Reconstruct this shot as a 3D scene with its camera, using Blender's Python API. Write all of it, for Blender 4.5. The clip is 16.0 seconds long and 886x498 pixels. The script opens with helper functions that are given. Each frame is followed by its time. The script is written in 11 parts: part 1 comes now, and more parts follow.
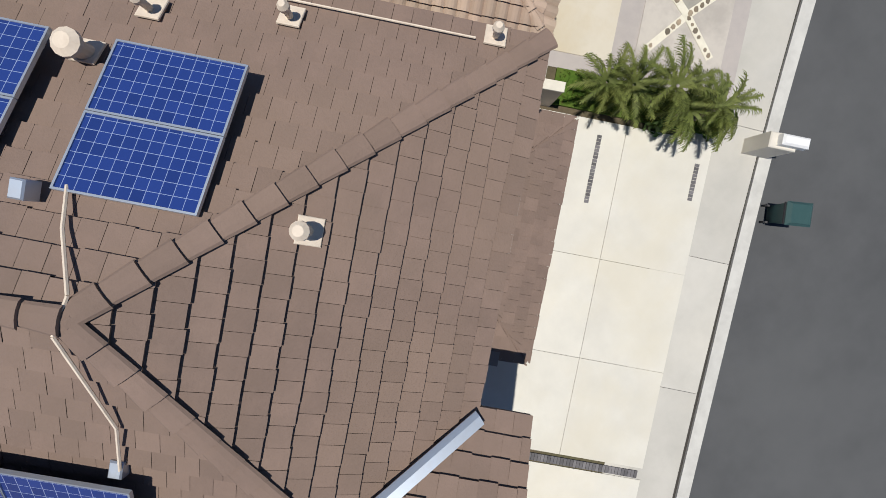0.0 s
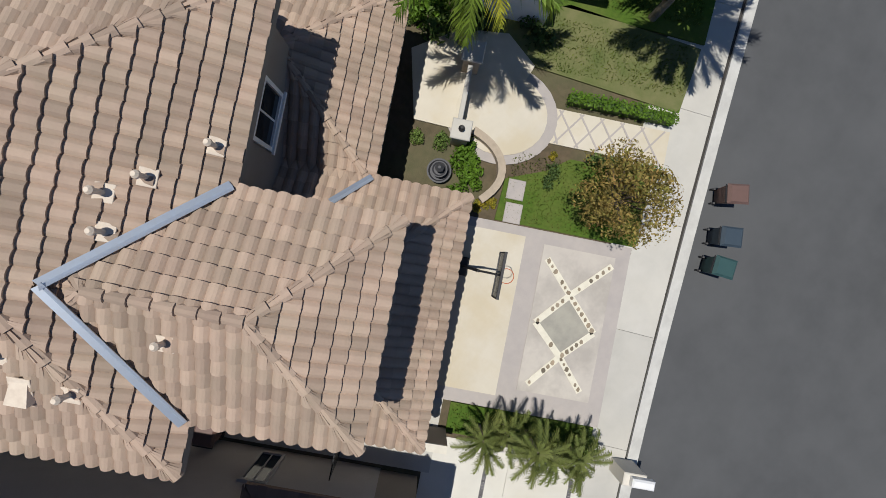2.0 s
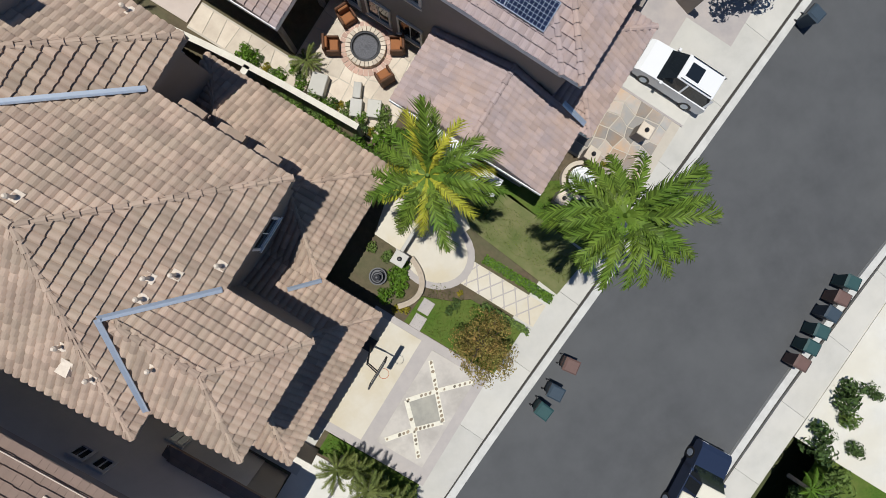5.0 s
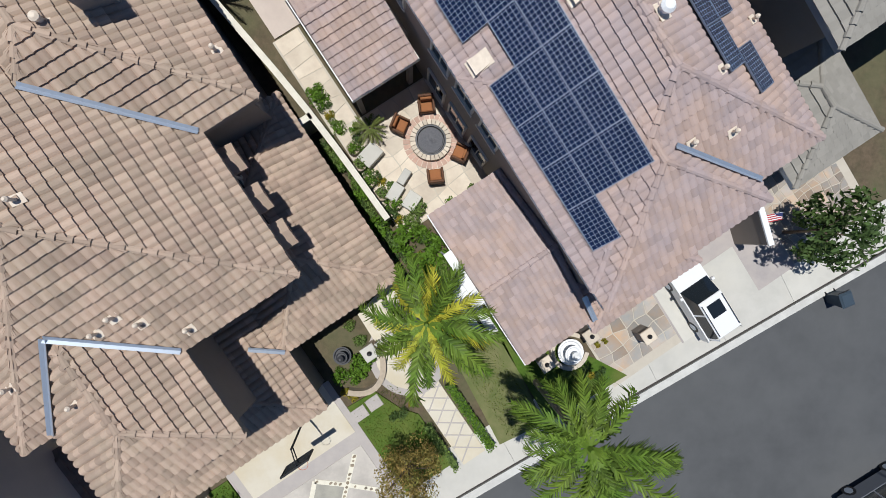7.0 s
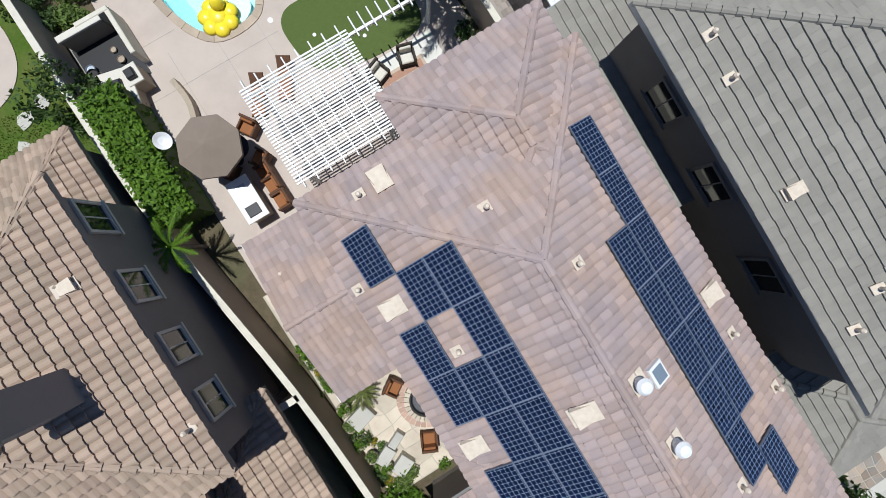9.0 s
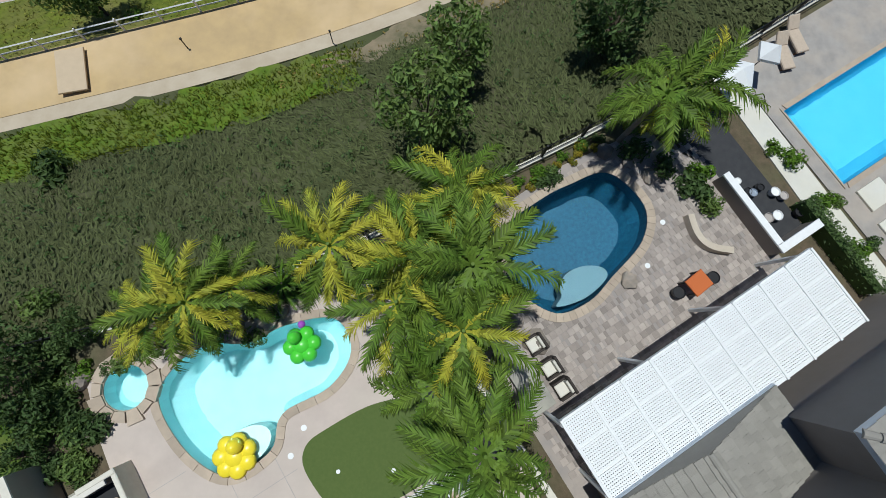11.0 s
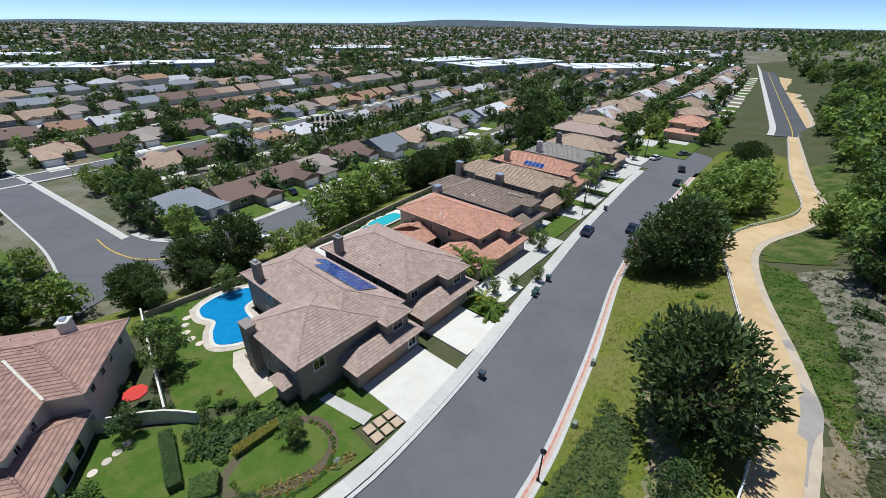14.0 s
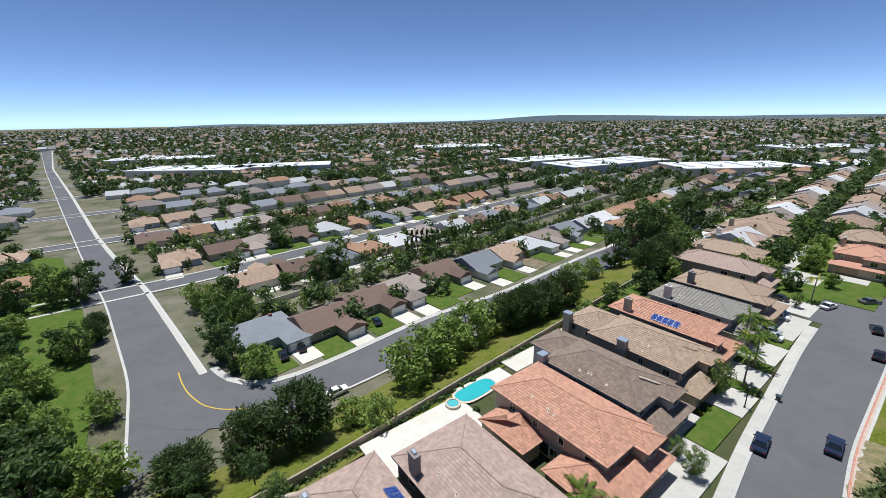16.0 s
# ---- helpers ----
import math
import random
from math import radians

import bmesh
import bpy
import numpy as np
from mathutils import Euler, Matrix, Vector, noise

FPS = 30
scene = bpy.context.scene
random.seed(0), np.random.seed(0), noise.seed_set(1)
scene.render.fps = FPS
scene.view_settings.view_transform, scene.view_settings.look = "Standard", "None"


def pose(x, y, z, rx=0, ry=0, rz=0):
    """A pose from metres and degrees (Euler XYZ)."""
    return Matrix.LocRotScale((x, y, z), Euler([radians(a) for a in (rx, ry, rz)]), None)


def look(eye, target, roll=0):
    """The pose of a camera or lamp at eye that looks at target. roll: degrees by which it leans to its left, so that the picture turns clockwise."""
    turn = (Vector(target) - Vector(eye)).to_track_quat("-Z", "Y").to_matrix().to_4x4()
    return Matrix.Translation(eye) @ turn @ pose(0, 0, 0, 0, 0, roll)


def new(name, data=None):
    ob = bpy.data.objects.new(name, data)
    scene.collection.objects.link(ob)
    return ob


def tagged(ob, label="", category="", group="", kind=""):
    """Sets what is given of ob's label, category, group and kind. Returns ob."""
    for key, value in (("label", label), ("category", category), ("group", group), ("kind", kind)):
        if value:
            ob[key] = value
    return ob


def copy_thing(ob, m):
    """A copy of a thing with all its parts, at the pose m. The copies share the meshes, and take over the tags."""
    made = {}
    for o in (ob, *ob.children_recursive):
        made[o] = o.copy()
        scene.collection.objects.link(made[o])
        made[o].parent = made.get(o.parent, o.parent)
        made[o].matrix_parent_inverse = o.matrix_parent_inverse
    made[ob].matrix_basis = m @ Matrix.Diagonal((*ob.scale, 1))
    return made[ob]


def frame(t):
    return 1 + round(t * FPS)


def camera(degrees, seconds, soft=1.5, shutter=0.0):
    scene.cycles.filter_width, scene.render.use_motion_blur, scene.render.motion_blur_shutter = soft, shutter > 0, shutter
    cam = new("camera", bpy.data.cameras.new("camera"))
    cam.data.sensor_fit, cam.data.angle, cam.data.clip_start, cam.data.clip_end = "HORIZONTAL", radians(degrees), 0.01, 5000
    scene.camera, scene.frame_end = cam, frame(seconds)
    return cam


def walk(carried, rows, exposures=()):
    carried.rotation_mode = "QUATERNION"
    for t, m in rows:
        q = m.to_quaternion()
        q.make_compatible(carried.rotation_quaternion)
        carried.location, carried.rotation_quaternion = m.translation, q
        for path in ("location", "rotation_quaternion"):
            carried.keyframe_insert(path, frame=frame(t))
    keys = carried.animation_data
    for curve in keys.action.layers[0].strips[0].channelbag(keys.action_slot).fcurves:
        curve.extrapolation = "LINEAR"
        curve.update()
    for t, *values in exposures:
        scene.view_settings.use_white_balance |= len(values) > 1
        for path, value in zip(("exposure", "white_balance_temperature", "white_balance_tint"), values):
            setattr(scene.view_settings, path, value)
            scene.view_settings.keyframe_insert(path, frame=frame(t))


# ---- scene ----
cam = camera(94.0, 16.0, soft=0.7)
PATH = [
    (0.0, pose(-0.03, -19.04, 13.48, -2.91, -1.32, -46.55)),
    (0.5, pose(2.80, -17.61, 13.31, -1.09, -1.40, -47.03)),
    (1.0, pose(5.74, -15.96, 13.52, -0.78, -1.48, -46.73)),
    (1.5, pose(7.86, -14.70, 14.35, -0.21, -2.38, -46.47)),
    (2.0, pose(9.77, -13.88, 15.76, 0.36, -2.15, -46.21)),
    (2.5, pose(11.40, -13.10, 17.36, 0.31, -2.07, -46.29)),
    (3.0, pose(12.61, -12.51, 18.89, 0.11, -2.35, -46.26)),
    (3.5, pose(13.46, -12.20, 20.34, 0.39, -2.27, -46.45)),
    (3.7, pose(13.75, -12.05, 20.74, 0.23, -2.28, -46.45)),
    (5.8, pose(15.53, -10.44, 22.04, -1.36, -3.14, -12.54)),
    (6.0, pose(15.59, -9.90, 21.96, -1.36, -3.38, -11.28)),
    (6.5, pose(15.84, -8.17, 21.74, -1.69, -3.51, -5.47)),
    (7.0, pose(15.97, -6.03, 21.45, -2.02, -3.84, -0.54)),
    (7.5, pose(16.22, -3.46, 21.02, -1.86, -3.89, 0.36)),
    (8.0, pose(16.43, -0.49, 20.78, -1.53, -3.79, 0.68)),
    (8.2, pose(16.48, 0.71, 20.67, -1.26, -3.84, 0.75)),
    (10.3, pose(15.84, 16.30, 19.10, 2.46, -1.35, 1.73)),
    (10.5, pose(15.57, 17.95, 19.06, 4.31, -1.63, 1.48)),
    (11.0, pose(15.12, 21.86, 19.27, 10.64, -1.42, 0.88)),
    (11.5, pose(14.30, 25.67, 19.72, 18.78, -1.83, -0.01)),
    (12.0, pose(13.90, 30.21, 20.80, 26.89, -1.30, -1.72)),
    (12.5, pose(13.28, 34.76, 21.80, 36.43, -1.25, -3.35)),
    (13.0, pose(12.67, 39.34, 22.57, 46.92, -1.00, -4.11)),
    (13.5, pose(12.13, 44.00, 23.80, 55.36, -0.82, -4.55)),
    (14.0, pose(11.38, 48.73, 25.52, 61.13, -0.69, -4.73)),
    (14.5, pose(10.94, 53.34, 27.82, 65.33, -0.63, -4.76)),
    (15.0, pose(10.51, 58.15, 29.82, 68.51, -0.51, -4.49)),
    (15.5, pose(10.09, 62.88, 31.68, 70.71, -0.11, -1.72)),
    (16.0, pose(9.37, 67.80, 33.43, 72.39, 0.90, 7.58)),
]
walk(cam, PATH, exposures=[(0.0, -0.25, 6500, 9), (2.0, -0.33, 6450, 9), (6.0, -0.22, 6250, 8), (8.0, -0.2, 6100, 8), (10.5, -0.42, 5950, 3), (11.0, -0.46, 5950, 3), (12.0, -0.2, 6350, 9), (12.5, -0.18, 6500, 15), (13.5, -0.27, 6050, 10), (14.0, -0.14, 5850, 8), (15.0, -0.04, 6050, 9), (16.0, -0.02, 6100, 9)])

# ---- light: high clear noon sun and sky ----
SUN_FROM = Vector((-0.125, 0.14, 0.982)).normalized()
world = bpy.data.worlds.new("sky")
scene.world = world
world.use_nodes = True
wn = world.node_tree
sky = wn.nodes.new("ShaderNodeTexSky")
sky.sky_type = "NISHITA"
sky.sun_disc = False
sky.sun_elevation = math.asin(SUN_FROM.z)
sky.sun_rotation = math.atan2(SUN_FROM.x, SUN_FROM.y)
sky.air_density, sky.dust_density, sky.ozone_density = 0.35, 0.0, 3.0
sky.altitude = 200.0
wn.nodes["Background"].inputs["Strength"].default_value = 0.15
wn.links.new(sky.outputs[0], wn.nodes["Background"].inputs["Color"])
sun = new("sun", bpy.data.lights.new("sun", "SUN"))
sun.data.energy, sun.data.angle, sun.data.color = 5.0, radians(0.53), (1.0, 0.965, 0.92)
sun.matrix_world = look(SUN_FROM * 400, (0, 0, 0))


# ---- materials ----
def mat(name, base, rough=0.8, metal=0.0, second=None, scale=4.0, mix=0.5, bump=0.0, bump_scale=None, island=0.0, obj=0.0,
        third=None, third_scale=0.4, third_mix=0.5, spec=0.4, thin=0.0):
    """A surface with grain and larger stains; island and obj vary the brightness piece by piece."""
    m = bpy.data.materials.new(name)
    m.use_nodes = True
    nt = m.node_tree
    bs = nt.nodes["Principled BSDF"]
    bs.inputs["Roughness"].default_value, bs.inputs["Metallic"].default_value = rough, metal
    bs.inputs["Specular IOR Level"].default_value = spec
    geo = nt.nodes.new("ShaderNodeNewGeometry")
    col = nt.nodes.new("ShaderNodeRGB")
    col.outputs[0].default_value = (*base, 1)
    out = col.outputs[0]

    def blend(a, rgb, fac, mode="MIX"):
        mx = nt.nodes.new("ShaderNodeMix")
        mx.data_type, mx.blend_type = "RGBA", mode
        nt.links.new(a, mx.inputs[6])
        if isinstance(rgb, tuple):
            mx.inputs[7].default_value = (*rgb, 1)
        else:
            nt.links.new(rgb, mx.inputs[7])
        nt.links.new(fac, mx.inputs[0])
        return mx.outputs[2]

    def noise_fac(sc, lo, hi, amount, detail=5.0):
        n = nt.nodes.new("ShaderNodeTexNoise")
        n.inputs["Scale"].default_value, n.inputs["Detail"].default_value = sc, detail
        n.inputs["Roughness"].default_value = 0.62
        nt.links.new(geo.outputs["Position"], n.inputs["Vector"])
        r = nt.nodes.new("ShaderNodeMapRange")
        r.inputs["From Min"].default_value, r.inputs["From Max"].default_value = lo, hi
        r.inputs["To Max"].default_value = amount
        nt.links.new(n.outputs["Fac"], r.inputs["Value"])
        return r.outputs[0], n.outputs["Fac"]

    grain = None
    if second:
        fac, grain = noise_fac(scale, 0.35, 0.68, mix)
        out = blend(out, second, fac)
    if third:
        fac, _ = noise_fac(third_scale, 0.42, 0.62, third_mix)
        out = blend(out, third, fac)
    for amount, pick in ((island, geo.outputs["Random Per Island"]), (obj, None)):
        if amount:
            if pick is None:
                pick = nt.nodes.new("ShaderNodeObjectInfo").outputs["Random"]
            r = nt.nodes.new("ShaderNodeMapRange")
            r.inputs["To Min"].default_value, r.inputs["To Max"].default_value = 1 - amount, 1 + amount
            nt.links.new(pick, r.inputs["Value"])
            hsv = nt.nodes.new("ShaderNodeHueSaturation")
            nt.links.new(r.outputs[0], hsv.inputs["Value"])
            nt.links.new(out, hsv.inputs["Color"])
            out = hsv.outputs[0]
    nt.links.new(out, bs.inputs["Base Color"])
    if thin:
        # light that comes through a leaf
        tr = nt.nodes.new("ShaderNodeBsdfTranslucent")
        ms = nt.nodes.new("ShaderNodeMixShader")
        warm = blend(out, (1.15, 1.1, 0.55), nt.nodes.new("ShaderNodeValue").outputs[0], "MULTIPLY")
        nt.nodes["Value"].outputs[0].default_value = 1.0
        nt.links.new(warm, tr.inputs["Color"])
        ms.inputs[0].default_value = thin
        nt.links.new(bs.outputs[0], ms.inputs[1])
        nt.links.new(tr.outputs[0], ms.inputs[2])
        nt.links.new(ms.outputs[0], nt.nodes["Material Output"].inputs["Surface"])
    if bump:
        b = nt.nodes.new("ShaderNodeBump")
        b.inputs["Strength"].default_value, b.inputs["Distance"].default_value = bump, 0.02
        _, h = noise_fac(bump_scale or scale * 3, 0, 1, 1)
        nt.links.new(h, b.inputs["Height"])
        nt.links.new(b.outputs[0], bs.inputs["Normal"])
    return m


ASPHALT = mat("asphalt", (0.085, 0.087, 0.089), 0.9, second=(0.066, 0.068, 0.07), scale=0.7, mix=0.8, bump=0.35, bump_scale=40, third=(0.105, 0.107, 0.108), third_scale=0.12, third_mix=0.5)
ASPHALT_OLD = mat("pale_worn_asphalt", (0.125, 0.124, 0.128), 0.9, second=(0.105, 0.105, 0.108), scale=0.5, mix=0.8, bump=0.35, bump_scale=40, third=(0.145, 0.143, 0.145), third_scale=0.12, third_mix=0.5)
CONCRETE = mat("concrete", (0.52, 0.5, 0.45), 0.85, second=(0.43, 0.415, 0.37), scale=0.9, mix=0.7, bump=0.15, bump_scale=30, obj=0.06, third=(0.56, 0.53, 0.46), third_scale=0.25)
DRIVE = mat("pale_concrete", (0.66, 0.635, 0.56), 0.8, second=(0.56, 0.54, 0.48), scale=0.7, mix=0.7, bump=0.12, bump_scale=30, obj=0.04, third=(0.6, 0.55, 0.43), third_scale=0.3)
TANCON = mat("tan_stained_concrete", (0.57, 0.52, 0.42), 0.8, second=(0.63, 0.58, 0.48), scale=0.9, mix=0.8, bump=0.12, bump_scale=30, obj=0.04, third=(0.52, 0.43, 0.27), third_scale=0.5)
GREYBAND = mat("grey_stamped_concrete", (0.42, 0.38, 0.35), 0.85, second=(0.36, 0.33, 0.31), scale=1.5, mix=0.8, bump=0.3, bump_scale=18, obj=0.05)
DARKCON = mat("dark_stained_concrete", (0.34, 0.32, 0.27), 0.8, second=(0.25, 0.24, 0.21), scale=1.5, mix=0.9, third=(0.42, 0.4, 0.33), third_scale=0.8)
KERB = mat("kerb_concrete", (0.55, 0.54, 0.5), 0.85, second=(0.42, 0.41, 0.38), scale=2, mix=0.7, bump=0.2, obj=0.06)
REDKERB = mat("red_kerb_paint", (0.5, 0.17, 0.11), 0.75, second=(0.5, 0.36, 0.28), scale=1.6, mix=0.9)
GRASS = mat("lawn_grass", (0.08, 0.138, 0.02), 0.95, second=(0.052, 0.1, 0.015), scale=7.0, mix=0.9, bump=0.8, bump_scale=30, third=(0.16, 0.16, 0.05), third_scale=0.5, third_mix=0.45, spec=0.1)
TURF = mat("putting_turf", (0.088, 0.125, 0.036), 0.95, second=(0.105, 0.14, 0.043), scale=8, mix=0.8, bump=0.3, bump_scale=60, spec=0.1)
WILD = mat("wild_slope_grass", (0.08, 0.092, 0.038), 0.95, second=(0.054, 0.068, 0.028), scale=0.9, mix=0.9, bump=1.0, bump_scale=6, third=(0.1, 0.09, 0.052), third_scale=0.09, third_mix=0.7, spec=0.1)
EARTH = mat("bare_earth", (0.3, 0.225, 0.14), 0.95, second=(0.22, 0.165, 0.1), scale=1.2, mix=0.9, bump=0.6, bump_scale=14, third=(0.2, 0.17, 0.11), third_scale=0.2)
MULCH = mat("planting_soil", (0.13, 0.095, 0.06), 0.95, second=(0.075, 0.06, 0.035), scale=3, mix=0.9, bump=1.0, bump_scale=20, third=(0.1, 0.11, 0.05), third_scale=0.3)
TRAIL = mat("decomposed_granite", (0.53, 0.38, 0.19), 0.95, second=(0.43, 0.31, 0.165), scale=0.6, mix=0.9, bump=0.3, bump_scale=20, third=(0.62, 0.46, 0.27), third_scale=0.13, third_mix=0.7)
COVER = mat("low_ground_cover", (0.15, 0.178, 0.022), 0.95, second=(0.075, 0.1, 0.017), scale=1.8, mix=0.9, bump=1.0, bump_scale=12, third=(0.19, 0.165, 0.06), third_scale=0.16, third_mix=0.65, spec=0.1)
FARLAND = mat("far_land", (0.17, 0.15, 0.1), 0.95, second=(0.06, 0.085, 0.035), scale=0.11, mix=0.95, third=(0.26, 0.235, 0.19), third_scale=0.06, third_mix=0.55, spec=0.1)
TILE_A = mat("brown_roof_tile", (0.225, 0.158, 0.125), 0.85, second=(0.18, 0.128, 0.103), scale=2.0, mix=0.8, island=0.09, obj=0.04, bump=0.4, bump_scale=18, third=(0.225, 0.16, 0.12), third_scale=0.5)
TILE_B = mat("tan_roof_tile", (0.43, 0.32, 0.242), 0.85, second=(0.355, 0.258, 0.198), scale=1.1, mix=0.8, island=0.2, bump=0.4, bump_scale=16, third=(0.34, 0.27, 0.2), third_scale=0.9, third_mix=0.6)
TILE_C = mat("mauve_roof_tile", (0.39, 0.3, 0.275), 0.85, second=(0.34, 0.28, 0.278), scale=0.9, mix=0.9, island=0.13, bump=0.4, bump_scale=16, third=(0.45, 0.31, 0.225), third_scale=0.5)
TILE_D = mat("grey_roof_tile", (0.29, 0.27, 0.235), 0.85, second=(0.24, 0.225, 0.195), scale=1.2, mix=0.8, island=0.08, bump=0.4, bump_scale=16)
TILE_R = mat("terracotta_roof_tile", (0.52, 0.28, 0.19), 0.85, second=(0.45, 0.235, 0.155), scale=1.0, mix=0.8, island=0.18, bump=0.3)
TILE_E = mat("dusty_brown_roof_tile", (0.42, 0.31, 0.25), 0.85, second=(0.34, 0.25, 0.205), scale=0.8, mix=0.9, island=0.14, bump=0.3)
TILE_RB = mat("red_brown_roof_tile", (0.38, 0.235, 0.18), 0.85, second=(0.27, 0.165, 0.13), scale=0.8, mix=0.9, island=0.18, bump=0.3)
STUCCO_TAUPE = mat("taupe_stucco", (0.27, 0.235, 0.205), 0.9, second=(0.24, 0.21, 0.18), scale=1.2, mix=0.7, bump=0.25, bump_scale=40)
STUCCO_GREY = mat("warm_grey_stucco", (0.42, 0.395, 0.385), 0.9, second=(0.37, 0.35, 0.34), scale=1.2, mix=0.7, bump=0.25, bump_scale=40)
STUCCO_TAN = mat("tan_stucco", (0.42, 0.345, 0.265), 0.9, second=(0.38, 0.31, 0.24), scale=1.2, mix=0.7, bump=0.25, bump_scale=40)
STUCCO_CREAM = mat("cream_stucco", (0.66, 0.62, 0.54), 0.9, second=(0.6, 0.56, 0.48), scale=1.2, mix=0.7, bump=0.2, bump_scale=40)
WALLCAP = mat("cream_wall_cap", (0.68, 0.64, 0.54), 0.85, second=(0.56, 0.52, 0.43), scale=2.5, mix=0.7, bump=0.2)
WHITE = mat("white_paint", (0.8, 0.8, 0.79), 0.5, second=(0.72, 0.72, 0.7), scale=4, mix=0.5)
GALV = mat("galvanised_flashing", (0.46, 0.52, 0.6), 0.4, metal=0.6, second=(0.45, 0.48, 0.52), scale=6, mix=0.6)
BEIGE = mat("beige_vent_paint", (0.72, 0.62, 0.5), 0.7, second=(0.56, 0.46, 0.36), scale=6, mix=0.6)
BLACK = mat("black_plastic", (0.018, 0.018, 0.02), 0.5)
DARKMETAL = mat("dark_iron", (0.03, 0.03, 0.032), 0.45, metal=0.5)
GLASS = mat("window_glass", (0.012, 0.016, 0.02), 0.06, spec=0.9)
BARK = mat("bark", (0.14, 0.105, 0.075), 0.95, second=(0.085, 0.065, 0.045), scale=8, mix=0.9, bump=0.8)
PALMBARK = mat("palm_bark", (0.26, 0.22, 0.17), 0.95, second=(0.16, 0.13, 0.1), scale=5, mix=0.9, bump=0.8)
LEAF = mat("leaf", (0.115, 0.185, 0.048), 0.6, island=0.45, second=(0.161, 0.217, 0.050), scale=0.8, mix=0.8, spec=0.2, thin=0.28)
LEAF_PEPPER = mat("pepper_leaf", (0.23, 0.31, 0.075), 0.6, island=0.4, second=(0.165, 0.25, 0.055), scale=0.35, mix=0.8, spec=0.2, thin=0.28)
LEAF_DARK = mat("dark_leaf", (0.063, 0.109, 0.034), 0.6, island=0.45, second=(0.092, 0.140, 0.039), scale=0.5, mix=0.8, spec=0.2, thin=0.28)
LEAF_BRIGHT = mat("bright_leaf", (0.116, 0.209, 0.022), 0.55, island=0.4, second=(0.083, 0.165, 0.017), scale=1.5, mix=0.8, spec=0.2, thin=0.28)
LEAF_RUST = mat("rusty_leaf", (0.224, 0.210, 0.056), 0.6, island=0.5, second=(0.336, 0.203, 0.070), scale=2.5, mix=0.8, spec=0.2, thin=0.28)
LEAF_YELLOW = mat("yellow_flowering_leaf", (0.330, 0.250, 0.020), 0.6, island=0.4, second=(0.130, 0.170, 0.020), scale=4, mix=0.9, thin=0.28)
PALM = mat("palm_leaf", (0.1, 0.178, 0.024), 0.55, island=0.5, second=(0.165, 0.222, 0.03), scale=0.7, mix=0.8, spec=0.2, thin=0.28)
PALM_GOLD = mat("golden_palm_leaf", (0.446, 0.405, 0.041), 0.6, island=0.4, second=(0.243, 0.297, 0.035), scale=0.8, mix=0.8, spec=0.2, thin=0.28)
PINE = mat("pine_needles", (0.070, 0.111, 0.041), 0.7, island=0.5, second=(0.108, 0.151, 0.049), scale=0.4, mix=0.8, spec=0.2, thin=0.25)
WILDBLADE = mat("wild_grass_blade", (0.112, 0.13, 0.054), 0.9, island=0.35, second=(0.092, 0.1, 0.046), scale=0.12, mix=0.9, spec=0.1, thin=0.28)


def solar_mat(name, base, line, wide_line=0.0035):
    m = bpy.data.materials.new(name)
    m.use_nodes = True
    nt = m.node_tree
    bs = nt.nodes["Principled BSDF"]
    bs.inputs["Roughness"].default_value = 0.18
    bs.inputs["Specular IOR Level"].default_value = 0.35
    uv = nt.nodes.new("ShaderNodeTexCoord")
    br = nt.nodes.new("ShaderNodeTexBrick")
    br.offset, br.squash = 0.0, 1.0
    br.inputs["Scale"].default_value = 1.0
    br.inputs["Brick Width"].default_value, br.inputs["Row Height"].default_value = 0.158, 0.158
    br.inputs["Mortar Size"].default_value = wide_line
    br.inputs["Mortar Smooth"].default_value = 0.0
    br.inputs["Color1"].default_value = (*base, 1)
    br.inputs["Color2"].default_value = (*[c * 0.75 for c in base], 1)
    br.inputs["Mortar"].default_value = (*line, 1)
    nt.links.new(uv.outputs["Object"], br.inputs["Vector"])
    nt.links.new(br.outputs["Color"], bs.inputs["Base Color"])
    return m


CELL_BLUE = solar_mat("blue_solar_cells", (0.022, 0.05, 0.22), (0.26, 0.33, 0.52))
CELL_DARK = solar_mat("dark_blue_solar_cells", (0.008, 0.016, 0.05), (0.3, 0.36, 0.46), 0.0055)


def water_mat(name, tint):
    m = bpy.data.materials.new(name)
    m.use_nodes = True
    nt = m.node_tree
    bs = nt.nodes["Principled BSDF"]
    bs.inputs["Base Color"].default_value = (*tint, 1)
    bs.inputs["Roughness"].default_value = 0.03
    bs.inputs["Transmission Weight"].default_value = 1.0
    bs.inputs["IOR"].default_value = 1.33
    n = nt.nodes.new("ShaderNodeTexNoise")
    n.inputs["Scale"].default_value = 2.2
    geo = nt.nodes.new("ShaderNodeNewGeometry")
    nt.links.new(geo.outputs["Position"], n.inputs["Vector"])
    b = nt.nodes.new("ShaderNodeBump")
    b.inputs["Strength"].default_value, b.inputs["Distance"].default_value = 0.35, 0.08
    nt.links.new(n.outputs["Fac"], b.inputs["Height"])
    nt.links.new(b.outputs[0], bs.inputs["Normal"])
    return m


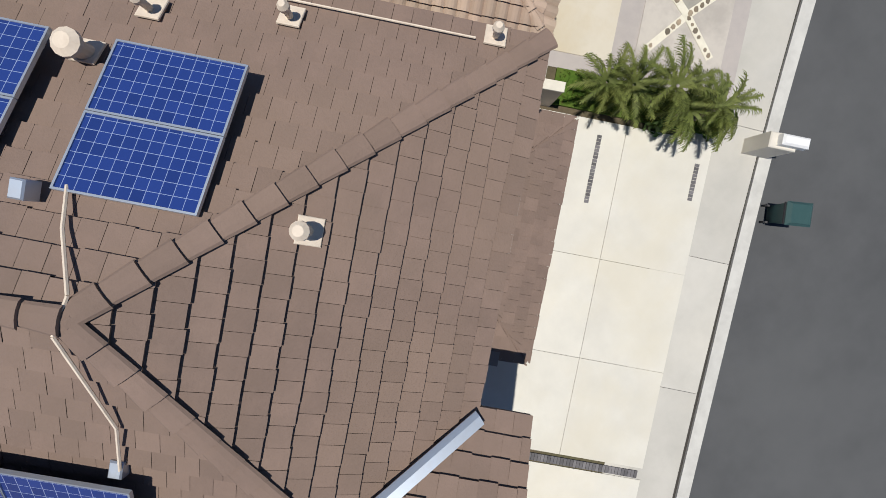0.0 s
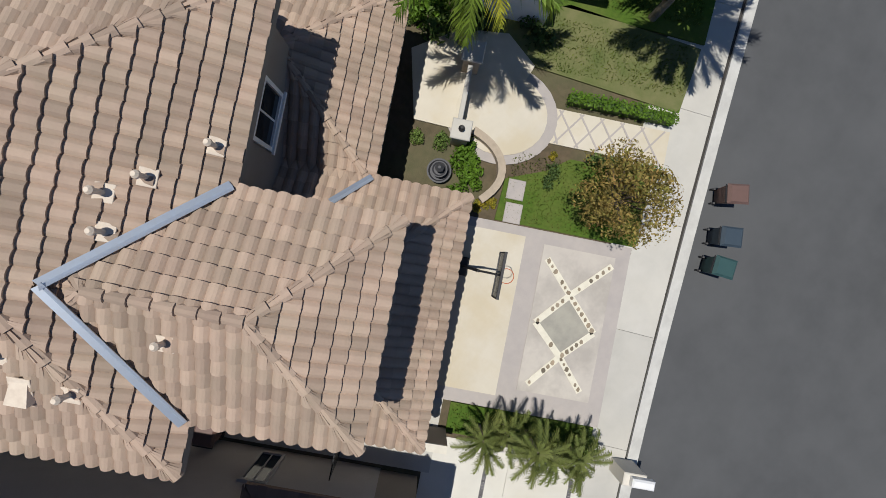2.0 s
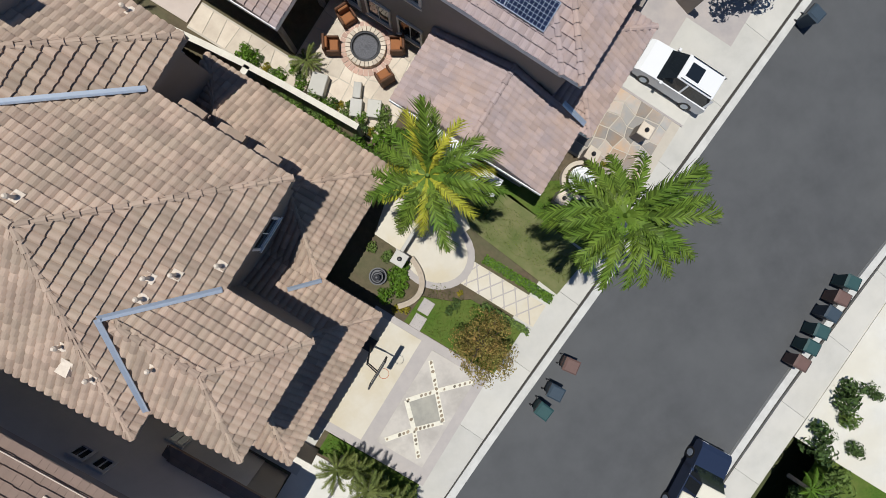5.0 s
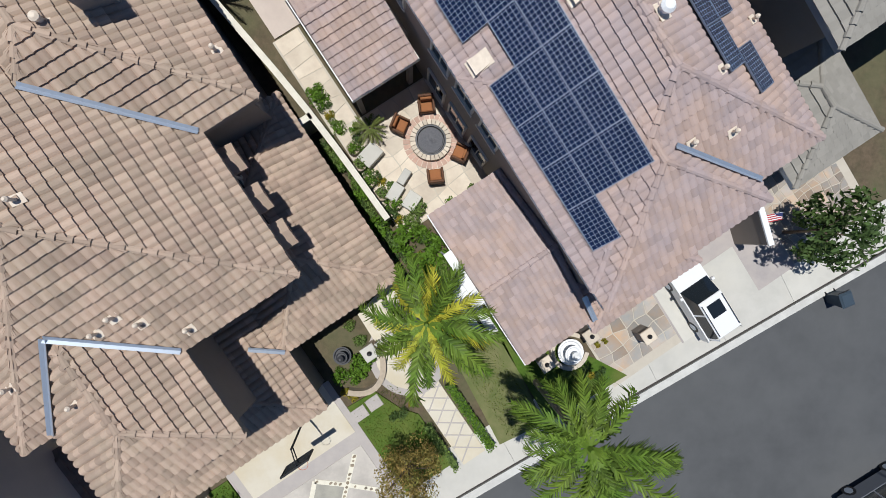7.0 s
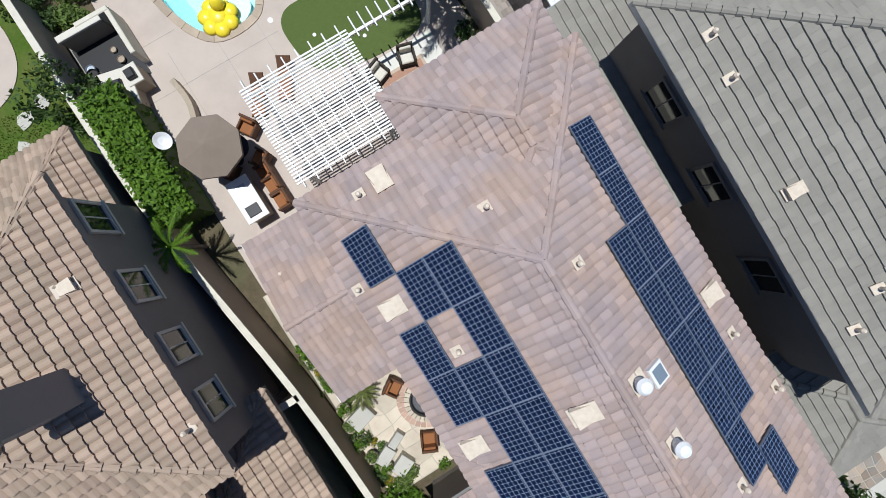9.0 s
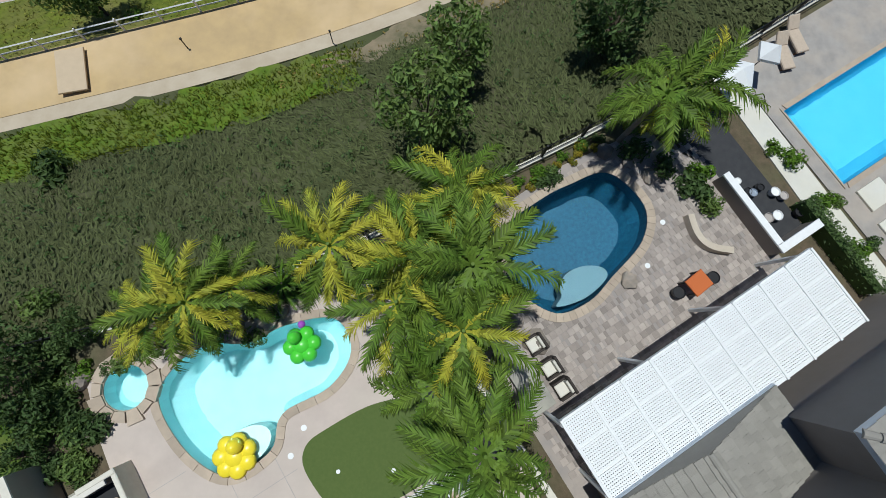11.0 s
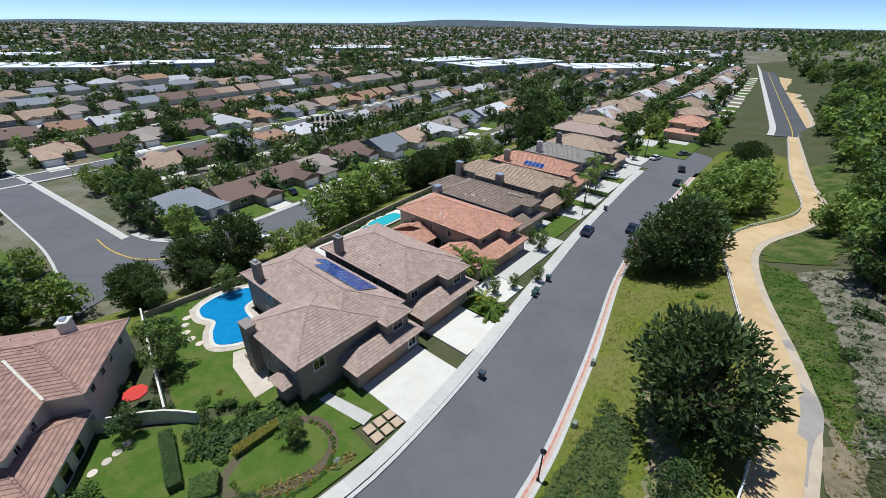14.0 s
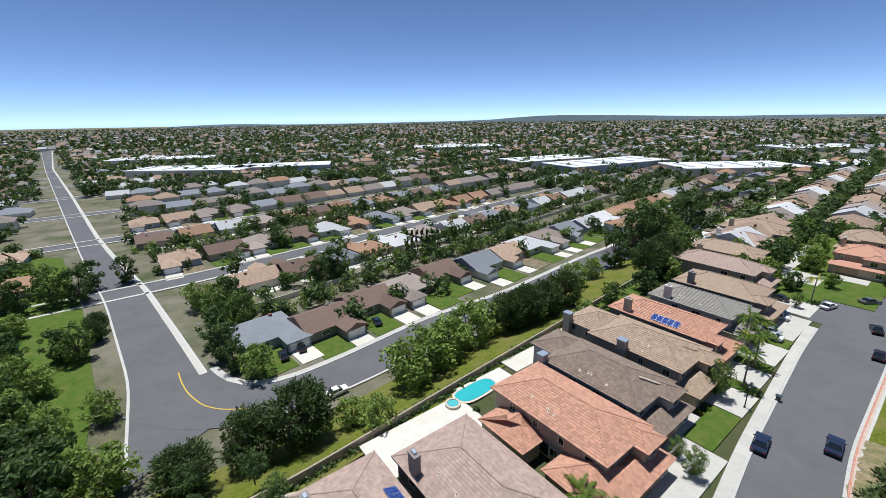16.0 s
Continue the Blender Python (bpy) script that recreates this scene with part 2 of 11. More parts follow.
WATER = water_mat("pool_water", (0.75, 0.97, 1.0))
WATER_DEEP = water_mat("deep_pool_water", (0.5, 0.85, 0.95))
PLASTER_AQUA = mat("aqua_pool_plaster", (0.4, 0.7, 0.72), 0.6, second=(0.46, 0.74, 0.76), scale=1.5, mix=0.8)
PLASTER_DEEP = mat("dark_blue_pool_plaster", (0.008, 0.06, 0.115), 0.6, second=(0.02, 0.11, 0.18), scale=5, mix=0.9)
PLASTER_SKY = mat("sky_blue_pool_plaster", (0.08, 0.42, 0.62), 0.6, second=(0.1, 0.46, 0.66), scale=1, mix=0.8)


# ---- building helpers ----
class Shape:
    """Collects faces for one mesh."""

    def __init__(self):
        self.v, self.f = [], []

    def add(self, verts, faces):
        o = len(self.v)
        self.v.extend([tuple(p) for p in verts])
        self.f.extend([tuple(i + o for i in q) for q in faces])
        return self

    def box(self, x0, x1, y0, y1, z0, z1, m=None):
        c = [(x, y, z) for z in (z0, z1) for x, y in ((x0, y0), (x1, y0), (x1, y1), (x0, y1))]
        if m is not None:
            c = [m @ Vector(p) for p in c]
        return self.add(c, [(3, 2, 1, 0), (4, 5, 6, 7), (0, 1, 5, 4), (1, 2, 6, 5), (2, 3, 7, 6), (3, 0, 4, 7)])

    def bbox(self, x0, x1, y0, y1, z0, z1, b=0.02, m=None):
        """A box with a chamfered top edge."""
        c = [(x, y, z0) for x, y in ((x0, y0), (x1, y0), (x1, y1), (x0, y1))]
        c += [(x, y, z1 - b) for x, y in ((x0, y0), (x1, y0), (x1, y1), (x0, y1))]
        c += [(x, y, z1) for x, y in ((x0 + b, y0 + b), (x1 - b, y0 + b), (x1 - b, y1 - b), (x0 + b, y1 - b))]
        if m is not None:
            c = [m @ Vector(p) for p in c]
        fs = [(3, 2, 1, 0), (8, 9, 10, 11)]
        for k in (0, 4):
            fs += [(k + i, k + (i + 1) % 4, k + 4 + (i + 1) % 4, k + 4 + i) for i in range(4)]
        return self.add(c, fs)

    def prism(self, poly, z0, z1):
        n = len(poly)
        a = sum(poly[i][0] * poly[(i + 1) % n][1] - poly[(i + 1) % n][0] * poly[i][1] for i in range(n))
        if a < 0:
            poly = list(poly)[::-1]
        top = z1 if callable(z1) else (lambda x, y: z1)
        bot = z0 if callable(z0) else (lambda x, y: z0)
        vs = [(x, y, bot(x, y)) for x, y in poly] + [(x, y, top(x, y)) for x, y in poly]
        fs = [tuple(range(n))[::-1], tuple(range(n, 2 * n))] + [(i, (i + 1) % n, n + (i + 1) % n, n + i) for i in range(n)]
        return self.add(vs, fs)

    def tube(self, p0, p1, r0, r1=None, n=8, caps=True):
        r1 = r0 if r1 is None else r1
        p0, p1 = Vector(p0), Vector(p1)
        q = (p1 - p0).to_track_quat("Z", "Y").to_matrix()
        vs = []
        for p, r in ((p0, r0), (p1, r1)):
            vs += [p + q @ Vector((r * math.cos(i * math.tau / n), r * math.sin(i * math.tau / n), 0)) for i in range(n)]
        fs = [(i, (i + 1) % n, n + (i + 1) % n, n + i) for i in range(n)]
        if caps:
            fs += [tuple(range(n))[::-1], tuple(range(n, 2 * n))]
        return self.add(vs, fs)

    def lathe(self, prof, c=(0, 0, 0), n=16):
        k = len(prof)
        vs = [(c[0] + r * math.cos(j * math.tau / n), c[1] + r * math.sin(j * math.tau / n), c[2] + z) for r, z in prof for j in range(n)]
        fs = [(i * n + j, i * n + (j + 1) % n, (i + 1) * n + (j + 1) % n, (i + 1) * n + j) for i in range(k - 1) for j in range(n)]
        fs.append(tuple(range((k - 1) * n, k * n)))
        fs.append(tuple(range(n))[::-1])
        return self.add(vs, fs)

    def mesh(self, name, material, smooth=False):
        me = bpy.data.meshes.new(name)
        me.from_pydata(self.v, [], self.f)
        me.materials.append(material)
        if smooth:
            me.polygons.foreach_set("use_smooth", [True] * len(me.polygons))
        me.update()
        return me


def thing(name, m, label, category, group=""):
    ob = new(name)
    ob.empty_display_size = 0.2
    ob.matrix_world = m
    return tagged(ob, label, category, group)


def part(name, shape, material, parent=None, label="", smooth=False, m=None):
    ob = new(name, shape.mesh(name, material, smooth) if isinstance(shape, Shape) else shape)
    if parent:
        ob.parent = parent
    if m is not None:
        ob.matrix_basis = m
    return tagged(ob, label)


def solo(name, shape, material, label, category, m=None, kind="", group="", smooth=False):
    ob = new(name, shape.mesh(name, material, smooth))
    if m is not None:
        ob.matrix_world = m
    return tagged(ob, label, category, group, kind)


NEAR = pose(0, 0, 0, 0, 0, 32.7)
EAST = pose(0, 0, 0, 0, 0, 45.0)


def nw(u, v, z=0.0):
    p = NEAR @ Vector((u, v, z))
    return p.x, p.y


def ew(e, n):
    p = EAST @ Vector((e, n, 0))
    return p.x, p.y


# ---- terrain: lines along the hillside, each with its own heights ----
def line(pts, z):
    zz = z if isinstance(z, list) else [z] * len(pts)
    return np.array([(x, y, h) for (x, y), h in zip(pts, zz)], float)


FENCE = [nw(-120, 30), nw(-40, 25), nw(0, 21), nw(7.9, 19.4), nw(12.5, 17.6), nw(18.8, 16.2), nw(21.8, 15.6), nw(30.7, 14.7), nw(38, 14.1), nw(61, 14.3), nw(160, 14.3), nw(420, 60), nw(760, 190), nw(1100, 320)]
TRAIL_OUT = [(-150, 0), (-60, 20), (-14.3, 33.3), (-6.8, 35.6), (2.2, 38.4), (9.2, 41.1), (18.6, 45.7), (25.4, 50), (33.7, 56.1), (42.1, 64.7), (50, 72), (55.3, 81.6), (59.6, 90), (64.8, 98.2), (70.5, 105.6), (77, 110.3), (86, 113.5), (99, 120.5), (107, 128.5), (114.5, 140), (131, 160), (166, 203), (184, 213), (322, 382), (530, 648), (800, 1000)]
TRAIL_IN = [(-150, 6), (-60, 26), (-16.3, 38.2), (-8.4, 40.9), (0.9, 43.9), (10.6, 47.4), (19.2, 52.3), (26.8, 58.1), (34, 63.5), (44.6, 73.6), (51.2, 85), (56, 93), (61.2, 101.2), (66, 109), (72, 114), (79.5, 117.5), (91, 121), (99, 127), (104.5, 135), (117, 151.4), (152, 192), (172, 212), (312, 384), (520, 652), (790, 1004)]
KERB_IN = [(-150, 14), (-60, 37), (-20.2, 48.1), (-9.7, 51.6), (-0.8, 55), (7.4, 59.5), (18, 66.6), (24.2, 73.5), (34, 87), (44.2, 102.6), (58.3, 120.1), (85.9, 148.6), (112, 175), (135, 186), (168, 213), (308, 387), (516, 656), (786, 1008)]
KERB_OUT = [(-150, 25), (-60, 47.5), (-26.3, 58.1), (-11, 61.8), (-0.9, 65.5), (7.3, 71.4), (17.7, 83.3), (28.9, 98), (45, 118.9), (69.2, 147.4), (92, 172), (112, 196), (150, 214), (290, 388), (498, 657), (768, 1012)]
REAR = [(-170, 70), (-80, 84), (-45, 94), ew(48, 84), ew(60, 84), ew(90, 87), ew(150, 92), ew(250, 100), (262, 430), (470, 700), (740, 1060)]
LOW = [(-190, 90), (-90, 100), (-62, 108), ew(44, 104), ew(60, 103), ew(90, 106), ew(150, 112), ew(250, 120), (245, 450), (450, 720), (720, 1080)]
LEVELS = [line(FENCE, 0.1), line(TRAIL_OUT, [-6.5] * 11 + [-6.9, -7.5, -8.1, -8.8, -9.2, -9.5, -10, -10.2, -10.4, -11, -11.3, -11.3] + [-11.3] * 3), line(TRAIL_IN, [-6.5] * 10 + [-7, -7.6, -8.4, -9, -9.4, -9.7, -9.9, -10.1, -10.3, -10.7, -11.2, -11.3] + [-11.3] * 3),
          line(KERB_IN, -11.35), line(KERB_OUT, -11.35), line(REAR, -11.35), line(LOW, -18.0)]


def away(x, y, ln):
    """Signed distance of points from a line (positive beyond it) and the line's height there."""
    best, sign, h = np.full(x.shape, 1e18), np.ones(x.shape), np.zeros(x.shape)
    for a, b in zip(ln[:-1], ln[1:]):
        d = b[:2] - a[:2]
        t = np.clip(((x - a[0]) * d[0] + (y - a[1]) * d[1]) / (d @ d), 0, 1)
        ex, ey = x - a[0] - t * d[0], y - a[1] - t * d[1]
        r = ex * ex + ey * ey
        near = r < best - 1e-9
        best = np.where(near, r, best)
        sign = np.where(near, np.sign(d[0] * ey - d[1] * ex), sign)
        h = np.where(near, a[2] + t * (b[2] - a[2]), h)
    return np.sqrt(best) * sign, h


def heights(x, y):
    x, y = np.asarray(x, float), np.asarray(y, float)
    ds = [away(x, y, ln) for ln in LEVELS]
    z = np.full(x.shape, -2.6)
    z = np.where(ds[0][0] > 0, ds[0][1], z)
    for (d0, h0), (d1, h1) in zip(ds[:-1], ds[1:]):
        t = np.clip(d0 / np.maximum(d0 - d1, 1e-6), 0, 1)
        z = np.where((d0 > 0) & (d1 <= 0), h0 + (h1 - h0) * t, z)
    z = np.where(ds[-1][0] > 0, -18.0, z)
    return z


def ground_z(x, y):
    return float(heights(np.array([x]), np.array([y]))[0])


def spaced(lo, hi, step, far):
    mid = np.arange(lo, hi + step, step)
    left, right, s = [], [], step
    while lo - sum(left) > -far:
        s *= 1.35
        left.append(s)
    s = step
    while mid[-1] + sum(right) < far:
        s *= 1.35
        right.append(s)
    return np.concatenate([(lo - np.cumsum(left))[::-1], mid, mid[-1] + np.cumsum(right)])


def build_ground():
    xs, ys = spaced(-130, 200, 2.5, 4600), spaced(-80, 260, 2.5, 4600)
    X, Y = np.meshgrid(xs, ys)
    Z = heights(X, Y)
    near = (np.abs(X) < 300) & (Y < 400)
    rng = np.random.RandomState(3)
    Z = Z + np.where(near, rng.uniform(-0.06, 0.06, X.shape), 0) - 0.05
    # the bank above the street has its own cover, laid over this sheet
    bank_ = (away(X, Y, LEVELS[2])[0] > 1.5) & (away(X, Y, LEVELS[3])[0] < 2.8) & (X > -104) & (X < 120)
    Z = Z - np.where(bank_, 0.9, 0)
    nx, ny = len(xs), len(ys)
    idx = np.arange(nx * ny).reshape(ny, nx)
    quads = np.stack([idx[:-1, :-1], idx[:-1, 1:], idx[1:, 1:], idx[1:, :-1]], -1).reshape(-1, 4)
    me = bpy.data.meshes.new("ground")
    me.from_pydata(np.stack([X, Y, Z], -1).reshape(-1, 3).tolist(), [], quads.tolist())
    for m in (WILD, FARLAND):
        me.materials.append(m)
    cx, cy = X[:-1, :-1].ravel(), Y[:-1, :-1].ravel()
    low, _ = away(cx, cy, LEVELS[-1])
    far_ = (low > -2) | (np.abs(cx) > 400) | (cy > 500) | (cy < -60)
    me.polygons.foreach_set("material_index", far_.astype(int).tolist())
    me.polygons.foreach_set("use_smooth", [True] * len(me.polygons))
    me.update()
    return tagged(new("ground", me), "rolling ground with wild olive green grass", "ground", kind="structure")


build_ground()


def resample(pts, step):
    p = np.array(pts, float)
    seg = np.hypot(*np.diff(p, axis=0).T)
    s = np.concatenate([[0], np.cumsum(seg)])
    n = max(2, int(s[-1] / step) + 1)
    q = np.linspace(0, s[-1], n)
    # rounded corners
    out = np.stack([np.interp(q, s, p[:, k]) for k in range(2)], 1)
    for _ in range(3):
        out[1:-1] = 0.25 * out[:-2] + 0.5 * out[1:-1] + 0.25 * out[2:]
    return out


def shifted(p, d):
    """A line moved sideways to its left by d."""
    t = np.gradient(p, axis=0)
    t /= np.linalg.norm(t, axis=1, keepdims=True)
    return p + np.stack([-t[:, 1], t[:, 0]], 1) * d


def ribbon(a, b, za, zb=None, thick=0.3):
    """A slab between two lines of equal length."""
    n = len(a)
    zb = za if zb is None else zb
    za, zb = np.broadcast_to(za, n), np.broadcast_to(zb, n)
    vs = [(a[i][0], a[i][1], za[i]) for i in range(n)] + [(b[i][0], b[i][1], zb[i]) for i in range(n)]
    vs += [(x, y, z - thick) for x, y, z in vs]
    fs = []
    for i in range(n - 1):
        fs += [(i, i + 1, n + i + 1, n + i), (2 * n + i + 1, 2 * n + i, 3 * n + i, 3 * n + i + 1),
               (i + 1, i, 2 * n + i, 2 * n + i + 1), (n + i, n + i + 1, 3 * n + i + 1, 3 * n + i)]
    fs += [(0, n, 3 * n, 2 * n), (n - 1, 3 * n - 1, 4 * n - 1, 2 * n - 1)]
    return Shape().add(vs, fs)


# ---- streets, pavements, trail ----
NK = [(-75, -25.4), (-40, -26.0), (-17.7, -26.15), (-6, -26.35), (-0.9, -26.65), (7.6, -27.3), (17, -28.1), (26, -28.8), (35, -29.6), (60, -31.3), (110, -34)]
NK_FAR = [(-75, -36.8), (-40, -37.2), (-4.4, -37.9), (7.7, -38.6), (15, -39.2), (24, -40.4), (42, -42), (60, -43.3), (110, -46)]
near_kerb = resample([nw(*p) for p in NK], 1.5)
far_kerb = resample([nw(*p) for p in NK_FAR], 1.5)
m_ = min(len(near_kerb), len(far_kerb))
nk2 = resample([nw(*p) for p in NK], 1.5)[:m_]
fk2 = far_kerb[:m_]
solo("road", ribbon(fk2, nk2, 0.0, thick=0.4), ASPHALT, "dark grey worn asphalt residential street", "road", kind="structure")
solo("kerb", ribbon(near_kerb, shifted(near_kerb, 0.42), 0.18, thick=0.5), KERB, "pale concrete kerb and gutter along the street", "kerb", kind="structure")
solo("kerb", ribbon(shifted(far_kerb, -0.42), far_kerb, 0.15, thick=0.5), KERB, "pale concrete kerb and gutter along the street", "kerb", kind="structure")

BACK_V = -2.0
YARD = Shape().prism([nw(-80, -24.2), nw(-40, -24.4), nw(-6, -24.5), nw(8, -25.3), nw(20, -26.4), nw(35, -27.5), nw(60, -29), nw(110, -31.5), nw(110, BACK_V), nw(-80, BACK_V)], -0.6, 0.2)
solo("yard", YARD, MULCH, "brown planting soil between the houses", "yard", kind="structure")
solo("yard", Shape().prism([nw(-80, -39.6), nw(110, -48.5), nw(110, -120), nw(-80, -120)], -0.6, 0.18), GRASS, "lawn on the far side of the street", "yard", kind="structure")


def pavement(edge, wide, z, joint, label, slab_mat, lo=-60, hi=90):
    """A pavement of separate slabs with open joints."""
    base = tagged(new("pavement"), label, "pavement", kind="structure")
    a = resample([tuple(p) for p in edge], joint)
    b = shifted(a, wide)
    for i in range(len(a) - 1):
        c = [Vector(a[i]), Vector(a[i + 1]), Vector(b[i + 1]), Vector(b[i])]
        mid = sum(c, Vector((0, 0))) / 4
        c = [mid + (p - mid) * 0.997 for p in c]
        part("slab", Shape().prism([tuple(p) for p in c], z - 0.12, z), slab_mat, base)
    return base


# near-black strips fill the joint between kerb and pavement
JOINTLINE = mat("dark_joint_dirt", (0.05, 0.045, 0.04), 0.95)
solo("kerb_joint", ribbon(shifted(near_kerb, 0.42), shifted(near_kerb, 0.62), 0.1, thick=0.3), JOINTLINE, "dark joint strip behind the kerb", "joint", kind="structure")
solo("kerb_joint", ribbon(shifted(far_kerb, -0.53), shifted(far_kerb, -0.42), 0.1, thick=0.3), JOINTLINE, "dark joint strip behind the kerb", "joint", kind="structure")
pavement([p for p in shifted(near_kerb, 0.6) if -50 < (NEAR.inverted() @ Vector((*p, 0))).x < 75], 1.7, 0.208, 4.4, "pale concrete pavement in jointed slabs beside the kerb", CONCRETE)
solo("pavement", ribbon(shifted(near_kerb, 2.27), shifted(near_kerb, 3.1), 0.212, thick=0.2), CONCRETE, "pale concrete strip behind the pavement", "pavement", kind="structure")
pavement([p for p in shifted(far_kerb, -0.52) if -10 < (NEAR.inverted() @ Vector((*p, 0))).x < 50], -1.75, 0.165, 4.4, "pale concrete pavement across the street", CONCRETE)

# second street, down the slope
k1, k2 = resample(KERB_IN, 3.0), resample(KERB_OUT, 3.0)


def between(a, b):
    n = min(len(a), len(b))
    t = np.linspace(0, 1, n)

    def even(p):
        s = np.linspace(0, 1, len(p))
        return np.stack([np.interp(t, s, p[:, k]) for k in range(2)], 1)
    return even(a), even(b)


def upto(p, xmax, xmin=-1e9):
    return np.array([q for q in p if xmin < q[0] < xmax])


ra, rb = between(upto(k1, 104), upto(k2, 92))
solo("road", ribbon(ra, rb, -11.3, thick=0.4), ASPHALT_OLD, "dark grey asphalt street curving past the houses", "road", kind="structure")
bulb = Shape().prism([(92 + 15 * math.cos(a * math.tau / 28), 170 + 15 * math.sin(a * math.tau / 28)) for a in range(28)], -11.7, -11.29)
solo("road", bulb, ASPHALT_OLD, "round asphalt turning head of the dead-end street", "road", kind="structure")
ki, ko = upto(k1, 90), upto(k2, 80)
solo("kerb", ribbon(shifted(ki, -0.24), ki, -11.15, thick=0.5), REDKERB, "kerb with faded red paint", "kerb", kind="structure")
solo("kerb", ribbon(shifted(ki, 0.01), shifted(ki, 0.4), -11.27, thick=0.4), KERB, "pale concrete gutter below the red kerb", "kerb", kind="structure")
solo("kerb", ribbon(shifted(ki, -0.555), shifted(ki, -0.245), -11.155, thick=0.5), mat("pink_stained_concrete", (0.5, 0.36, 0.29), 0.9, second=(0.55, 0.47, 0.38), scale=0.8, mix=0.9), "pink stained concrete behind the red kerb", "kerb", kind="structure")
solo("kerb", ribbon(shifted(ki, -0.95), shifted(ki, -0.56), -11.17, thick=0.5), KERB, "concrete kerb backing along the verge", "kerb", kind="structure")
solo("kerb", ribbon(ko, shifted(ko, 0.4), -11.15, thick=0.5), KERB, "pale concrete kerb and gutter", "kerb", kind="structure")
pavement([tuple(p) for p in shifted(ko, 0.41) if p[0] > -60], 1.5, -11.13, 2.4, "pale concrete pavement below the houses", CONCRETE)

to, ti = between(resample(TRAIL_OUT, 3.0), resample(TRAIL_IN, 3.0))
keep = (to[:, 0] > -120) & (to[:, 0] < 420)
to, ti = to[keep], ti[keep]


def trail_at(f):
    return to * (1 - f) + ti * f


zt = heights(to[:, 0], to[:, 1])
lev = np.convolve(np.pad(zt, 2, mode="edge"), np.ones(5) / 5, "valid") + 0.12
solo("trail", ribbon(trail_at(0.22), trail_at(1.0), lev, thick=0.5), TRAIL, "orange decomposed granite riding trail", "trail", kind="structure")
solo("drain", ribbon(trail_at(0.02), trail_at(0.217), lev + 0.03, lev - 0.02, thick=0.5), mat("worn_concrete_drain", (0.5, 0.42, 0.31), 0.9, second=(0.42, 0.34, 0.24), scale=0.8, mix=0.9, bump=0.3), "worn concrete drain along the trail", "drain", kind="structure")


# ---- roofs and houses ----
def tiled_plane(shape, o, ax, up, poly, w=0.3, h=0.34, kind="flat", lift=0.062, rng=None, bulge=1.0, loose=None):
    """Courses of roof tiles over a convex plane. poly: (across, up the slope) corners; each tile stands proud of the course below."""
    o, ax, up = Vector(o), Vector(ax), Vector(up)
    nrm = ax.cross(up).normalized()
    ys = [p[1] for p in poly]
    top = max(ys)

    def span(y):
        xs = []
        for (x0, y0), (x1, y1) in zip(poly, poly[1:] + poly[:1]):
            if (y0 - y) * (y1 - y) <= 0 and abs(y1 - y0) > 1e-9:
                xs.append(x0 + (y - y0) / (y1 - y0) * (x1 - x0))
            elif abs(y1 - y0) <= 1e-9 and abs(y - y0) < 1e-6:
                xs += [x0, x1]
        return (min(xs), max(xs)) if xs else (0, 0)

    V, F = shape.v, shape.f
    j = 0
    y = 0.0
    while y < top - 0.02:
        y2 = min(y + h, top)
        b0, b1 = span(max(y, 1e-4))
        t0, t1 = span(y2 - 1e-4)
        x = math.floor(b0 / w) * w - (w * 0.5 if (j % 2 and kind == "flat") else 0)
        while x < b1:
            jit = rng.uniform(-0.014, 0.014)
            dz = rng.uniform(0, 0.004 if kind == "flat" else 0.008)
            xs = [x + 0.003, x + w - 0.003] if kind == "flat" else [x, x + 0.1 * w, x + 0.28 * w, x + 0.5 * w, x + 0.72 * w, x + 0.9 * w, x + w]
            hs = [0, 0] if kind == "flat" else [0.0, 0.03 * bulge, 0.072 * bulge, 0.086 * bulge, 0.072 * bulge, 0.03 * bulge, 0.0]
            if loose is not None and xs[0] > b0 and xs[-1] < b1 and xs[0] > t0 and xs[-1] < t1 and y2 - y > h - 0.01:
                c = o + ax * (x + w / 2) + up * y
                if loose[0](c.x, c.y) and len(loose[1]) < 290:
                    m = Matrix((ax, up, nrm)).transposed().to_4x4()
                    m.translation = o + ax * (x + w / 2) + up * (y + jit) + nrm * dz
                    loose[1].append(m)
                    x += w
                    continue
            base = len(V)
            xb = [min(max(q, b0), b1) for q in xs]
            xt = [min(max(q, t0), t1) for q in xs]
            if xb[-1] - xb[0] > 0.02 or xt[-1] - xt[0] > 0.02:
                k = len(xs)
                for q, hh in zip(xb, hs):
                    V.append(tuple(o + ax * q + up * (y + jit - 0.03) + nrm * (lift + dz + hh)))
                for q, hh in zip(xt, hs):
                    V.append(tuple(o + ax * q + up * y2 + nrm * (0.004 + hh * 0.9)))
                for q in xb:
                    V.append(tuple(o + ax * q + up * (y + jit - 0.03) + nrm * -0.01))
                for i in range(k - 1):
                    F.append((base + i, base + i + 1, base + k + i + 1, base + k + i))
                    F.append((base + 2 * k + i, base + 2 * k + i + 1, base + i + 1, base + i))
            x += w
        y, j = y2, j + 1


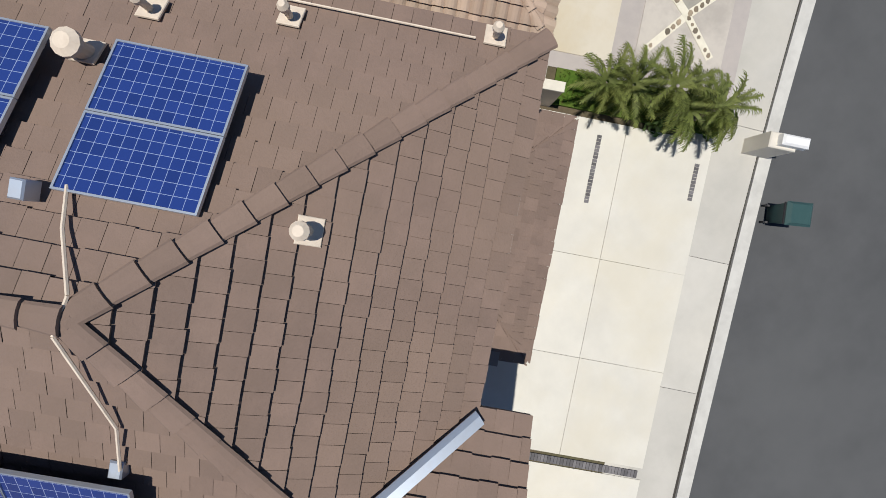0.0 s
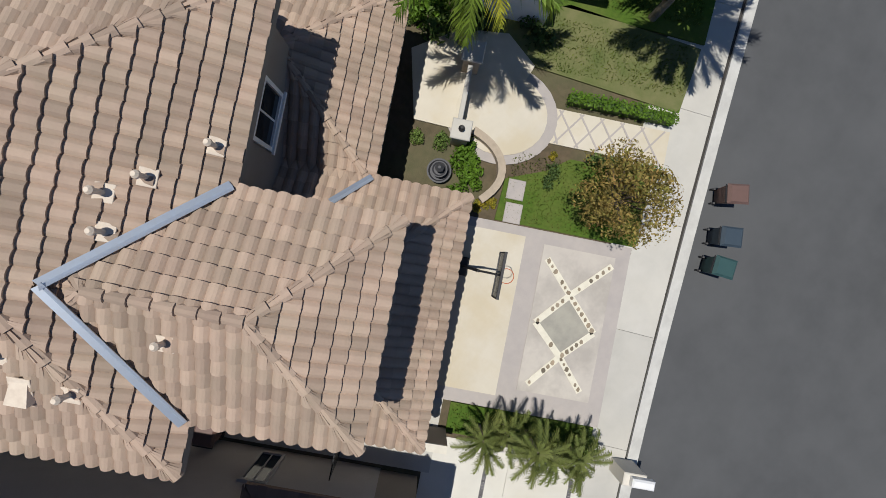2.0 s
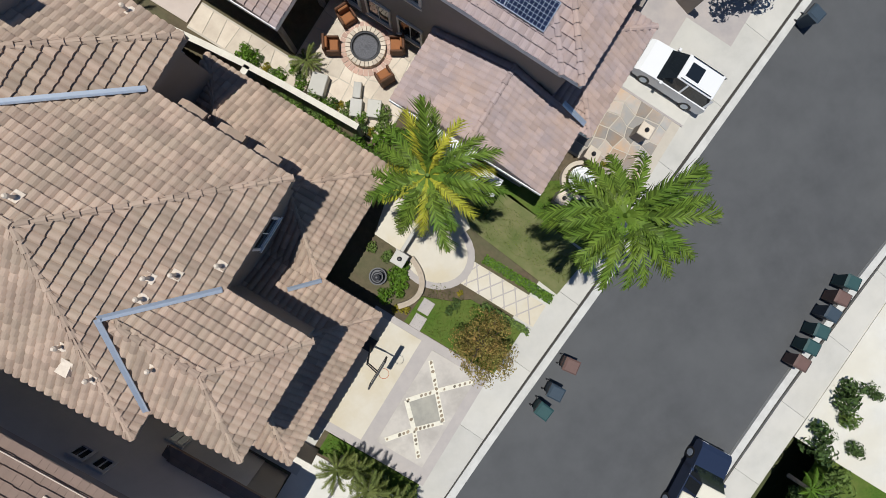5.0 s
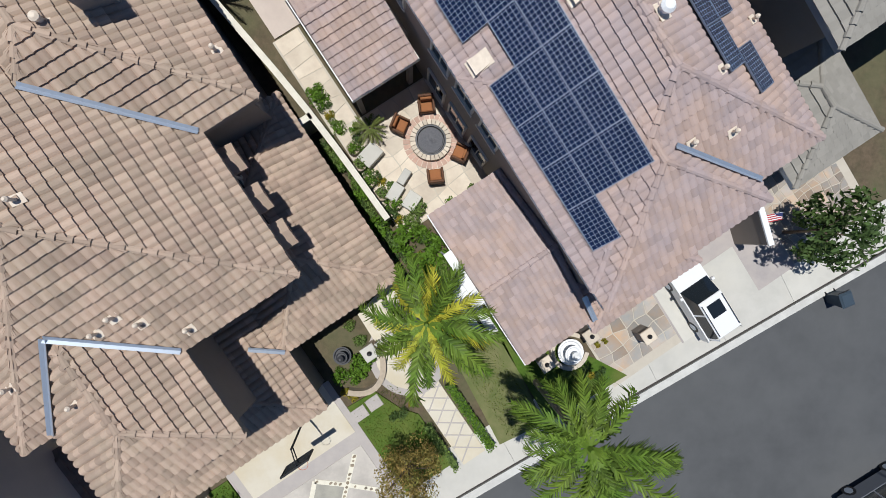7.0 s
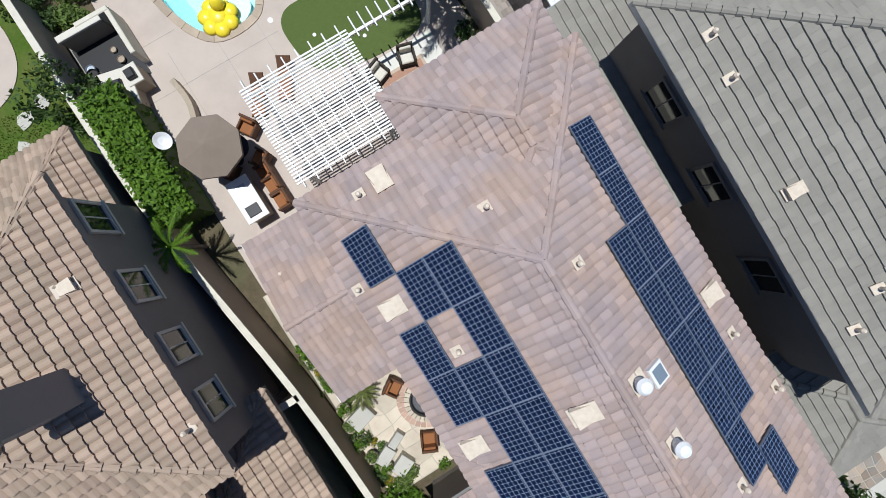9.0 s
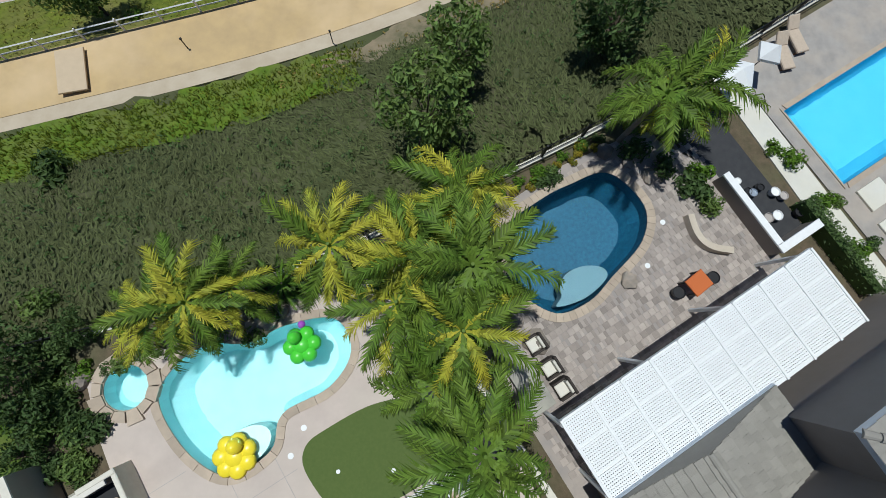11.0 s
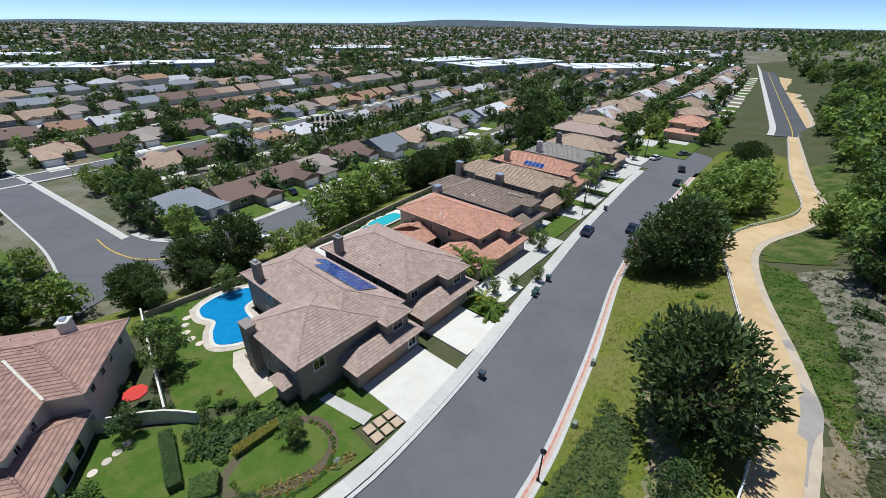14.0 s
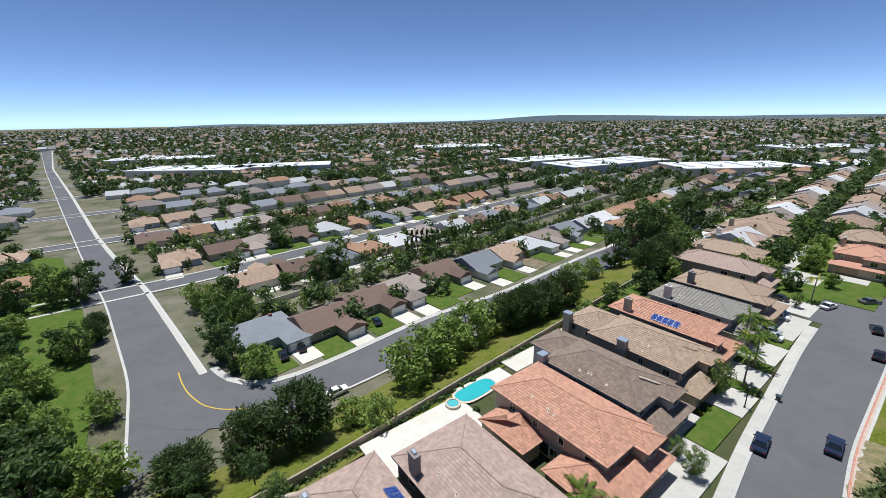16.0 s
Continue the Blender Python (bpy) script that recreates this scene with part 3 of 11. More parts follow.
def cap_run(shape, p0, p1, r=0.13, step=0.42, tall=0.9):
    """Overlapping half-round ridge tiles."""
    p0, p1 = Vector(p0), Vector(p1)
    n = max(1, int((p1 - p0).length / step))
    d = (p1 - p0) / n
    side = d.cross(Vector((0, 0, 1))).normalized()
    nrm = side.cross(d).normalized()
    for i in range(n):
        a, b = p0 + d * (i - 0.06), p0 + d * (i + 1.0)
        vs = []
        for p, rr, up in ((a, r * 1.12, 0.03), (b, r * 0.92, 0.0)):
            for k in range(6):
                t = math.pi * k / 5
                vs.append(p + side * rr * math.cos(t) + nrm * (rr * tall * math.sin(t) + up - 0.02 + (0.05 if tall < 0.5 else 0)))
        fs = [(k, k + 1, 7 + k, 6 + k) for k in range(5)] + [(0, 1, 2, 3, 4, 5)]
        shape.add(vs, fs)


def roof(parent, x0, x1, y0, y1, z, pitch, tile, ends="hhhh", along=None, name="roof", w=0.3, h=0.34, kind="flat", caps=True, tiles=True, fascia=None, label="", seed=1, cap_mat=None, bulge=1.0, flat_caps=False, loose=None):
    """A hip or gable roof over a rectangle: eaves at height z. ends: west, east, south, north, h for a hip and g for a gable."""
    rng = random.Random(seed)
    lx, ly = x1 - x0, y1 - y0
    along = along or ("x" if lx >= ly else "y")
    half = (ly if along == "x" else lx) / 2
    rz = z + half * pitch
    if along == "x":
        a = (x0 + (half if ends[0] == "h" else 0), (y0 + y1) / 2, rz)
        b = (x1 - (half if ends[1] == "h" else 0), (y0 + y1) / 2, rz)
    else:
        a = ((x0 + x1) / 2, y0 + (half if ends[2] == "h" else 0), rz)
        b = ((x0 + x1) / 2, y1 - (half if ends[3] == "h" else 0), rz)
    sw, se, ne, nw_ = (x0, y0, z), (x1, y0, z), (x1, y1, z), (x0, y1, z)
    if along == "x":
        faces = [[sw, se, b, a], [ne, nw_, a, b]]
        faces += [[nw_, sw, a], [se, ne, b]]
        gab = [ends[0] == "g", ends[1] == "g"]
    else:
        faces = [[nw_, sw, a, b], [se, ne, b, a]]
        faces += [[sw, se, a], [ne, nw_, b]]
        gab = [ends[2] == "g", ends[3] == "g"]
    body = Shape()
    vs = [sw, se, ne, nw_, a, b]
    low = [(p[0], p[1], p[2] - 0.14) for p in (sw, se, ne, nw_)]
    ix = {p: i for i, p in enumerate(vs)}
    fs = [tuple(ix[p] for p in f) for f in faces]
    n = len(vs)
    fs += [(i, (i + 1) % 4, n + (i + 1) % 4, n + i) for i in range(4)] + [(n + 3, n + 2, n + 1, n)]
    body.add([*vs, *low], fs)
    rf = part(name, body, tile, parent, label)
    if tiles:
        sh = Shape()
        for f, is_gable in zip(faces, [False, False] + gab):
            if is_gable:
                continue
            p, q = Vector(f[0]), Vector(f[1])
            ax = (q - p).normalized()
            t = Vector(f[2]) - p
            up = (t - ax * t.dot(ax)).normalized()
            poly = [((Vector(c) - p).dot(ax), (Vector(c) - p).dot(up)) for c in f]
            tiled_plane(sh, p, ax, up, poly, w, h, kind, rng=rng, bulge=bulge, loose=loose)
        tagged(part("tile_field", sh, tile, rf), kind="stuff")
        if loose:
            g = w / 2 - 0.003
            one = Shape().add([(-g, -0.03, 0.062), (g, -0.03, 0.062), (g, h, 0.004), (-g, h, 0.004), (-g, -0.03, -0.01), (g, -0.03, -0.01)], [(0, 1, 2, 3), (4, 5, 1, 0), (0, 3, 4), (1, 5, 2)]).mesh("roof_tile", tile)
            for m in loose[1]:
                part("roof_tile", one, None, rf, m=m)
    if caps:
        cp = Shape()
        hips = [(sw, a), (nw_, a), (se, b), (ne, b)] if along == "x" else [(sw, a), (se, a), (nw_, b), (ne, b)]
        for (e, t), g in zip(hips, (gab[0], gab[0], gab[1], gab[1])):
            if not g:
                cap_run(cp, e, t, *((0.16, 0.42, 0.3) if flat_caps else ()))
        if (Vector(a) - Vector(b)).length > 0.3:
            cap_run(cp, a, b, *((0.16, 0.42, 0.3) if flat_caps else ()))
        tagged(part("ridge_cap", cp, cap_mat or tile, rf, smooth=False), kind="stuff")
    if fascia:
        fa = Shape()
        t = 0.05
        fa.box(x0 - t, x1 + t, y0 - t, y0 - 0.005, z - 0.2, z + 0.02)
        fa.box(x0 - t, x1 + t, y1 + 0.005, y1 + t, z - 0.2, z + 0.02)
        fa.box(x0 - t, x0 - 0.005, y0, y1, z - 0.2, z + 0.02)
        fa.box(x1 + 0.005, x1 + t, y0, y1, z - 0.2, z + 0.02)
        part("gutter", fa, fascia, rf)
    return rf


def walls(parent, x0, x1, y0, y1, z0, z1, m, name="wall"):
    return part(name, Shape().box(x0, x1, y0, y1, z0, z1), m, parent)


def window(parent, p, n, w, h, trim=WHITE, bars=1, sill=True):
    """A window set on a wall: p its centre, n the wall's outward direction ('w', 'e', 's', 'n')."""
    turn = {"s": 0, "e": 90, "n": 180, "w": 270}[n]
    m = pose(*p, 0, 0, turn)
    fr = Shape()
    t = 0.11
    for x0, x1, z0, z1 in ((-w / 2 - t, w / 2 + t, h / 2, h / 2 + t), (-w / 2 - t, w / 2 + t, -h / 2 - t, -h / 2), (-w / 2 - t, -w / 2, -h / 2, h / 2), (w / 2, w / 2 + t, -h / 2, h / 2)):
        fr.box(x0, x1, -0.1, 0.02, z0, z1, m)
    for k in range(bars):
        x = -w / 2 + w * (k + 1) / (bars + 1)
        fr.box(x - 0.025, x + 0.025, -0.05, 0.02, -h / 2, h / 2, m)
    win = part("window", fr, trim, parent)
    part("pane", Shape().box(-w / 2, w / 2, -0.03, 0.015, -h / 2, h / 2, m), GLASS, win)
    if not sill:
        return win
    part("sill", Shape().box(-w / 2 - 0.18, w / 2 + 0.18, -0.16, -0.1, -h / 2 - 0.16, -h / 2 - 0.06, m), trim, win)
    return win


def garage_door(parent, p, n, w, h=2.2, m_=None):
    turn = {"s": 0, "e": 90, "n": 180, "w": 270}[n]
    m = pose(*p, 0, 0, turn)
    prof = [(0.05, 0.0)]
    for r in range(4):
        z0, z1 = r * h / 4, (r + 1) * h / 4
        prof += [(-0.02, z0 + 0.0), (-0.03, z0 + 0.05), (-0.03, z1 - 0.05), (-0.005, z1 - 0.02)]
    prof.append((0.05, h))
    n_ = len(prof)
    vs = [m @ Vector((x, y, z)) for x in (-w / 2, w / 2) for y, z in prof]
    sh = Shape().add(vs, [(k, n_ + k, n_ + k + 1, k + 1) for k in range(n_ - 1)] + [tuple(range(n_))[::-1], tuple(range(n_, 2 * n_))])
    return part("garage_door", sh, m_ or mat("garage_door_paint", (0.3, 0.2, 0.13), 0.6), parent)


def vent_pipe(u, v, z, slope, lean=(0, 1), r=0.055, hgt=0.34, m_frame=NEAR, label="beige roof vent pipe with a square flashing", cap=True, m_=None):
    """A vent pipe with its flashing plate, on a roof of that pitch that falls towards lean."""
    ob = thing("roof_vent", m_frame @ pose(u, v, z), label, "roof vent", "roof vents")
    ang = math.atan(slope)
    tilt = Matrix.Rotation(ang, 4, Vector((-lean[1], lean[0], 0)))
    part("flashing", Shape().bbox(-0.19, 0.19, -0.17, 0.17, 0.05, 0.085, 0.01, tilt), m_ or BEIGE, ob)
    part("pipe", Shape().lathe([(r, -0.1), (r, hgt), (r * 0.8, hgt + 0.01), (r * 0.8, hgt - 0.05)], n=12), m_ or BEIGE, ob, smooth=False)
    if cap:
        part("cap", Shape().lathe([(r * 1.6, hgt), (r * 1.6, hgt + 0.06), (r * 0.9, hgt + 0.12)], n=12), m_ or BEIGE, ob)
    return ob


def box_vent(u, v, z, slope, lean, m_frame=NEAR, label="beige low-profile attic vent lying on the roof", big=1.0):
    ob = thing("attic_vent", m_frame @ pose(u, v, z), label, "roof vent", "roof vents")
    tilt = Matrix.Rotation(math.atan(slope), 4, Vector((-lean[1], lean[0], 0)))
    turn = math.atan2(lean[1], lean[0])
    m = tilt @ Matrix.Rotation(turn, 4, "Z") @ Matrix.Diagonal((big, big, 1, 1))
    part("flashing", Shape().bbox(-0.33, 0.33, -0.22, 0.22, 0.07, 0.1, 0.01, m), BEIGE, ob)
    hood = Shape().add([m @ Vector(p) for p in ((-0.28, -0.16, 0.08), (-0.28, 0.16, 0.08), (0.22, 0.24, 0.08), (0.22, -0.24, 0.08), (0.22, -0.22, 0.26), (0.22, 0.22, 0.26))], [(0, 1, 5, 4), (0, 4, 3), (1, 2, 5), (2, 3, 4, 5)])
    part("hood", hood, BEIGE, ob)
    return ob


def chimney(u, v, z0, z1, w, d, m_, m_frame=NEAR, label="tall stucco chimney with a metal cap"):
    ob = thing("chimney", m_frame @ pose(u, v, z0), label, "chimney", "chimneys")
    h = z1 - z0
    part("shaft", Shape().bbox(-w / 2, w / 2, -d / 2, d / 2, -1.2, h, 0.03), m_, ob)
    part("crown", Shape().bbox(-w / 2 - 0.09, w / 2 + 0.09, -d / 2 - 0.09, d / 2 + 0.09, h + 0.004, h + 0.16, 0.04), m_, ob)
    part("cap", Shape().bbox(-w / 4, w / 4, -d / 4, d / 4, h + 0.164, h + 0.45, 0.03), GALV, ob)
    return ob


def flashing(parent, p0, p1, w=0.26, m_=GALV):
    """An open metal valley between two roof planes."""
    p0, p1 = Vector(p0), Vector(p1)
    d = (p1 - p0).normalized()
    s = d.cross(Vector((0, 0, 1))).normalized() * w / 2
    up = Vector((0, 0, 0.21))
    vs = [p0 - s + up, p0 + up * 0.75, p0 + s + up, p1 - s + up, p1 + up * 0.75, p1 + s + up]
    vs += [q - Vector((0, 0, 0.02)) for q in vs]
    return part("valley_flashing", Shape().add(vs, [(0, 1, 4, 3), (1, 2, 5, 4), (6, 9, 10, 7), (7, 10, 11, 8), (0, 3, 9, 6), (2, 8, 11, 5)]), m_, parent)


RAILDARK = mat("dark_anodised_rail", (0.16, 0.19, 0.25), 0.4, metal=0.4)


def solar_panel(m, cell, label, group, long=1.65, wide=0.99):
    ob = thing("solar_panel", m, label, "solar panel", group)
    part("cell_sheet", Shape().box(-0.0, wide, 0.0, long, 0.0, 0.03), cell, ob)
    fr = Shape()
    t = 0.028
    fr.box(-t, wide + t, -t, 0, -0.01, 0.045).box(-t, wide + t, long, long + t, -0.01, 0.045).box(-t, 0, 0, long, -0.01, 0.045).box(wide, wide + t, 0, long, -0.01, 0.045)
    part("edge_rail", fr, GALV if cell is CELL_BLUE else RAILDARK, ob, "bright aluminium edge" if cell is CELL_BLUE else "dark anodised edge")
    return ob


P4 = 0.42
# house A: brown tiles, blue solar panels, first under the camera
HA = thing("house", NEAR, "two-storey taupe stucco house under a brown tiled hip roof", "house")
# main walls paler than the taupe ones: bounced light is put into their colour
walls(HA, -16.5, -7.55, -16.8, 9.0, 0.2, 6.85, STUCCO_GREY)
walls(HA, -22.0, -13.6, -17.6, 3.0, 0.2, 6.85, STUCCO_TAUPE)
walls(HA, -13.4, -7.6, -18.2, -16.7, 0.2, 3.4, STUCCO_TAUPE)
ra_ = roof(HA, -17.0, -7.05, -17.25, 9.5, 6.8, 0.44, TILE_A, h=0.36, w=0.31, fascia=STUCCO_TAUPE, seed=11, flat_caps=True, loose=(lambda x, y: x > -11.2 and -17.2 < y < -9.8, []))
roof(HA, -23.0, -13.1, -18.2, 3.4, 6.8, 0.44, TILE_A, ends="hhgh", along="y", h=0.36, w=0.31, seed=12, flat_caps=True)
roof(HA, -13.2, -7.05, -18.95, -13.0, 3.3, 0.42, TILE_A, ends="hhhh", along="x", h=0.36, w=0.31, seed=13, caps=False)
flashing(HA, (-13.15, -17.3, 6.82), (-16.9, -13.5, 8.5), 0.26)
for v, z, w, h in ((-10.8, 5.3, 0.5, 0.6), (-11.7, 5.3, 0.5, 0.6), (-8.9, 2.0, 1.5, 1.0), (-12.9, 1.5, 0.7, 1.7), (-5.2, 5.0, 1.0, 0.9), (-3.0, 2.0, 1.2, 1.0)):
    window(HA, (-7.55, v, z), "e", w, h, trim=STUCCO_GREY, sill=False)
garage_door(HA, (-10.5, -18.21, 0.2), "s", 4.8)


def slope_e(x0, z0, p, v, du):
    """Pose of a panel on a slope that falls to +u: its corner low on the slope, long side along v."""
    a = math.atan(p)
    return NEAR @ pose(x0, v, z0) @ Matrix.Rotation(-a, 4, "Y") @ pose(0, 0, 0, 0, 0, 0)


def on_a(u):
    return 6.8 + (-7.05 - u) * 0.44 + 0.16


# two rows of panels on the slope that falls to +u and more on the other side of the ridge
for k, (u, v) in enumerate(((-9.70, -13.22), (-10.71, -13.22), (-9.72, -10.67), (-10.73, -10.67))):
    a = math.atan(0.44)
    lean_ = 0.31
    low_u = u + 0.98
    zp = 7.9 + (-8.72 - low_u) * lean_
    m = NEAR @ pose(low_u, v, zp) @ Matrix.Rotation(math.atan(lean_), 4, "Y") @ pose(-0.99, 0, 0)
    ob = solar_panel(m, CELL_BLUE, "bright blue solar panel in an aluminium edge rail", "solar panels on the brown roof")
    for y in (0.3, 1.3):
        part("strut", Shape().box(0.9, 0.95, y - 0.02, y + 0.02, -0.32 if k % 2 == 0 else -0.22, -0.012), GALV, ob)
for k, v in enumerate((-12.85, -11.17)):
    a = math.atan(0.44)
    for q in range(2):
        u = -14.3 - q * 0.98
        z = 6.8 + (u + 17.0) * 0.44 + 0.34
        m = NEAR @ pose(u, v, z) @ Matrix.Rotation(-a, 4, "Y") @ pose(-0.99, 0, 0)
        solar_panel(m, CELL_BLUE, "bright blue solar panel in an aluminium edge rail", "solar panels on the brown roof")
S_, N_, E_, W_ = (0, -1), (0, 1), (1, 0), (-1, 0)
for u, v in ((-7.25, -16.4), (-7.65, -13.36), (-8.0, -11.47), (-8.87, -11.0), (-9.1, -10.1)):
    vent_pipe(u, v, on_a(u) - 0.13, 0.44, E_, r=0.055 if u != -8.87 else 0.12)
vent_pipe(-10.65, -14.42, 6.8 + (17.25 - 14.42) * 0.44, 0.44, S_, r=0.08, m_=None)
cond = Shape()
for a_, b_ in (((-10.62, -11.7), (-11.1, -11.9)), ((-11.1, -11.9), (-11.75, -12.3)), ((-11.75, -12.3), (-12.2, -12.25)), ((-12.2, -12.25), (-13.4, -12.7)), ((-13.4, -12.7), (-14.2, -12.6))):
    za, zb = [6.8 + 0.44 * min(-7.05 - p[0], p[0] + 17.0, p[1] + 17.25) + 0.14 for p in (a_, b_)]
    cond.tube((*a_, za), (*b_, zb), 0.022, n=6)
ob = thing("conduit", NEAR, "pale electrical conduit run over the ridge", "conduit")
part("pipe_run", cond, BEIGE, ob)
for u, v in ((-10.75, -11.35), (-14.15, -12.55)):
    part("junction_box", Shape().bbox(u - 0.12, u + 0.12, v - 0.09, v + 0.09, on_a(u) - 0.05 if u > -12 else 6.8 + (u + 17) * 0.44, (on_a(u) if u > -12 else 6.8 + (u + 17) * 0.44) + 0.16, 0.02), GALV, ob, "grey metal junction box")
cond2 = Shape().tube((-7.35, -6.5, on_a(-7.35) - 0.04), (-7.35, -16.1, on_a(-7.35) - 0.04), 0.018, n=6)
ob = thing("conduit", NEAR, "thin white gas line along the roof edge", "conduit")
part("pipe_run", cond2, BEIGE, ob)

# house B: tan barrel tiles
HB = thing("house", NEAR, "two-storey taupe house with tan concrete barrel tile roofs", "house")
walls(HB, -4.55, 5.5, -12.15, 3.7, 0.2, 6.75, STUCCO_TAUPE)
walls(HB, -0.2, 7.85, -6.35, 3.75, 0.2, 6.75, STUCCO_TAUPE)
walls(HB, -4.5, 7.3, 3.6, 6.85, 0.2, 3.2, STUCCO_TAUPE)
walls(HB, -3.3, 0.85, -15.85, -12.0, 0.2, 6.75, STUCCO_TAUPE)
walls(HB, 2.6, 8.1, -14.4, -6.2, 0.2, 3.05, STUCCO_TAUPE)
walls(HB, -4.8, 2.2, -17.4, -12.0, 0.2, 3.05, STUCCO_TAUPE)
BK = dict(kind="barrel", w=0.31, h=0.37, fascia=STUCCO_TAUPE)
roof(HB, -5.0, 7.75, 1.0, 7.3, 3.15, P4, TILE_B, seed=26, along="x", **BK)
roof(HB, -5.0, 6.0, -12.65, 4.15, 6.7, P4, TILE_B, seed=21, **BK)
roof(HB, -0.6, 8.3, -6.8, 4.2, 6.7, P4, TILE_B, seed=22, along="y", **BK)
roof(HB, -3.8, 1.3, -16.35, -8.2, 6.7, P4, TILE_B, seed=23, along="y", **BK)
roof(HB, 2.4, 8.6, -14.9, -5.4, 3.0, P4, TILE_B, seed=24, along="y", **BK)
roof(HB, -5.3, 2.65, -17.95, -10.0, 3.0, P4, TILE_B, seed=25, along="y", **BK)
flashing(HB, (1.3, -12.65, 6.72), (-1.25, -10.1, 7.78), 0.22)
flashing(HB, (-3.8, -12.65, 6.72), (-1.25, -10.1, 7.78), 0.22)
flashing(HB, (6.0, -6.8, 6.72), (2.75, -3.55, 8.07), 0.22)
flashing(HB, (2.62, -14.88, 3.02), (1.6, -13.9, 3.44), 0.2)
for v in (-7.7, -9.4, -11.0):
    ob = thing("gablet", NEAR @ pose(5.62, v, 5.5), "small tiled gablet above an upper window", "gablet", "gablets")
    part("gablet_roof", Shape().add([(0, -0.55, 0.3), (0.75, -0.55, 0.1), (0.75, 0.55, 0.1), (0, 0.55, 0.3), (0, 0, 0.65), (0.8, 0, 0.45), (0, -0.55, 0.15), (0.75, -0.55, 0), (0.75, 0.55, 0), (0, 0.55, 0.15)], [(0, 1, 5, 4), (4, 5, 2, 3), (1, 7, 8, 2, 5), (6, 7, 1, 0), (3, 2, 8, 9)]), TILE_B, ob)
for u, n_, v in ((5.5, "e", -8.6), (5.5, "e", -10.2), (7.85, "e", -4.6), (7.85, "e", -2.3), (7.85, "e", 0.2), (7.85, "e", 3.0)):
    window(HB, (u, v, 4.9), n_, 1.1, 1.2, trim=STUCCO_CREAM)
window(HB, (3.4, -12.15, 4.9), "s", 1.4, 1.1)
window(HB, (-1.2, -15.85, 5.0), "s", 1.8, 1.2)
window(HB, (2.0, 6.85, 1.5), "n", 1.8, 1.4, trim=STUCCO_CREAM)
for v in (-6.4, -4.2, 2.0):
    window(HB, (-4.55, v, 4.7), "w", 1.2, 1.1)
garage_door(HB, (-1.3, -17.41, 0.2), "s", 4.9)
chimney(6.0, -2.0, 7.5, 10.1, 0.95, 1.15, STUCCO_TAUPE)


def on_b(u, v):
    return 6.7 + P4 * min(u + 5.0, 6.0 - u, v + 12.65) + 0.03


for u, v, l in ((2.03, -12.2, S_), (1.1, -11.23, S_), (0.64, -10.65, S_), (-0.1, -10.78, S_), (-2.7, -9.5, W_), (-3.3, -10.75, W_), (1.2, -6.64, E_), (-3.3, -3.8, W_)):
    vent_pipe(u, v, on_b(u, v), P4, l)
for u, v, l in ((-3.4, -9.8, W_), (4.9, -1.2, E_)):
    box_vent(u, v, on_b(u, v) if u < 4.5 else 6.7 + P4 * (8.3 - u), P4, l)
vent_pipe(4.5, -2.5, 8.25, P4, E_, r=0.1)
vent_pipe(8.0, -4.9, 6.84, P4, E_)
box_vent(7.4, 0.66, 7.1, P4, E_)
vent_pipe(-2.0, -12.3, 6.7 + P4 * 1.8, P4, W_)
vent_pipe(-4.3, -14.6, 3.0 + P4 * 0.9, P4, W_)

# house C: mauve tiles with two large solar arrays
HC = thing("house", NEAR, "two-storey house with mauve brown barrel tiles and solar arrays", "house")
walls(HC, 14.9, 24.4, -18.5, -1.1, 0.2, 6.85, STUCCO_TAUPE)
walls(HC, 18.8, 24.0, -2.0, -1.1, 0.2, 6.85, STUCCO_TAUPE)
for u in (18.9, 21.9):
    window(HC, (u + 0.9, -1.1, 1.25), "n", 1.7, 1.9, trim=STUCCO_CREAM)

walls(HC, 14.95, 21.4, -19.35, -12.0, 0.2, 6.85, STUCCO_TAUPE)
walls(HC, 21.4, 24.4, -20.9, -18.4, 0.2, 2.6, STUCCO_TAUPE)
walls(HC, 11.6, 15.0, -20.7, -13.8, 0.2, 3.4, STUCCO_TAUPE)
walls(HC, 14.8, 20.0, -21.4, -18.4, 0.2, 3.3, STUCCO_TAUPE)
CK = dict(kind="barrel", w=0.29, h=0.37, bulge=0.6, fascia=WHITE)
roof(HC, 14.45, 24.9, -19.0, -0.6, 6.8, 0.46, TILE_C, seed=31, **CK)
roof(HC, 18.4, 24.4, -6.0, 0.95, 6.8, 0.46, TILE_C, seed=32, along="y", **CK)
roof(HC, 14.5, 21.95, -19.85, -10.0, 6.8, 0.46, TILE_C, seed=33, along="y", **CK)
roof(HC, 11.1, 14.88, -21.25, -13.35, 3.4, 0.3, TILE_C, ends="gghh", along="x", seed=34, **CK)
roof(HC, 14.5, 20.4, -21.8, -16.0, 3.4, 0.42, TILE_C, along="x", seed=35, **CK)
flashing(HC, (21.95, -19.0, 6.82), (18.9, -15.95, 8.22), 0.2)
flashing(HC, (14.75, -21.3, 3.5), (14.75, -19.9, 4.1), 0.25)
for v in (-5.2, -8.4, -10.2, -12.0):
    window(HC, (14.9, v, 1.6), "w", 1.2, 1.3, trim=STUCCO_CREAM)
    window(HC, (14.9, v, 5.0), "w", 1.1, 1.1, trim=STUCCO_CREAM)
for v in (-3.5, -6.5, -9.5, -13.0):
    window(HC, (24.4, v, 5.0), "e", 1.2, 1.1, trim=STUCCO_CREAM)
window(HC, (17.0, -18.5, 4.9), "s", 1.6, 1.2)
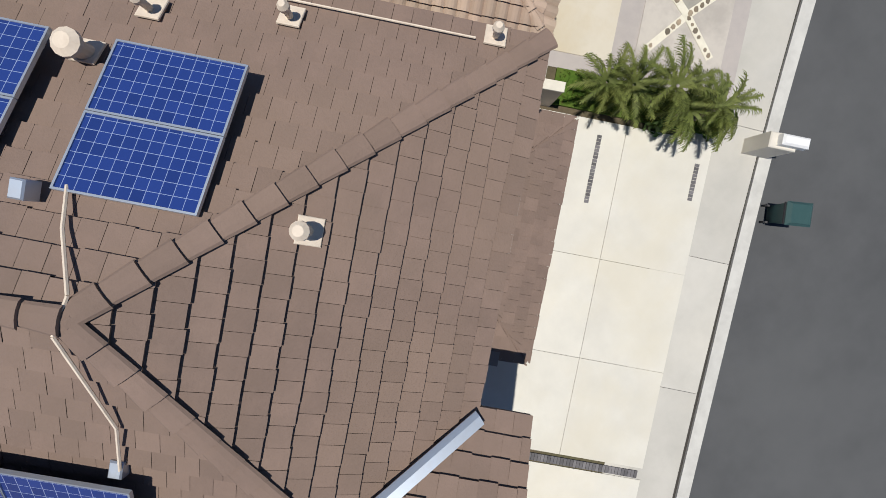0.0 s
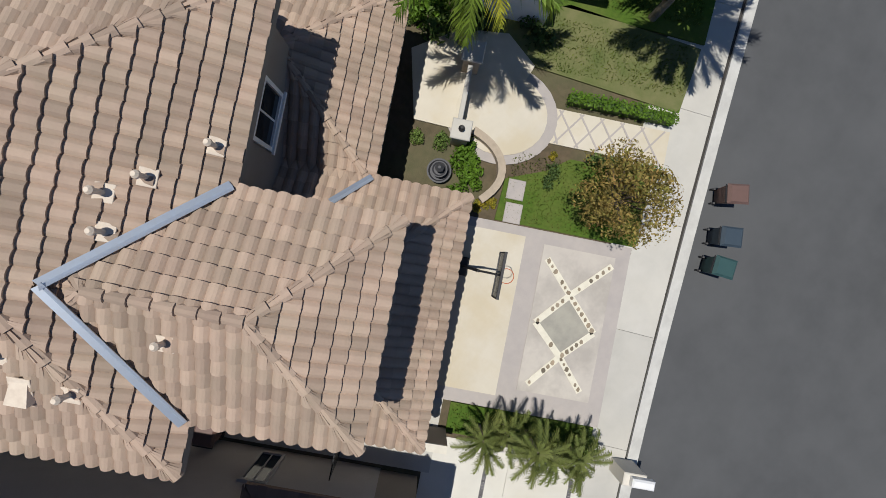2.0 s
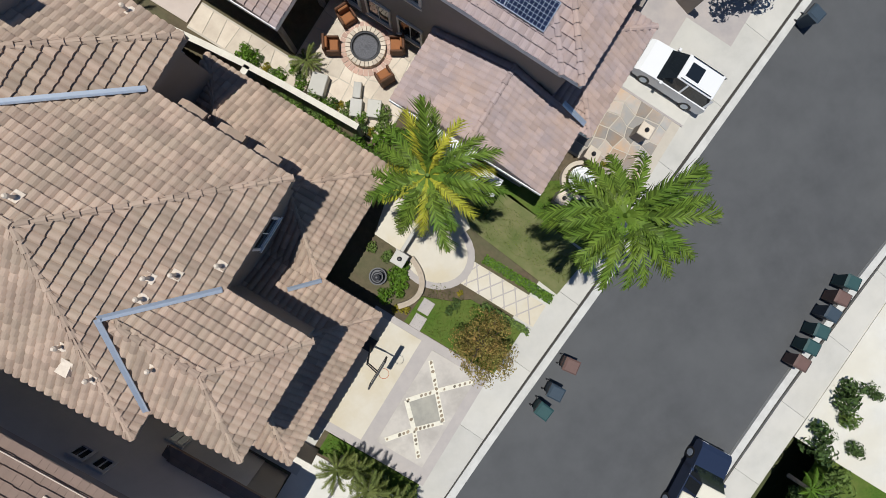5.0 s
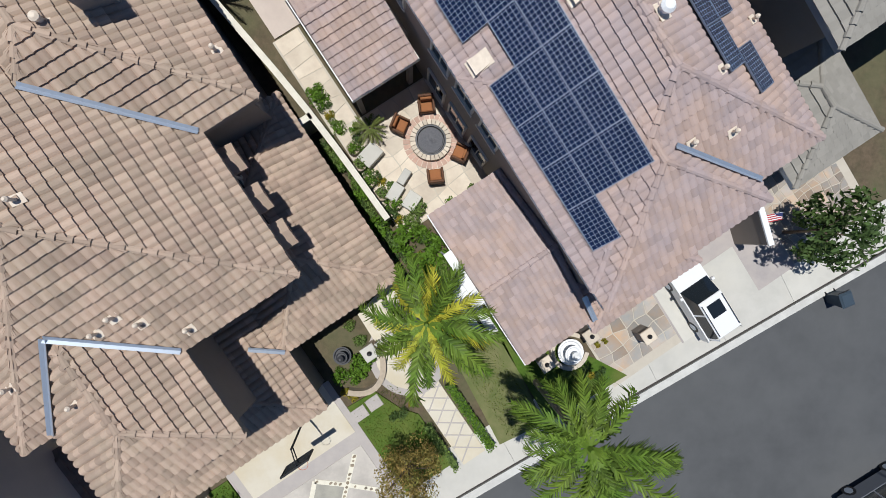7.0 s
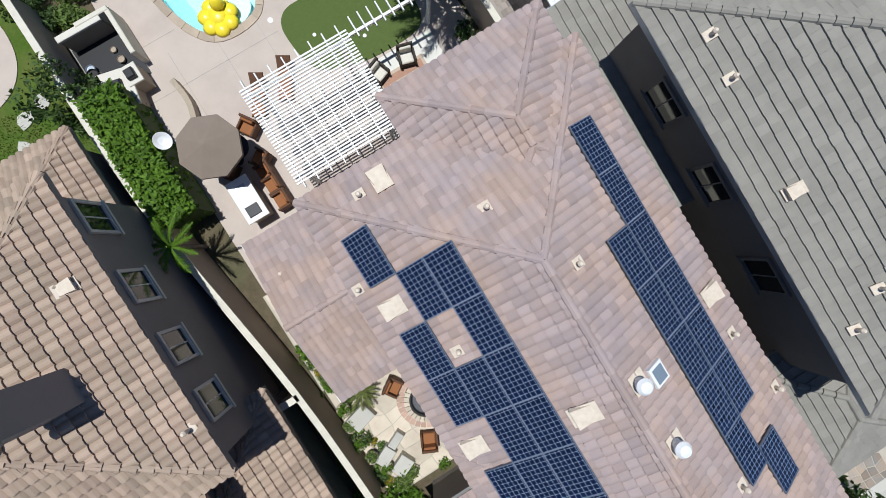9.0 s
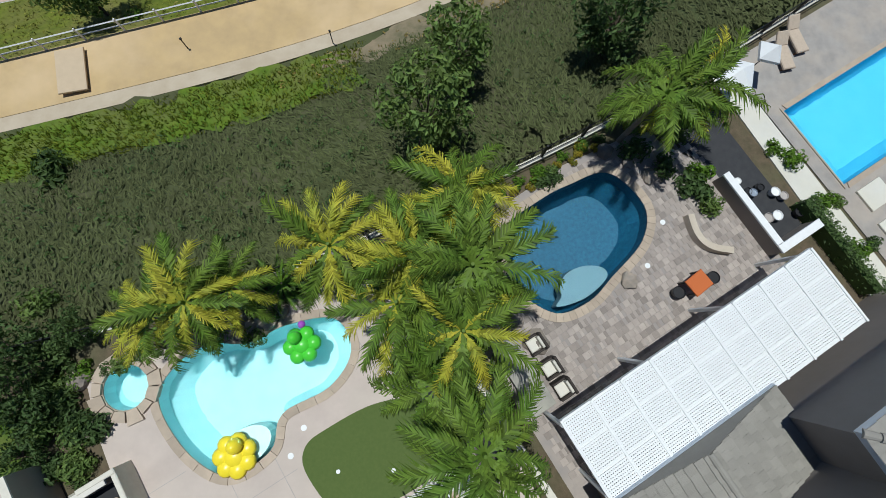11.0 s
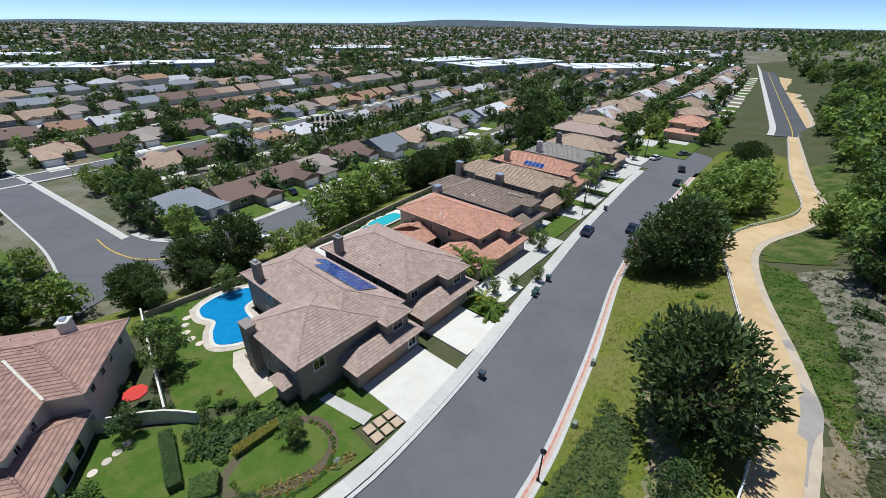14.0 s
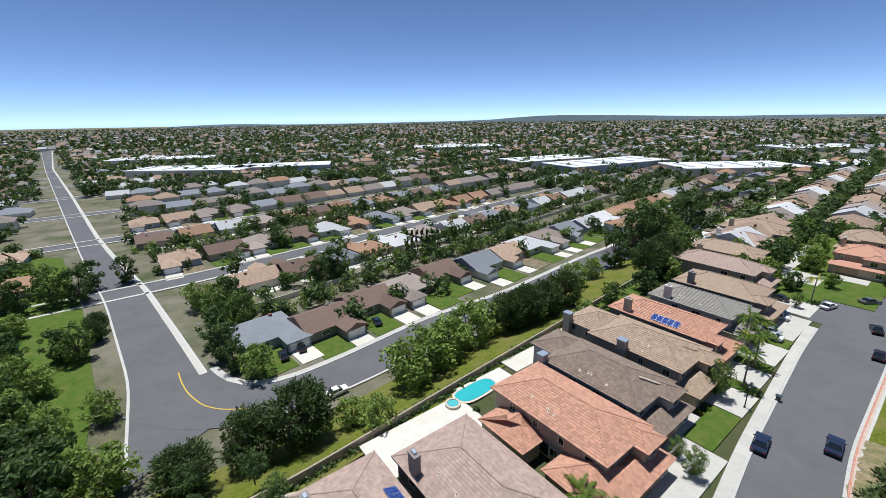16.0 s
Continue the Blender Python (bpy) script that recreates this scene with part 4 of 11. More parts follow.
garage_door(HC, (17.4, -21.41, 0.2), "s", 4.7)
OV = thing("patio_cover", NEAR, "open-sided patio roof with mauve tiles over the back yard", "patio cover")
roof(OV, 11.1, 14.45, -7.45, -0.15, 3.35, 0.22, TILE_C, ends="gggg", along="x", seed=36, **CK)
for u, v in ((11.4, -7.1), (11.4, -0.5), (14.2, -7.1), (14.2, -0.5)):
    part("post", Shape().bbox(u - 0.12, u + 0.12, v - 0.12, v + 0.12, 0.2, 3.25), STUCCO_TAUPE, OV)
rows_c = {0: (0, 1, 2, 3, 5, 6, 8), 1: (1, 2, 3, 4, 5, 7), 2: (1, 2, 3, 4, 5, 6, 7)}
pa = math.atan(0.46)
for r, cols in rows_c.items():
    for i in cols:
        u = 15.12 + r * 0.93
        v = -17.6 + i * 1.69
        m = NEAR @ pose(u, v, 6.8 + (u - 14.45) * 0.46 + 0.17) @ Matrix.Rotation(-pa, 4, "Y")
        solar_panel(m, CELL_DARK, "dark blue solar panel in a flush roof array", "solar array")
for r in range(2):
    for i in range(7 if r == 0 else 5):
        u = 23.55 - r * 0.93
        v = -14.9 + i * 1.69 + (0 if r == 0 else 0.0)
        m = NEAR @ pose(u, v - (1.2 if (r == 0 and i == 0) else 0), 6.8 + (24.9 - u) * 0.46 + 0.17) @ Matrix.Rotation(pa, 4, "Y") @ pose(-0.99, 0, 0)
        solar_panel(m, CELL_DARK, "dark blue solar panel in a flush roof array", "solar array")


def on_c(u, v):
    return 6.8 + 0.46 * min(u - 14.45, 24.9 - u, v + 19.0, -0.6 - v) + 0.03


for u, v, l in ((14.72, -3.95, W_), (16.39, -7.05, W_), (19.23, -3.82, W_), (20.5, -6.45, E_), (24.14, -11.43, E_), (24.6, -13.88, E_), (21.4, -14.67, E_), (21.1, -16.7, S_), (19.5, -16.2, S_), (18.3, -18.1, S_), (19.7, -19.4, S_), (16.3, -1.5, N_)):
    vent_pipe(u, v, on_c(u, v), 0.46, l, hgt=0.26)
for u, v, l in ((15.38, -4.98, W_), (15.25, -10.02, W_), (18.55, -10.2, W_), (17.09, -1.41, N_), (24.2, -10.0, E_)):
    box_vent(u, v, on_c(u, v), 0.46, l, big=1.35)
for u, v in ((20.2, -10.1), (20.22, -12.13)):
    ob = thing("turbine_vent", NEAR @ pose(u, v, on_c(u, v)), "round white turbine vent near the ridge", "roof vent", "roof vents")
    part("collar", Shape().lathe([(0.16, -0.1), (0.16, 0.22), (0.13, 0.24)], n=14), WHITE, ob)
    part("globe", Shape().lathe([(0.12, 0.24), (0.22, 0.32), (0.24, 0.42), (0.16, 0.52), (0.03, 0.56)], n=16), WHITE, ob)
    part("flashing", Shape().bbox(-0.3, 0.3, -0.3, 0.3, 0.05, 0.08, 0.01, Matrix.Rotation(math.atan(0.46), 4, "Y")), BEIGE, ob)
tl = thing("skylight", NEAR @ pose(20.85, -10.35, on_c(20.85, -10.35)) @ Matrix.Rotation(math.atan(0.46), 4, "Y"), "small square roof skylight with a white curb", "skylight")
part("curb", Shape().bbox(-0.3, 0.3, -0.3, 0.3, 0.02, 0.16, 0.02), WHITE, tl)
part("pane", Shape().bbox(-0.22, 0.22, -0.22, 0.22, 0.162, 0.175, 0.005), mat("grey_skylight_pane", (0.2, 0.25, 0.3), 0.1), tl)
vent_pipe(11.9, -1.9, 3.55, 0.22, W_, hgt=0.2)

# house D: grey tiles
HD = thing("house", NEAR, "two-storey dark stucco house with grey flat tile roofs", "house")
walls(HD, 27.5, 40.0, -16.0, -1.2, 0.2, 7.0, STUCCO_TAUPE)
walls(HD, 33.9, 46.0, -17.5, 0.6, 0.2, 7.0, STUCCO_TAUPE)
walls(HD, 26.9, 34.0, -1.4, 1.1, 0.2, 3.5, STUCCO_TAUPE)
DK = dict(w=0.33, h=0.38, fascia=GALV)
roof(HD, 27.0, 40.5, -16.6, -0.7, 7.0, 0.4, TILE_D, seed=41, **DK)
roof(HD, 33.4, 46.5, -18.0, 1.2, 7.0, 0.4, TILE_D, seed=42, along="y", **DK)
roof(HD, 26.4, 34.25, -8.0, 1.65, 3.45, 0.25, TILE_D, seed=43, along="y", ends="gggg", **DK)
roof(HD, 26.0, 31.0, -21.5, -15.5, 3.4, 0.4, TILE_D, seed=44, **DK)
for v in (-4.0, -7.5, -11.5):
    window(HD, (27.5, v, 5.2), "w", 1.4, 1.2, trim=STUCCO_TAUPE)
window(HD, (30.0, -1.2, 5.3), "n", 1.5, 0.8, trim=GALV)
for u, v in ((27.7, -13.5), (28.7, -12.5), (28.2, -2.9), (28.1, -4.4), (31.3, -2.4)):
    vent_pipe(u, v, 7.0 + 0.4 * (u - 27.0) + 0.02, 0.4, W_, hgt=0.25)
box_vent(28.1, -8.5, 7.0 + 0.4 * 1.1 + 0.02, 0.4, W_)


# ---- plants ----
def tuft_cloud(shape, blobs, per, size, rng):
    """Needle tufts: narrow blades that point outwards and up."""
    for c, r in blobs:
        out = Vector((c[0], c[1], 0))
        out = out.normalized() if out.length > 0.1 else Vector((0, 0, 1))
        for _ in range(per):
            d = Vector((rng.gauss(0, 1), rng.gauss(0, 1), rng.gauss(0, 0.8))).normalized()
            p = Vector(c) + d * r * rng.random() ** 0.5
            t = (out * 0.5 + d * 0.9 + Vector((0, 0, 0.6 + rng.gauss(0, 0.4)))).normalized()
            b = t.orthogonal().normalized()
            b = Matrix.Rotation(rng.random() * math.tau, 3, t) @ b
            s = size * (0.6 + 0.8 * rng.random())
            shape.add([p - b * s * 0.4, p + b * s * 0.4, p + t * s * 1.3 + b * s * 0.15, p + t * s * 1.3 - b * s * 0.15], [(0, 1, 2, 3)])


def leaf_cloud(shape, blobs, per, size, rng, flat=0.3):
    """Leaf blades scattered through clumps. blobs: (centre, radius)."""
    for c, r in blobs:
        for _ in range(per):
            d = Vector((rng.gauss(0, 1), rng.gauss(0, 1), rng.gauss(0, 1))).normalized()
            p = Vector(c) + d * r * (0.45 + 0.55 * rng.random() ** 0.5)
            n = (d + Vector((rng.gauss(0, 0.6), rng.gauss(0, 0.6), flat + rng.gauss(0, 0.5)))).normalized()
            t = n.orthogonal().normalized()
            t = Matrix.Rotation(rng.random() * math.tau, 3, n) @ t
            b = n.cross(t)
            s = size * (0.6 + 0.8 * rng.random())
            shape.add([p - t * s, p + b * s * 0.45 + n * s * 0.12, p + t * s, p - b * s * 0.45 + n * s * 0.12], [(0, 1, 2, 3)])


def branches(shape, base, tips, r, rng):
    for t in tips:
        mid = Vector(base).lerp(Vector(t), 0.5) + Vector((rng.uniform(-0.1, 0.1), rng.uniform(-0.1, 0.1), 0.12)) * (Vector(t) - Vector(base)).length * 0.4
        shape.tube(base, mid, r, r * 0.6, 6)
        shape.tube(mid, t, r * 0.6, r * 0.2, 5)


def tree_meshes(seed, height, crown_r, crown_z, clumps, per, leaf, leaf_size, trunk_r, squash=0.8, shape_="round", clump=(0.22, 0.4), tuft=False):
    """Trunk and crown of a broad tree, one mesh each."""
    rng = random.Random(seed)
    blobs = []
    for k in range(clumps):
        a, rr = rng.random() * math.tau, crown_r * (0.25 + 0.75 * rng.random() ** 0.6)
        z = rng.uniform(-1, 1)
        env = math.sqrt(max(0.05, 1 - z * z))
        if shape_ == "cone":
            env = (1 - z) * 0.5 + 0.08
        blobs.append(((rr * env * math.cos(a), rr * env * math.sin(a), crown_z + z * crown_r * squash * (1.0 + 0.2 * rng.random())), crown_r * rng.uniform(*clump)))
    trunk = Shape()
    base_z = crown_z - crown_r * squash * 0.55
    trunk.tube((0, 0, -0.3), (0.04 * height * rng.uniform(-1, 1), 0.04 * height * rng.uniform(-1, 1), base_z), trunk_r, trunk_r * 0.65, 8)
    branches(trunk, (0, 0, base_z - 0.1), [b[0] for b in blobs[: max(5, clumps // 3)]], trunk_r * 0.5, rng)
    crown = Shape()
    (tuft_cloud if tuft else leaf_cloud)(crown, blobs, per, leaf_size, rng)
    return trunk.mesh("trunk", BARK), crown.mesh("crown", leaf)


def plant(name, meshes, m, label, category, group=""):
    ob = thing(name, m, label, category, group)
    for me in meshes:
        part(me.name.split(".")[0], me, None, ob)
    return ob


def frond_mesh(seed, length, droop, leaflet, material, pairs=34, twist=0.5):
    """One palm frond: an arched midrib with drooping leaflets on both sides."""
    rng = random.Random(seed)
    sh = Shape()
    pts = []
    n = 9
    for i in range(n):
        t = i / (n - 1)
        pts.append(Vector((length * (t - 0.12 * droop * t * t), 0, length * (0.34 * t - droop * 0.75 * t * t))))
    for a, b, i in zip(pts[:-1], pts[1:], range(n)):
        w = 0.05 * (1 - i / n) + 0.008
        sh.add([a + Vector((0, -w, 0)), a + Vector((0, w, 0)), b + Vector((0, w * 0.85, 0)), b + Vector((0, -w * 0.85, 0)), (a + b) / 2 - Vector((0, 0, w))], [(0, 1, 2, 3), (0, 3, 4), (1, 4, 2), (0, 4, 1), (2, 4, 3)])
    for k in range(pairs):
        t = 0.12 + 0.88 * k / pairs
        f = t * (n - 1)
        i = min(int(f), n - 2)
        p = pts[i].lerp(pts[i + 1], f - i)
        along = (pts[i + 1] - pts[i]).normalized()
        ln = leaflet * 0.85 * min(1.0, 3.0 * t) * min(1.0, 0.25 + (1.0 - t) * 3.2) * (0.55 + 0.6 * rng.random())
        for s in (-1, 1):
            out = (along * (0.55 + 0.5 * t) + Vector((0, s, 0)) * (0.85 - 0.3 * t) + Vector((0, 0, rng.uniform(-0.3, 0.6) * twist))).normalized()
            w = along * 0.042 * (length / 2.6)
            m1 = p + out * ln * 0.5 + Vector((0, 0, -0.06 * ln))
            e = p + out * ln * 0.85 + Vector((0, 0, -(0.3 + 0.6 * rng.random()) * ln))
            sh.add([p - w * 0.5, p + w, m1 + w, m1 - w * 0.6, e], [(0, 1, 2, 3), (3, 2, 4)])
    return sh.mesh("frond", material)


PALM_FINE = mat("fine_palm_leaf", (0.13, 0.165, 0.045), 0.6, island=0.5, second=(0.19, 0.21, 0.06), scale=1.2, mix=0.8, spec=0.2, thin=0.4)
FROND = [frond_mesh(k, 2.85, d, 0.9, PALM, pairs=42, twist=1.0) for k, d in ((1, 0.45), (2, 0.75), (3, 1.05))]
FROND_GOLD = [frond_mesh(k, 2.5, d, 0.8, PALM_GOLD, pairs=38, twist=1.0) for k, d in ((4, 0.7), (5, 1.1))]
FROND_SMALL = [frond_mesh(k, 1.0, d, 0.32, PALM_FINE, pairs=26) for k, d in ((6, 0.4), (7, 0.8))]
FROND_FERN = [frond_mesh(k, 1.3, d, 0.34, LEAF_BRIGHT, pairs=24) for k, d in ((8, 0.4), (9, 0.7))]


def palm(u, v, z0, top, seed, label, fronds=FROND, n=15, trunk_r=0.16, m_frame=NEAR, name="palm_tree", category="palm tree", lean=(0, 0), old=None, scale=1.0):
    rng = random.Random(seed)
    ob = thing(name, m_frame @ pose(u, v, z0), label, category, "palms")
    h = top - z0
    tr = Shape()
    k = max(3, int(h / 0.5))
    for i in range(k):
        t0, t1 = i / k, (i + 1) / k
        tr.tube((lean[0] * t0, lean[1] * t0, h * t0 - 0.1), (lean[0] * t1, lean[1] * t1, h * t1), trunk_r * (1.15 - 0.35 * t0), trunk_r * (1.05 - 0.35 * t1), 9)
    part("trunk", tr, PALMBARK, ob)
    if h > 2:
        part("crownshaft", Shape().tube((*lean, h - 0.1), (lean[0], lean[1], h + 0.4), trunk_r * 0.8, trunk_r * 0.45, 8), PALM, ob)
    a0 = rng.random() * math.tau
    for i in range(n):
        kit = old if (old and i % 3 == 0) else fronds
        me = kit[(i * 2 + i // 3) % len(kit)]
        tilt = -38 + 60 * ((i * 0.618) % 1.0)
        s = scale * rng.uniform(0.85, 1.12)
        m = pose(lean[0], lean[1], h + 0.12) @ pose(0, 0, 0, 0, 0, math.degrees(a0 + i * 2.39996)) @ pose(0.05, 0, 0, rng.uniform(-25, 25), tilt + rng.uniform(-8, 8), 0) @ Matrix.Scale(s, 4)
        part("frond", me, None, ob, m=m)
    return ob


T_RUST = tree_meshes(1, 3.6, 1.55, 2.3, 60, 110, LEAF_RUST, 0.062, 0.09)
T_ROUND = tree_meshes(2, 3.5, 1.5, 2.4, 26, 70, LEAF_DARK, 0.13, 0.09)
T_LARGE = [tree_meshes(10 + k, 8, 3.2, 5.0, 34, 55, LEAF_DARK if k % 2 else LEAF, 0.26, 0.25) for k in range(3)]
T_PINE = [tree_meshes(20 + k, 9, 3.8, 4.3, 210, 36, PINE, 0.25, 0.28, squash=0.78, clump=(0.13, 0.24), tuft=True) for k in range(2)]
T_PEPPER = [tree_meshes(60 + k, 8, 4.0, 4.4, 54, 30, LEAF_PEPPER, 0.37, 0.25, squash=0.75, clump=(0.16, 0.32)) for k in range(2)]
T_BIG = [tree_meshes(65 + k, 10, 4.3, 6.0, 58, 32, (LEAF, LEAF_DARK)[k], 0.41, 0.3, squash=1.05, clump=(0.15, 0.3)) for k in range(2)]
T_FAR = [tree_meshes(70 + k, 8, 4.0, 4.6, 34, 22, (LEAF_PEPPER, LEAF_DARK, LEAF)[k], 0.6, 0.25, squash=0.85, clump=(0.2, 0.36)) for k in range(3)]
T_SLOPE = [tree_meshes(30 + k, 4.5, 1.8, 3.0, 44, 55, (LEAF, LEAF_RUST, LEAF_DARK)[k], 0.14, 0.1, squash=1.05) for k in range(3)]
T_CYPRESS = tree_meshes(40, 8, 0.95, 4.4, 26, 50, LEAF_DARK, 0.2, 0.12, squash=4.0, shape_="cone")


def shrub_mesh(seed, r, leaf, size, per=45, n=9, flat=0.65):
    rng = random.Random(seed)
    sh = Shape()
    blobs = [((rng.uniform(-0.6, 0.6) * r, rng.uniform(-0.6, 0.6) * r, r * flat * rng.uniform(0.35, 0.85)), r * rng.uniform(0.3, 0.5)) for _ in range(n)]
    leaf_cloud(sh, blobs, per, size, rng)
    return sh.mesh("foliage", leaf)


SHRUB = {"green": [shrub_mesh(50 + k, 0.5, LEAF, 0.07) for k in range(2)], "dark": [shrub_mesh(53 + k, 0.6, LEAF_DARK, 0.08) for k in range(2)],
         "bright": [shrub_mesh(56 + k, 0.5, LEAF_BRIGHT, 0.075) for k in range(2)], "yellow": [shrub_mesh(59, 0.35, LEAF_YELLOW, 0.06)]}
WORDS = {"green": "leafy green garden shrub", "dark": "dense dark green shrub", "bright": "bright lime green leafy shrub", "yellow": "small yellow flowering shrub"}


def shrub(x, y, z, kind, s, seed, m_frame=NEAR, where="in the planting bed"):
    ob = thing("shrub", m_frame @ pose(x, y, z, 0, 0, seed * 57 % 360) @ Matrix.Scale(s, 4), f"{WORDS[kind]} {where}", "shrub", "shrubs")
    part("foliage", SHRUB[kind][seed % len(SHRUB[kind])], None, ob)
    return ob


def hedge(x0, x1, y0, y1, z, h, leaf, label, m_frame=NEAR, seed=1, size=0.06):
    rng = random.Random(seed)
    sh = Shape()
    for _ in range(int(420 * max(1.0, (x1 - x0) * (y1 - y0)))):
        p = Vector((rng.uniform(x0, x1), rng.uniform(y0, y1), rng.uniform(0.1, h)))
        if rng.random() < 0.6:
            p.z = h * rng.uniform(0.85, 1.05)
        n = Vector((rng.gauss(0, 0.5), rng.gauss(0, 0.5), 1)).normalized()
        t = n.orthogonal().normalized()
        t = Matrix.Rotation(rng.random() * math.tau, 3, n) @ t
        b = n.cross(t)
        s = size * rng.uniform(0.7, 1.5)
        sh.add([p - t * s, p + b * s * 0.5, p + t * s, p - b * s * 0.5], [(0, 1, 2, 3)])
    ob = thing("hedge", m_frame @ pose(0, 0, z), label, "hedge")
    part("foliage", sh, leaf, ob)
    # a solid dark-leaf box fills the lower three quarters of the hedge
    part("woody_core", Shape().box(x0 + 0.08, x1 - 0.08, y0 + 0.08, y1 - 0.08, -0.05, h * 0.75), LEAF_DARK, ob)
    return ob


# ---- front yards along the first street ----
def slab(name, poly, z, m, label, category="paving", frame_=NEAR, thick=0.1, kind="structure"):
    return solo(name, Shape().prism(poly, z - thick, z), m, label, category, frame_, kind)


def rect(x0, x1, y0, y1):
    return [(x0, y0), (x1, y0), (x1, y1), (x0, y1)]


# drive of house A, jointed
base = tagged(new("driveway"), "broad pale concrete driveway in large jointed slabs", "driveway", kind="structure")
base.matrix_world = NEAR
for x0, x1 in ((-16.9, -13.6), (-13.595, -10.3), (-10.295, -5.95)):
    for y0, y1 in ((-24.35, -21.5), (-21.495, -18.3)):
        part("slab", Shape().bbox(x0, x1 - 0.005, y0, y1 - 0.005, 0.1, 0.235, 0.004), DRIVE, base)
slab("driveway", rect(-24, -17.3, -24.35, -18.4), 0.235, DRIVE, "pale concrete driveway beside a brick band")
DARKBRICK = mat("dark_band_brick", (0.12, 0.115, 0.12), 0.85, second=(0.18, 0.17, 0.17), scale=6, mix=0.8, obj=0.3)
for x0, x1, y0, y1 in ((-8.6, -6.3, -20.75, -20.6), (-17.25, -17.0, -24.2, -18.5), (-7.9, -6.6, -24.05, -23.9)):
    ob = thing("brick_band", NEAR @ pose(0, 0, 0.236), "narrow dark brick band set in the driveway", "brick band")
    long_x = (x1 - x0) > (y1 - y0)
    n = int(max(x1 - x0, y1 - y0) / 0.11)
    for k in range(n):
        a, b = (x0 + k * 0.11, x0 + k * 0.11 + 0.1) if long_x else (x0, x1)
        c, d = (y0, y1) if long_x else (y0 + k * 0.11, y0 + k * 0.11 + 0.1)
        part("brick", Shape().bbox(a, b, c, d, -0.02, 0.012, 0.004), DARKBRICK, ob)

# drive of house B: tan fields, grey bands, flat rocks in a diamond
slab("driveway", rect(-4.6, 2.35, -24.6, -17.5), 0.225, GREYBAND, "grey stamped concrete driveway border")
slab("driveway", rect(-4.1, 2.0, -20.5, -17.5), 0.25, TANCON, "tan stained concrete driveway field", thick=0.05)
PALEFIELD = mat("pale_mottled_concrete", (0.52, 0.48, 0.42), 0.85, second=(0.45, 0.41, 0.37), scale=1.1, mix=0.9, bump=0.2, bump_scale=14, third=(0.36, 0.33, 0.29), third_scale=0.55, third_mix=0.7)
slab("driveway", rect(-3.75, 1.85, -24.05, -21.25), 0.25, PALEFIELD, "tan stained concrete driveway field with a rock pattern", thick=0.05)
slab("driveway", [(0.05, -22.6), (-1.1, -21.6), (-2.15, -22.62), (-1.12, -23.62)], 0.262, DARKCON, "dark stained diamond in the driveway", thick=0.03)
ROCK = mat("brown_flat_rock", (0.3, 0.235, 0.16), 0.85, second=(0.2, 0.17, 0.13), scale=3, mix=0.9, obj=0.4, bump=0.3)
MORTAR = mat("pale_mortar", (0.72, 0.68, 0.56), 0.9, second=(0.62, 0.58, 0.47), scale=4, mix=0.8)
rocks = thing("rock_inlay", NEAR @ pose(0, 0, 0.262), "brown flat rocks in pale mortar crossing the driveway", "rock inlay")
rng = random.Random(5)
for chain in (((1.34, -21.47), (0.13, -22.58), (-1.12, -23.74), (-2.23, -22.63), (-3.46, -21.6)), ((1.52, -23.97), (0.13, -22.58), (-1.11, -21.47), (-2.23, -22.63), (-3.41, -23.63))):
    for a, b in zip(chain[:-1], chain[1:]):
        q_ = Vector((b[1] - a[1], a[0] - b[0])).normalized() * 0.12
        part("mortar_band", Shape().prism([(a[0] + q_.x, a[1] + q_.y), (b[0] + q_.x, b[1] + q_.y), (b[0] - q_.x, b[1] - q_.y), (a[0] - q_.x, a[1] - q_.y)], -0.03, 0.004 + 0.004 * (chain[0][1] < -22)), MORTAR, rocks)
        n = 7
        for k in range(n):
            if rng.random() < 0.3:
                continue
            t = (k + 0.5) / n
            x, y = a[0] + (b[0] - a[0]) * t, a[1] + (b[1] - a[1]) * t
            s = rng.uniform(0.07, 0.105)
            poly = [(x + s * rng.uniform(0.8, 1.25) * math.cos(q * math.tau / 6 + k), y + s * 0.8 * rng.uniform(0.8, 1.25) * math.sin(q * math.tau / 6 + k)) for q in range(6)]
            part("rock", Shape().prism(poly, -0.02, rng.uniform(0.014, 0.03)), ROCK, rocks)

slab("lawn", [(2.4, -19.2), (4.0, -19.3), (4.6, -20.8), (5.2, -21.6), (5.2, -24.8), (2.4, -24.7)], 0.3, GRASS, "small clipped front lawn", "lawn")
slab("lawn", rect(-5.75, -4.62, -24.4, -18.9), 0.3, GRASS, "narrow lawn strip under small palms", "lawn")
slab("lawn", [(7.8, -25.4), (10.4, -25.8), (11.0, -20.5), (9.6, -17.3), (8.4, -19.5)], 0.28, mat("dry_lawn", (0.17, 0.17, 0.075), 0.95, second=(0.1, 0.13, 0.04), scale=1.2, mix=0.9, bump=0.7, bump_scale=20, spec=0.1), "thin dry front lawn", "lawn")
slab("lawn", [(10.6, -25.9), (15.5, -26.2), (14.5, -24.4), (12.6, -21.7), (11.0, -17.5)], 0.28, GRASS, "shaded green lawn strip beside the house", "lawn")
slab("patio", [(8.1, -14.9), (5.5, -15.5), (5.4, -18.4), (8.4, -19.6), (9.4, -18.4), (9.2, -16.6)], 0.312, TANCON, "tan concrete patio beside the house", "patio")
circ = [(6.35 + 1.55 * math.cos(a * math.tau / 28), -18.7 + 1.75 * math.sin(a * math.tau / 28)) for a in range(28)]
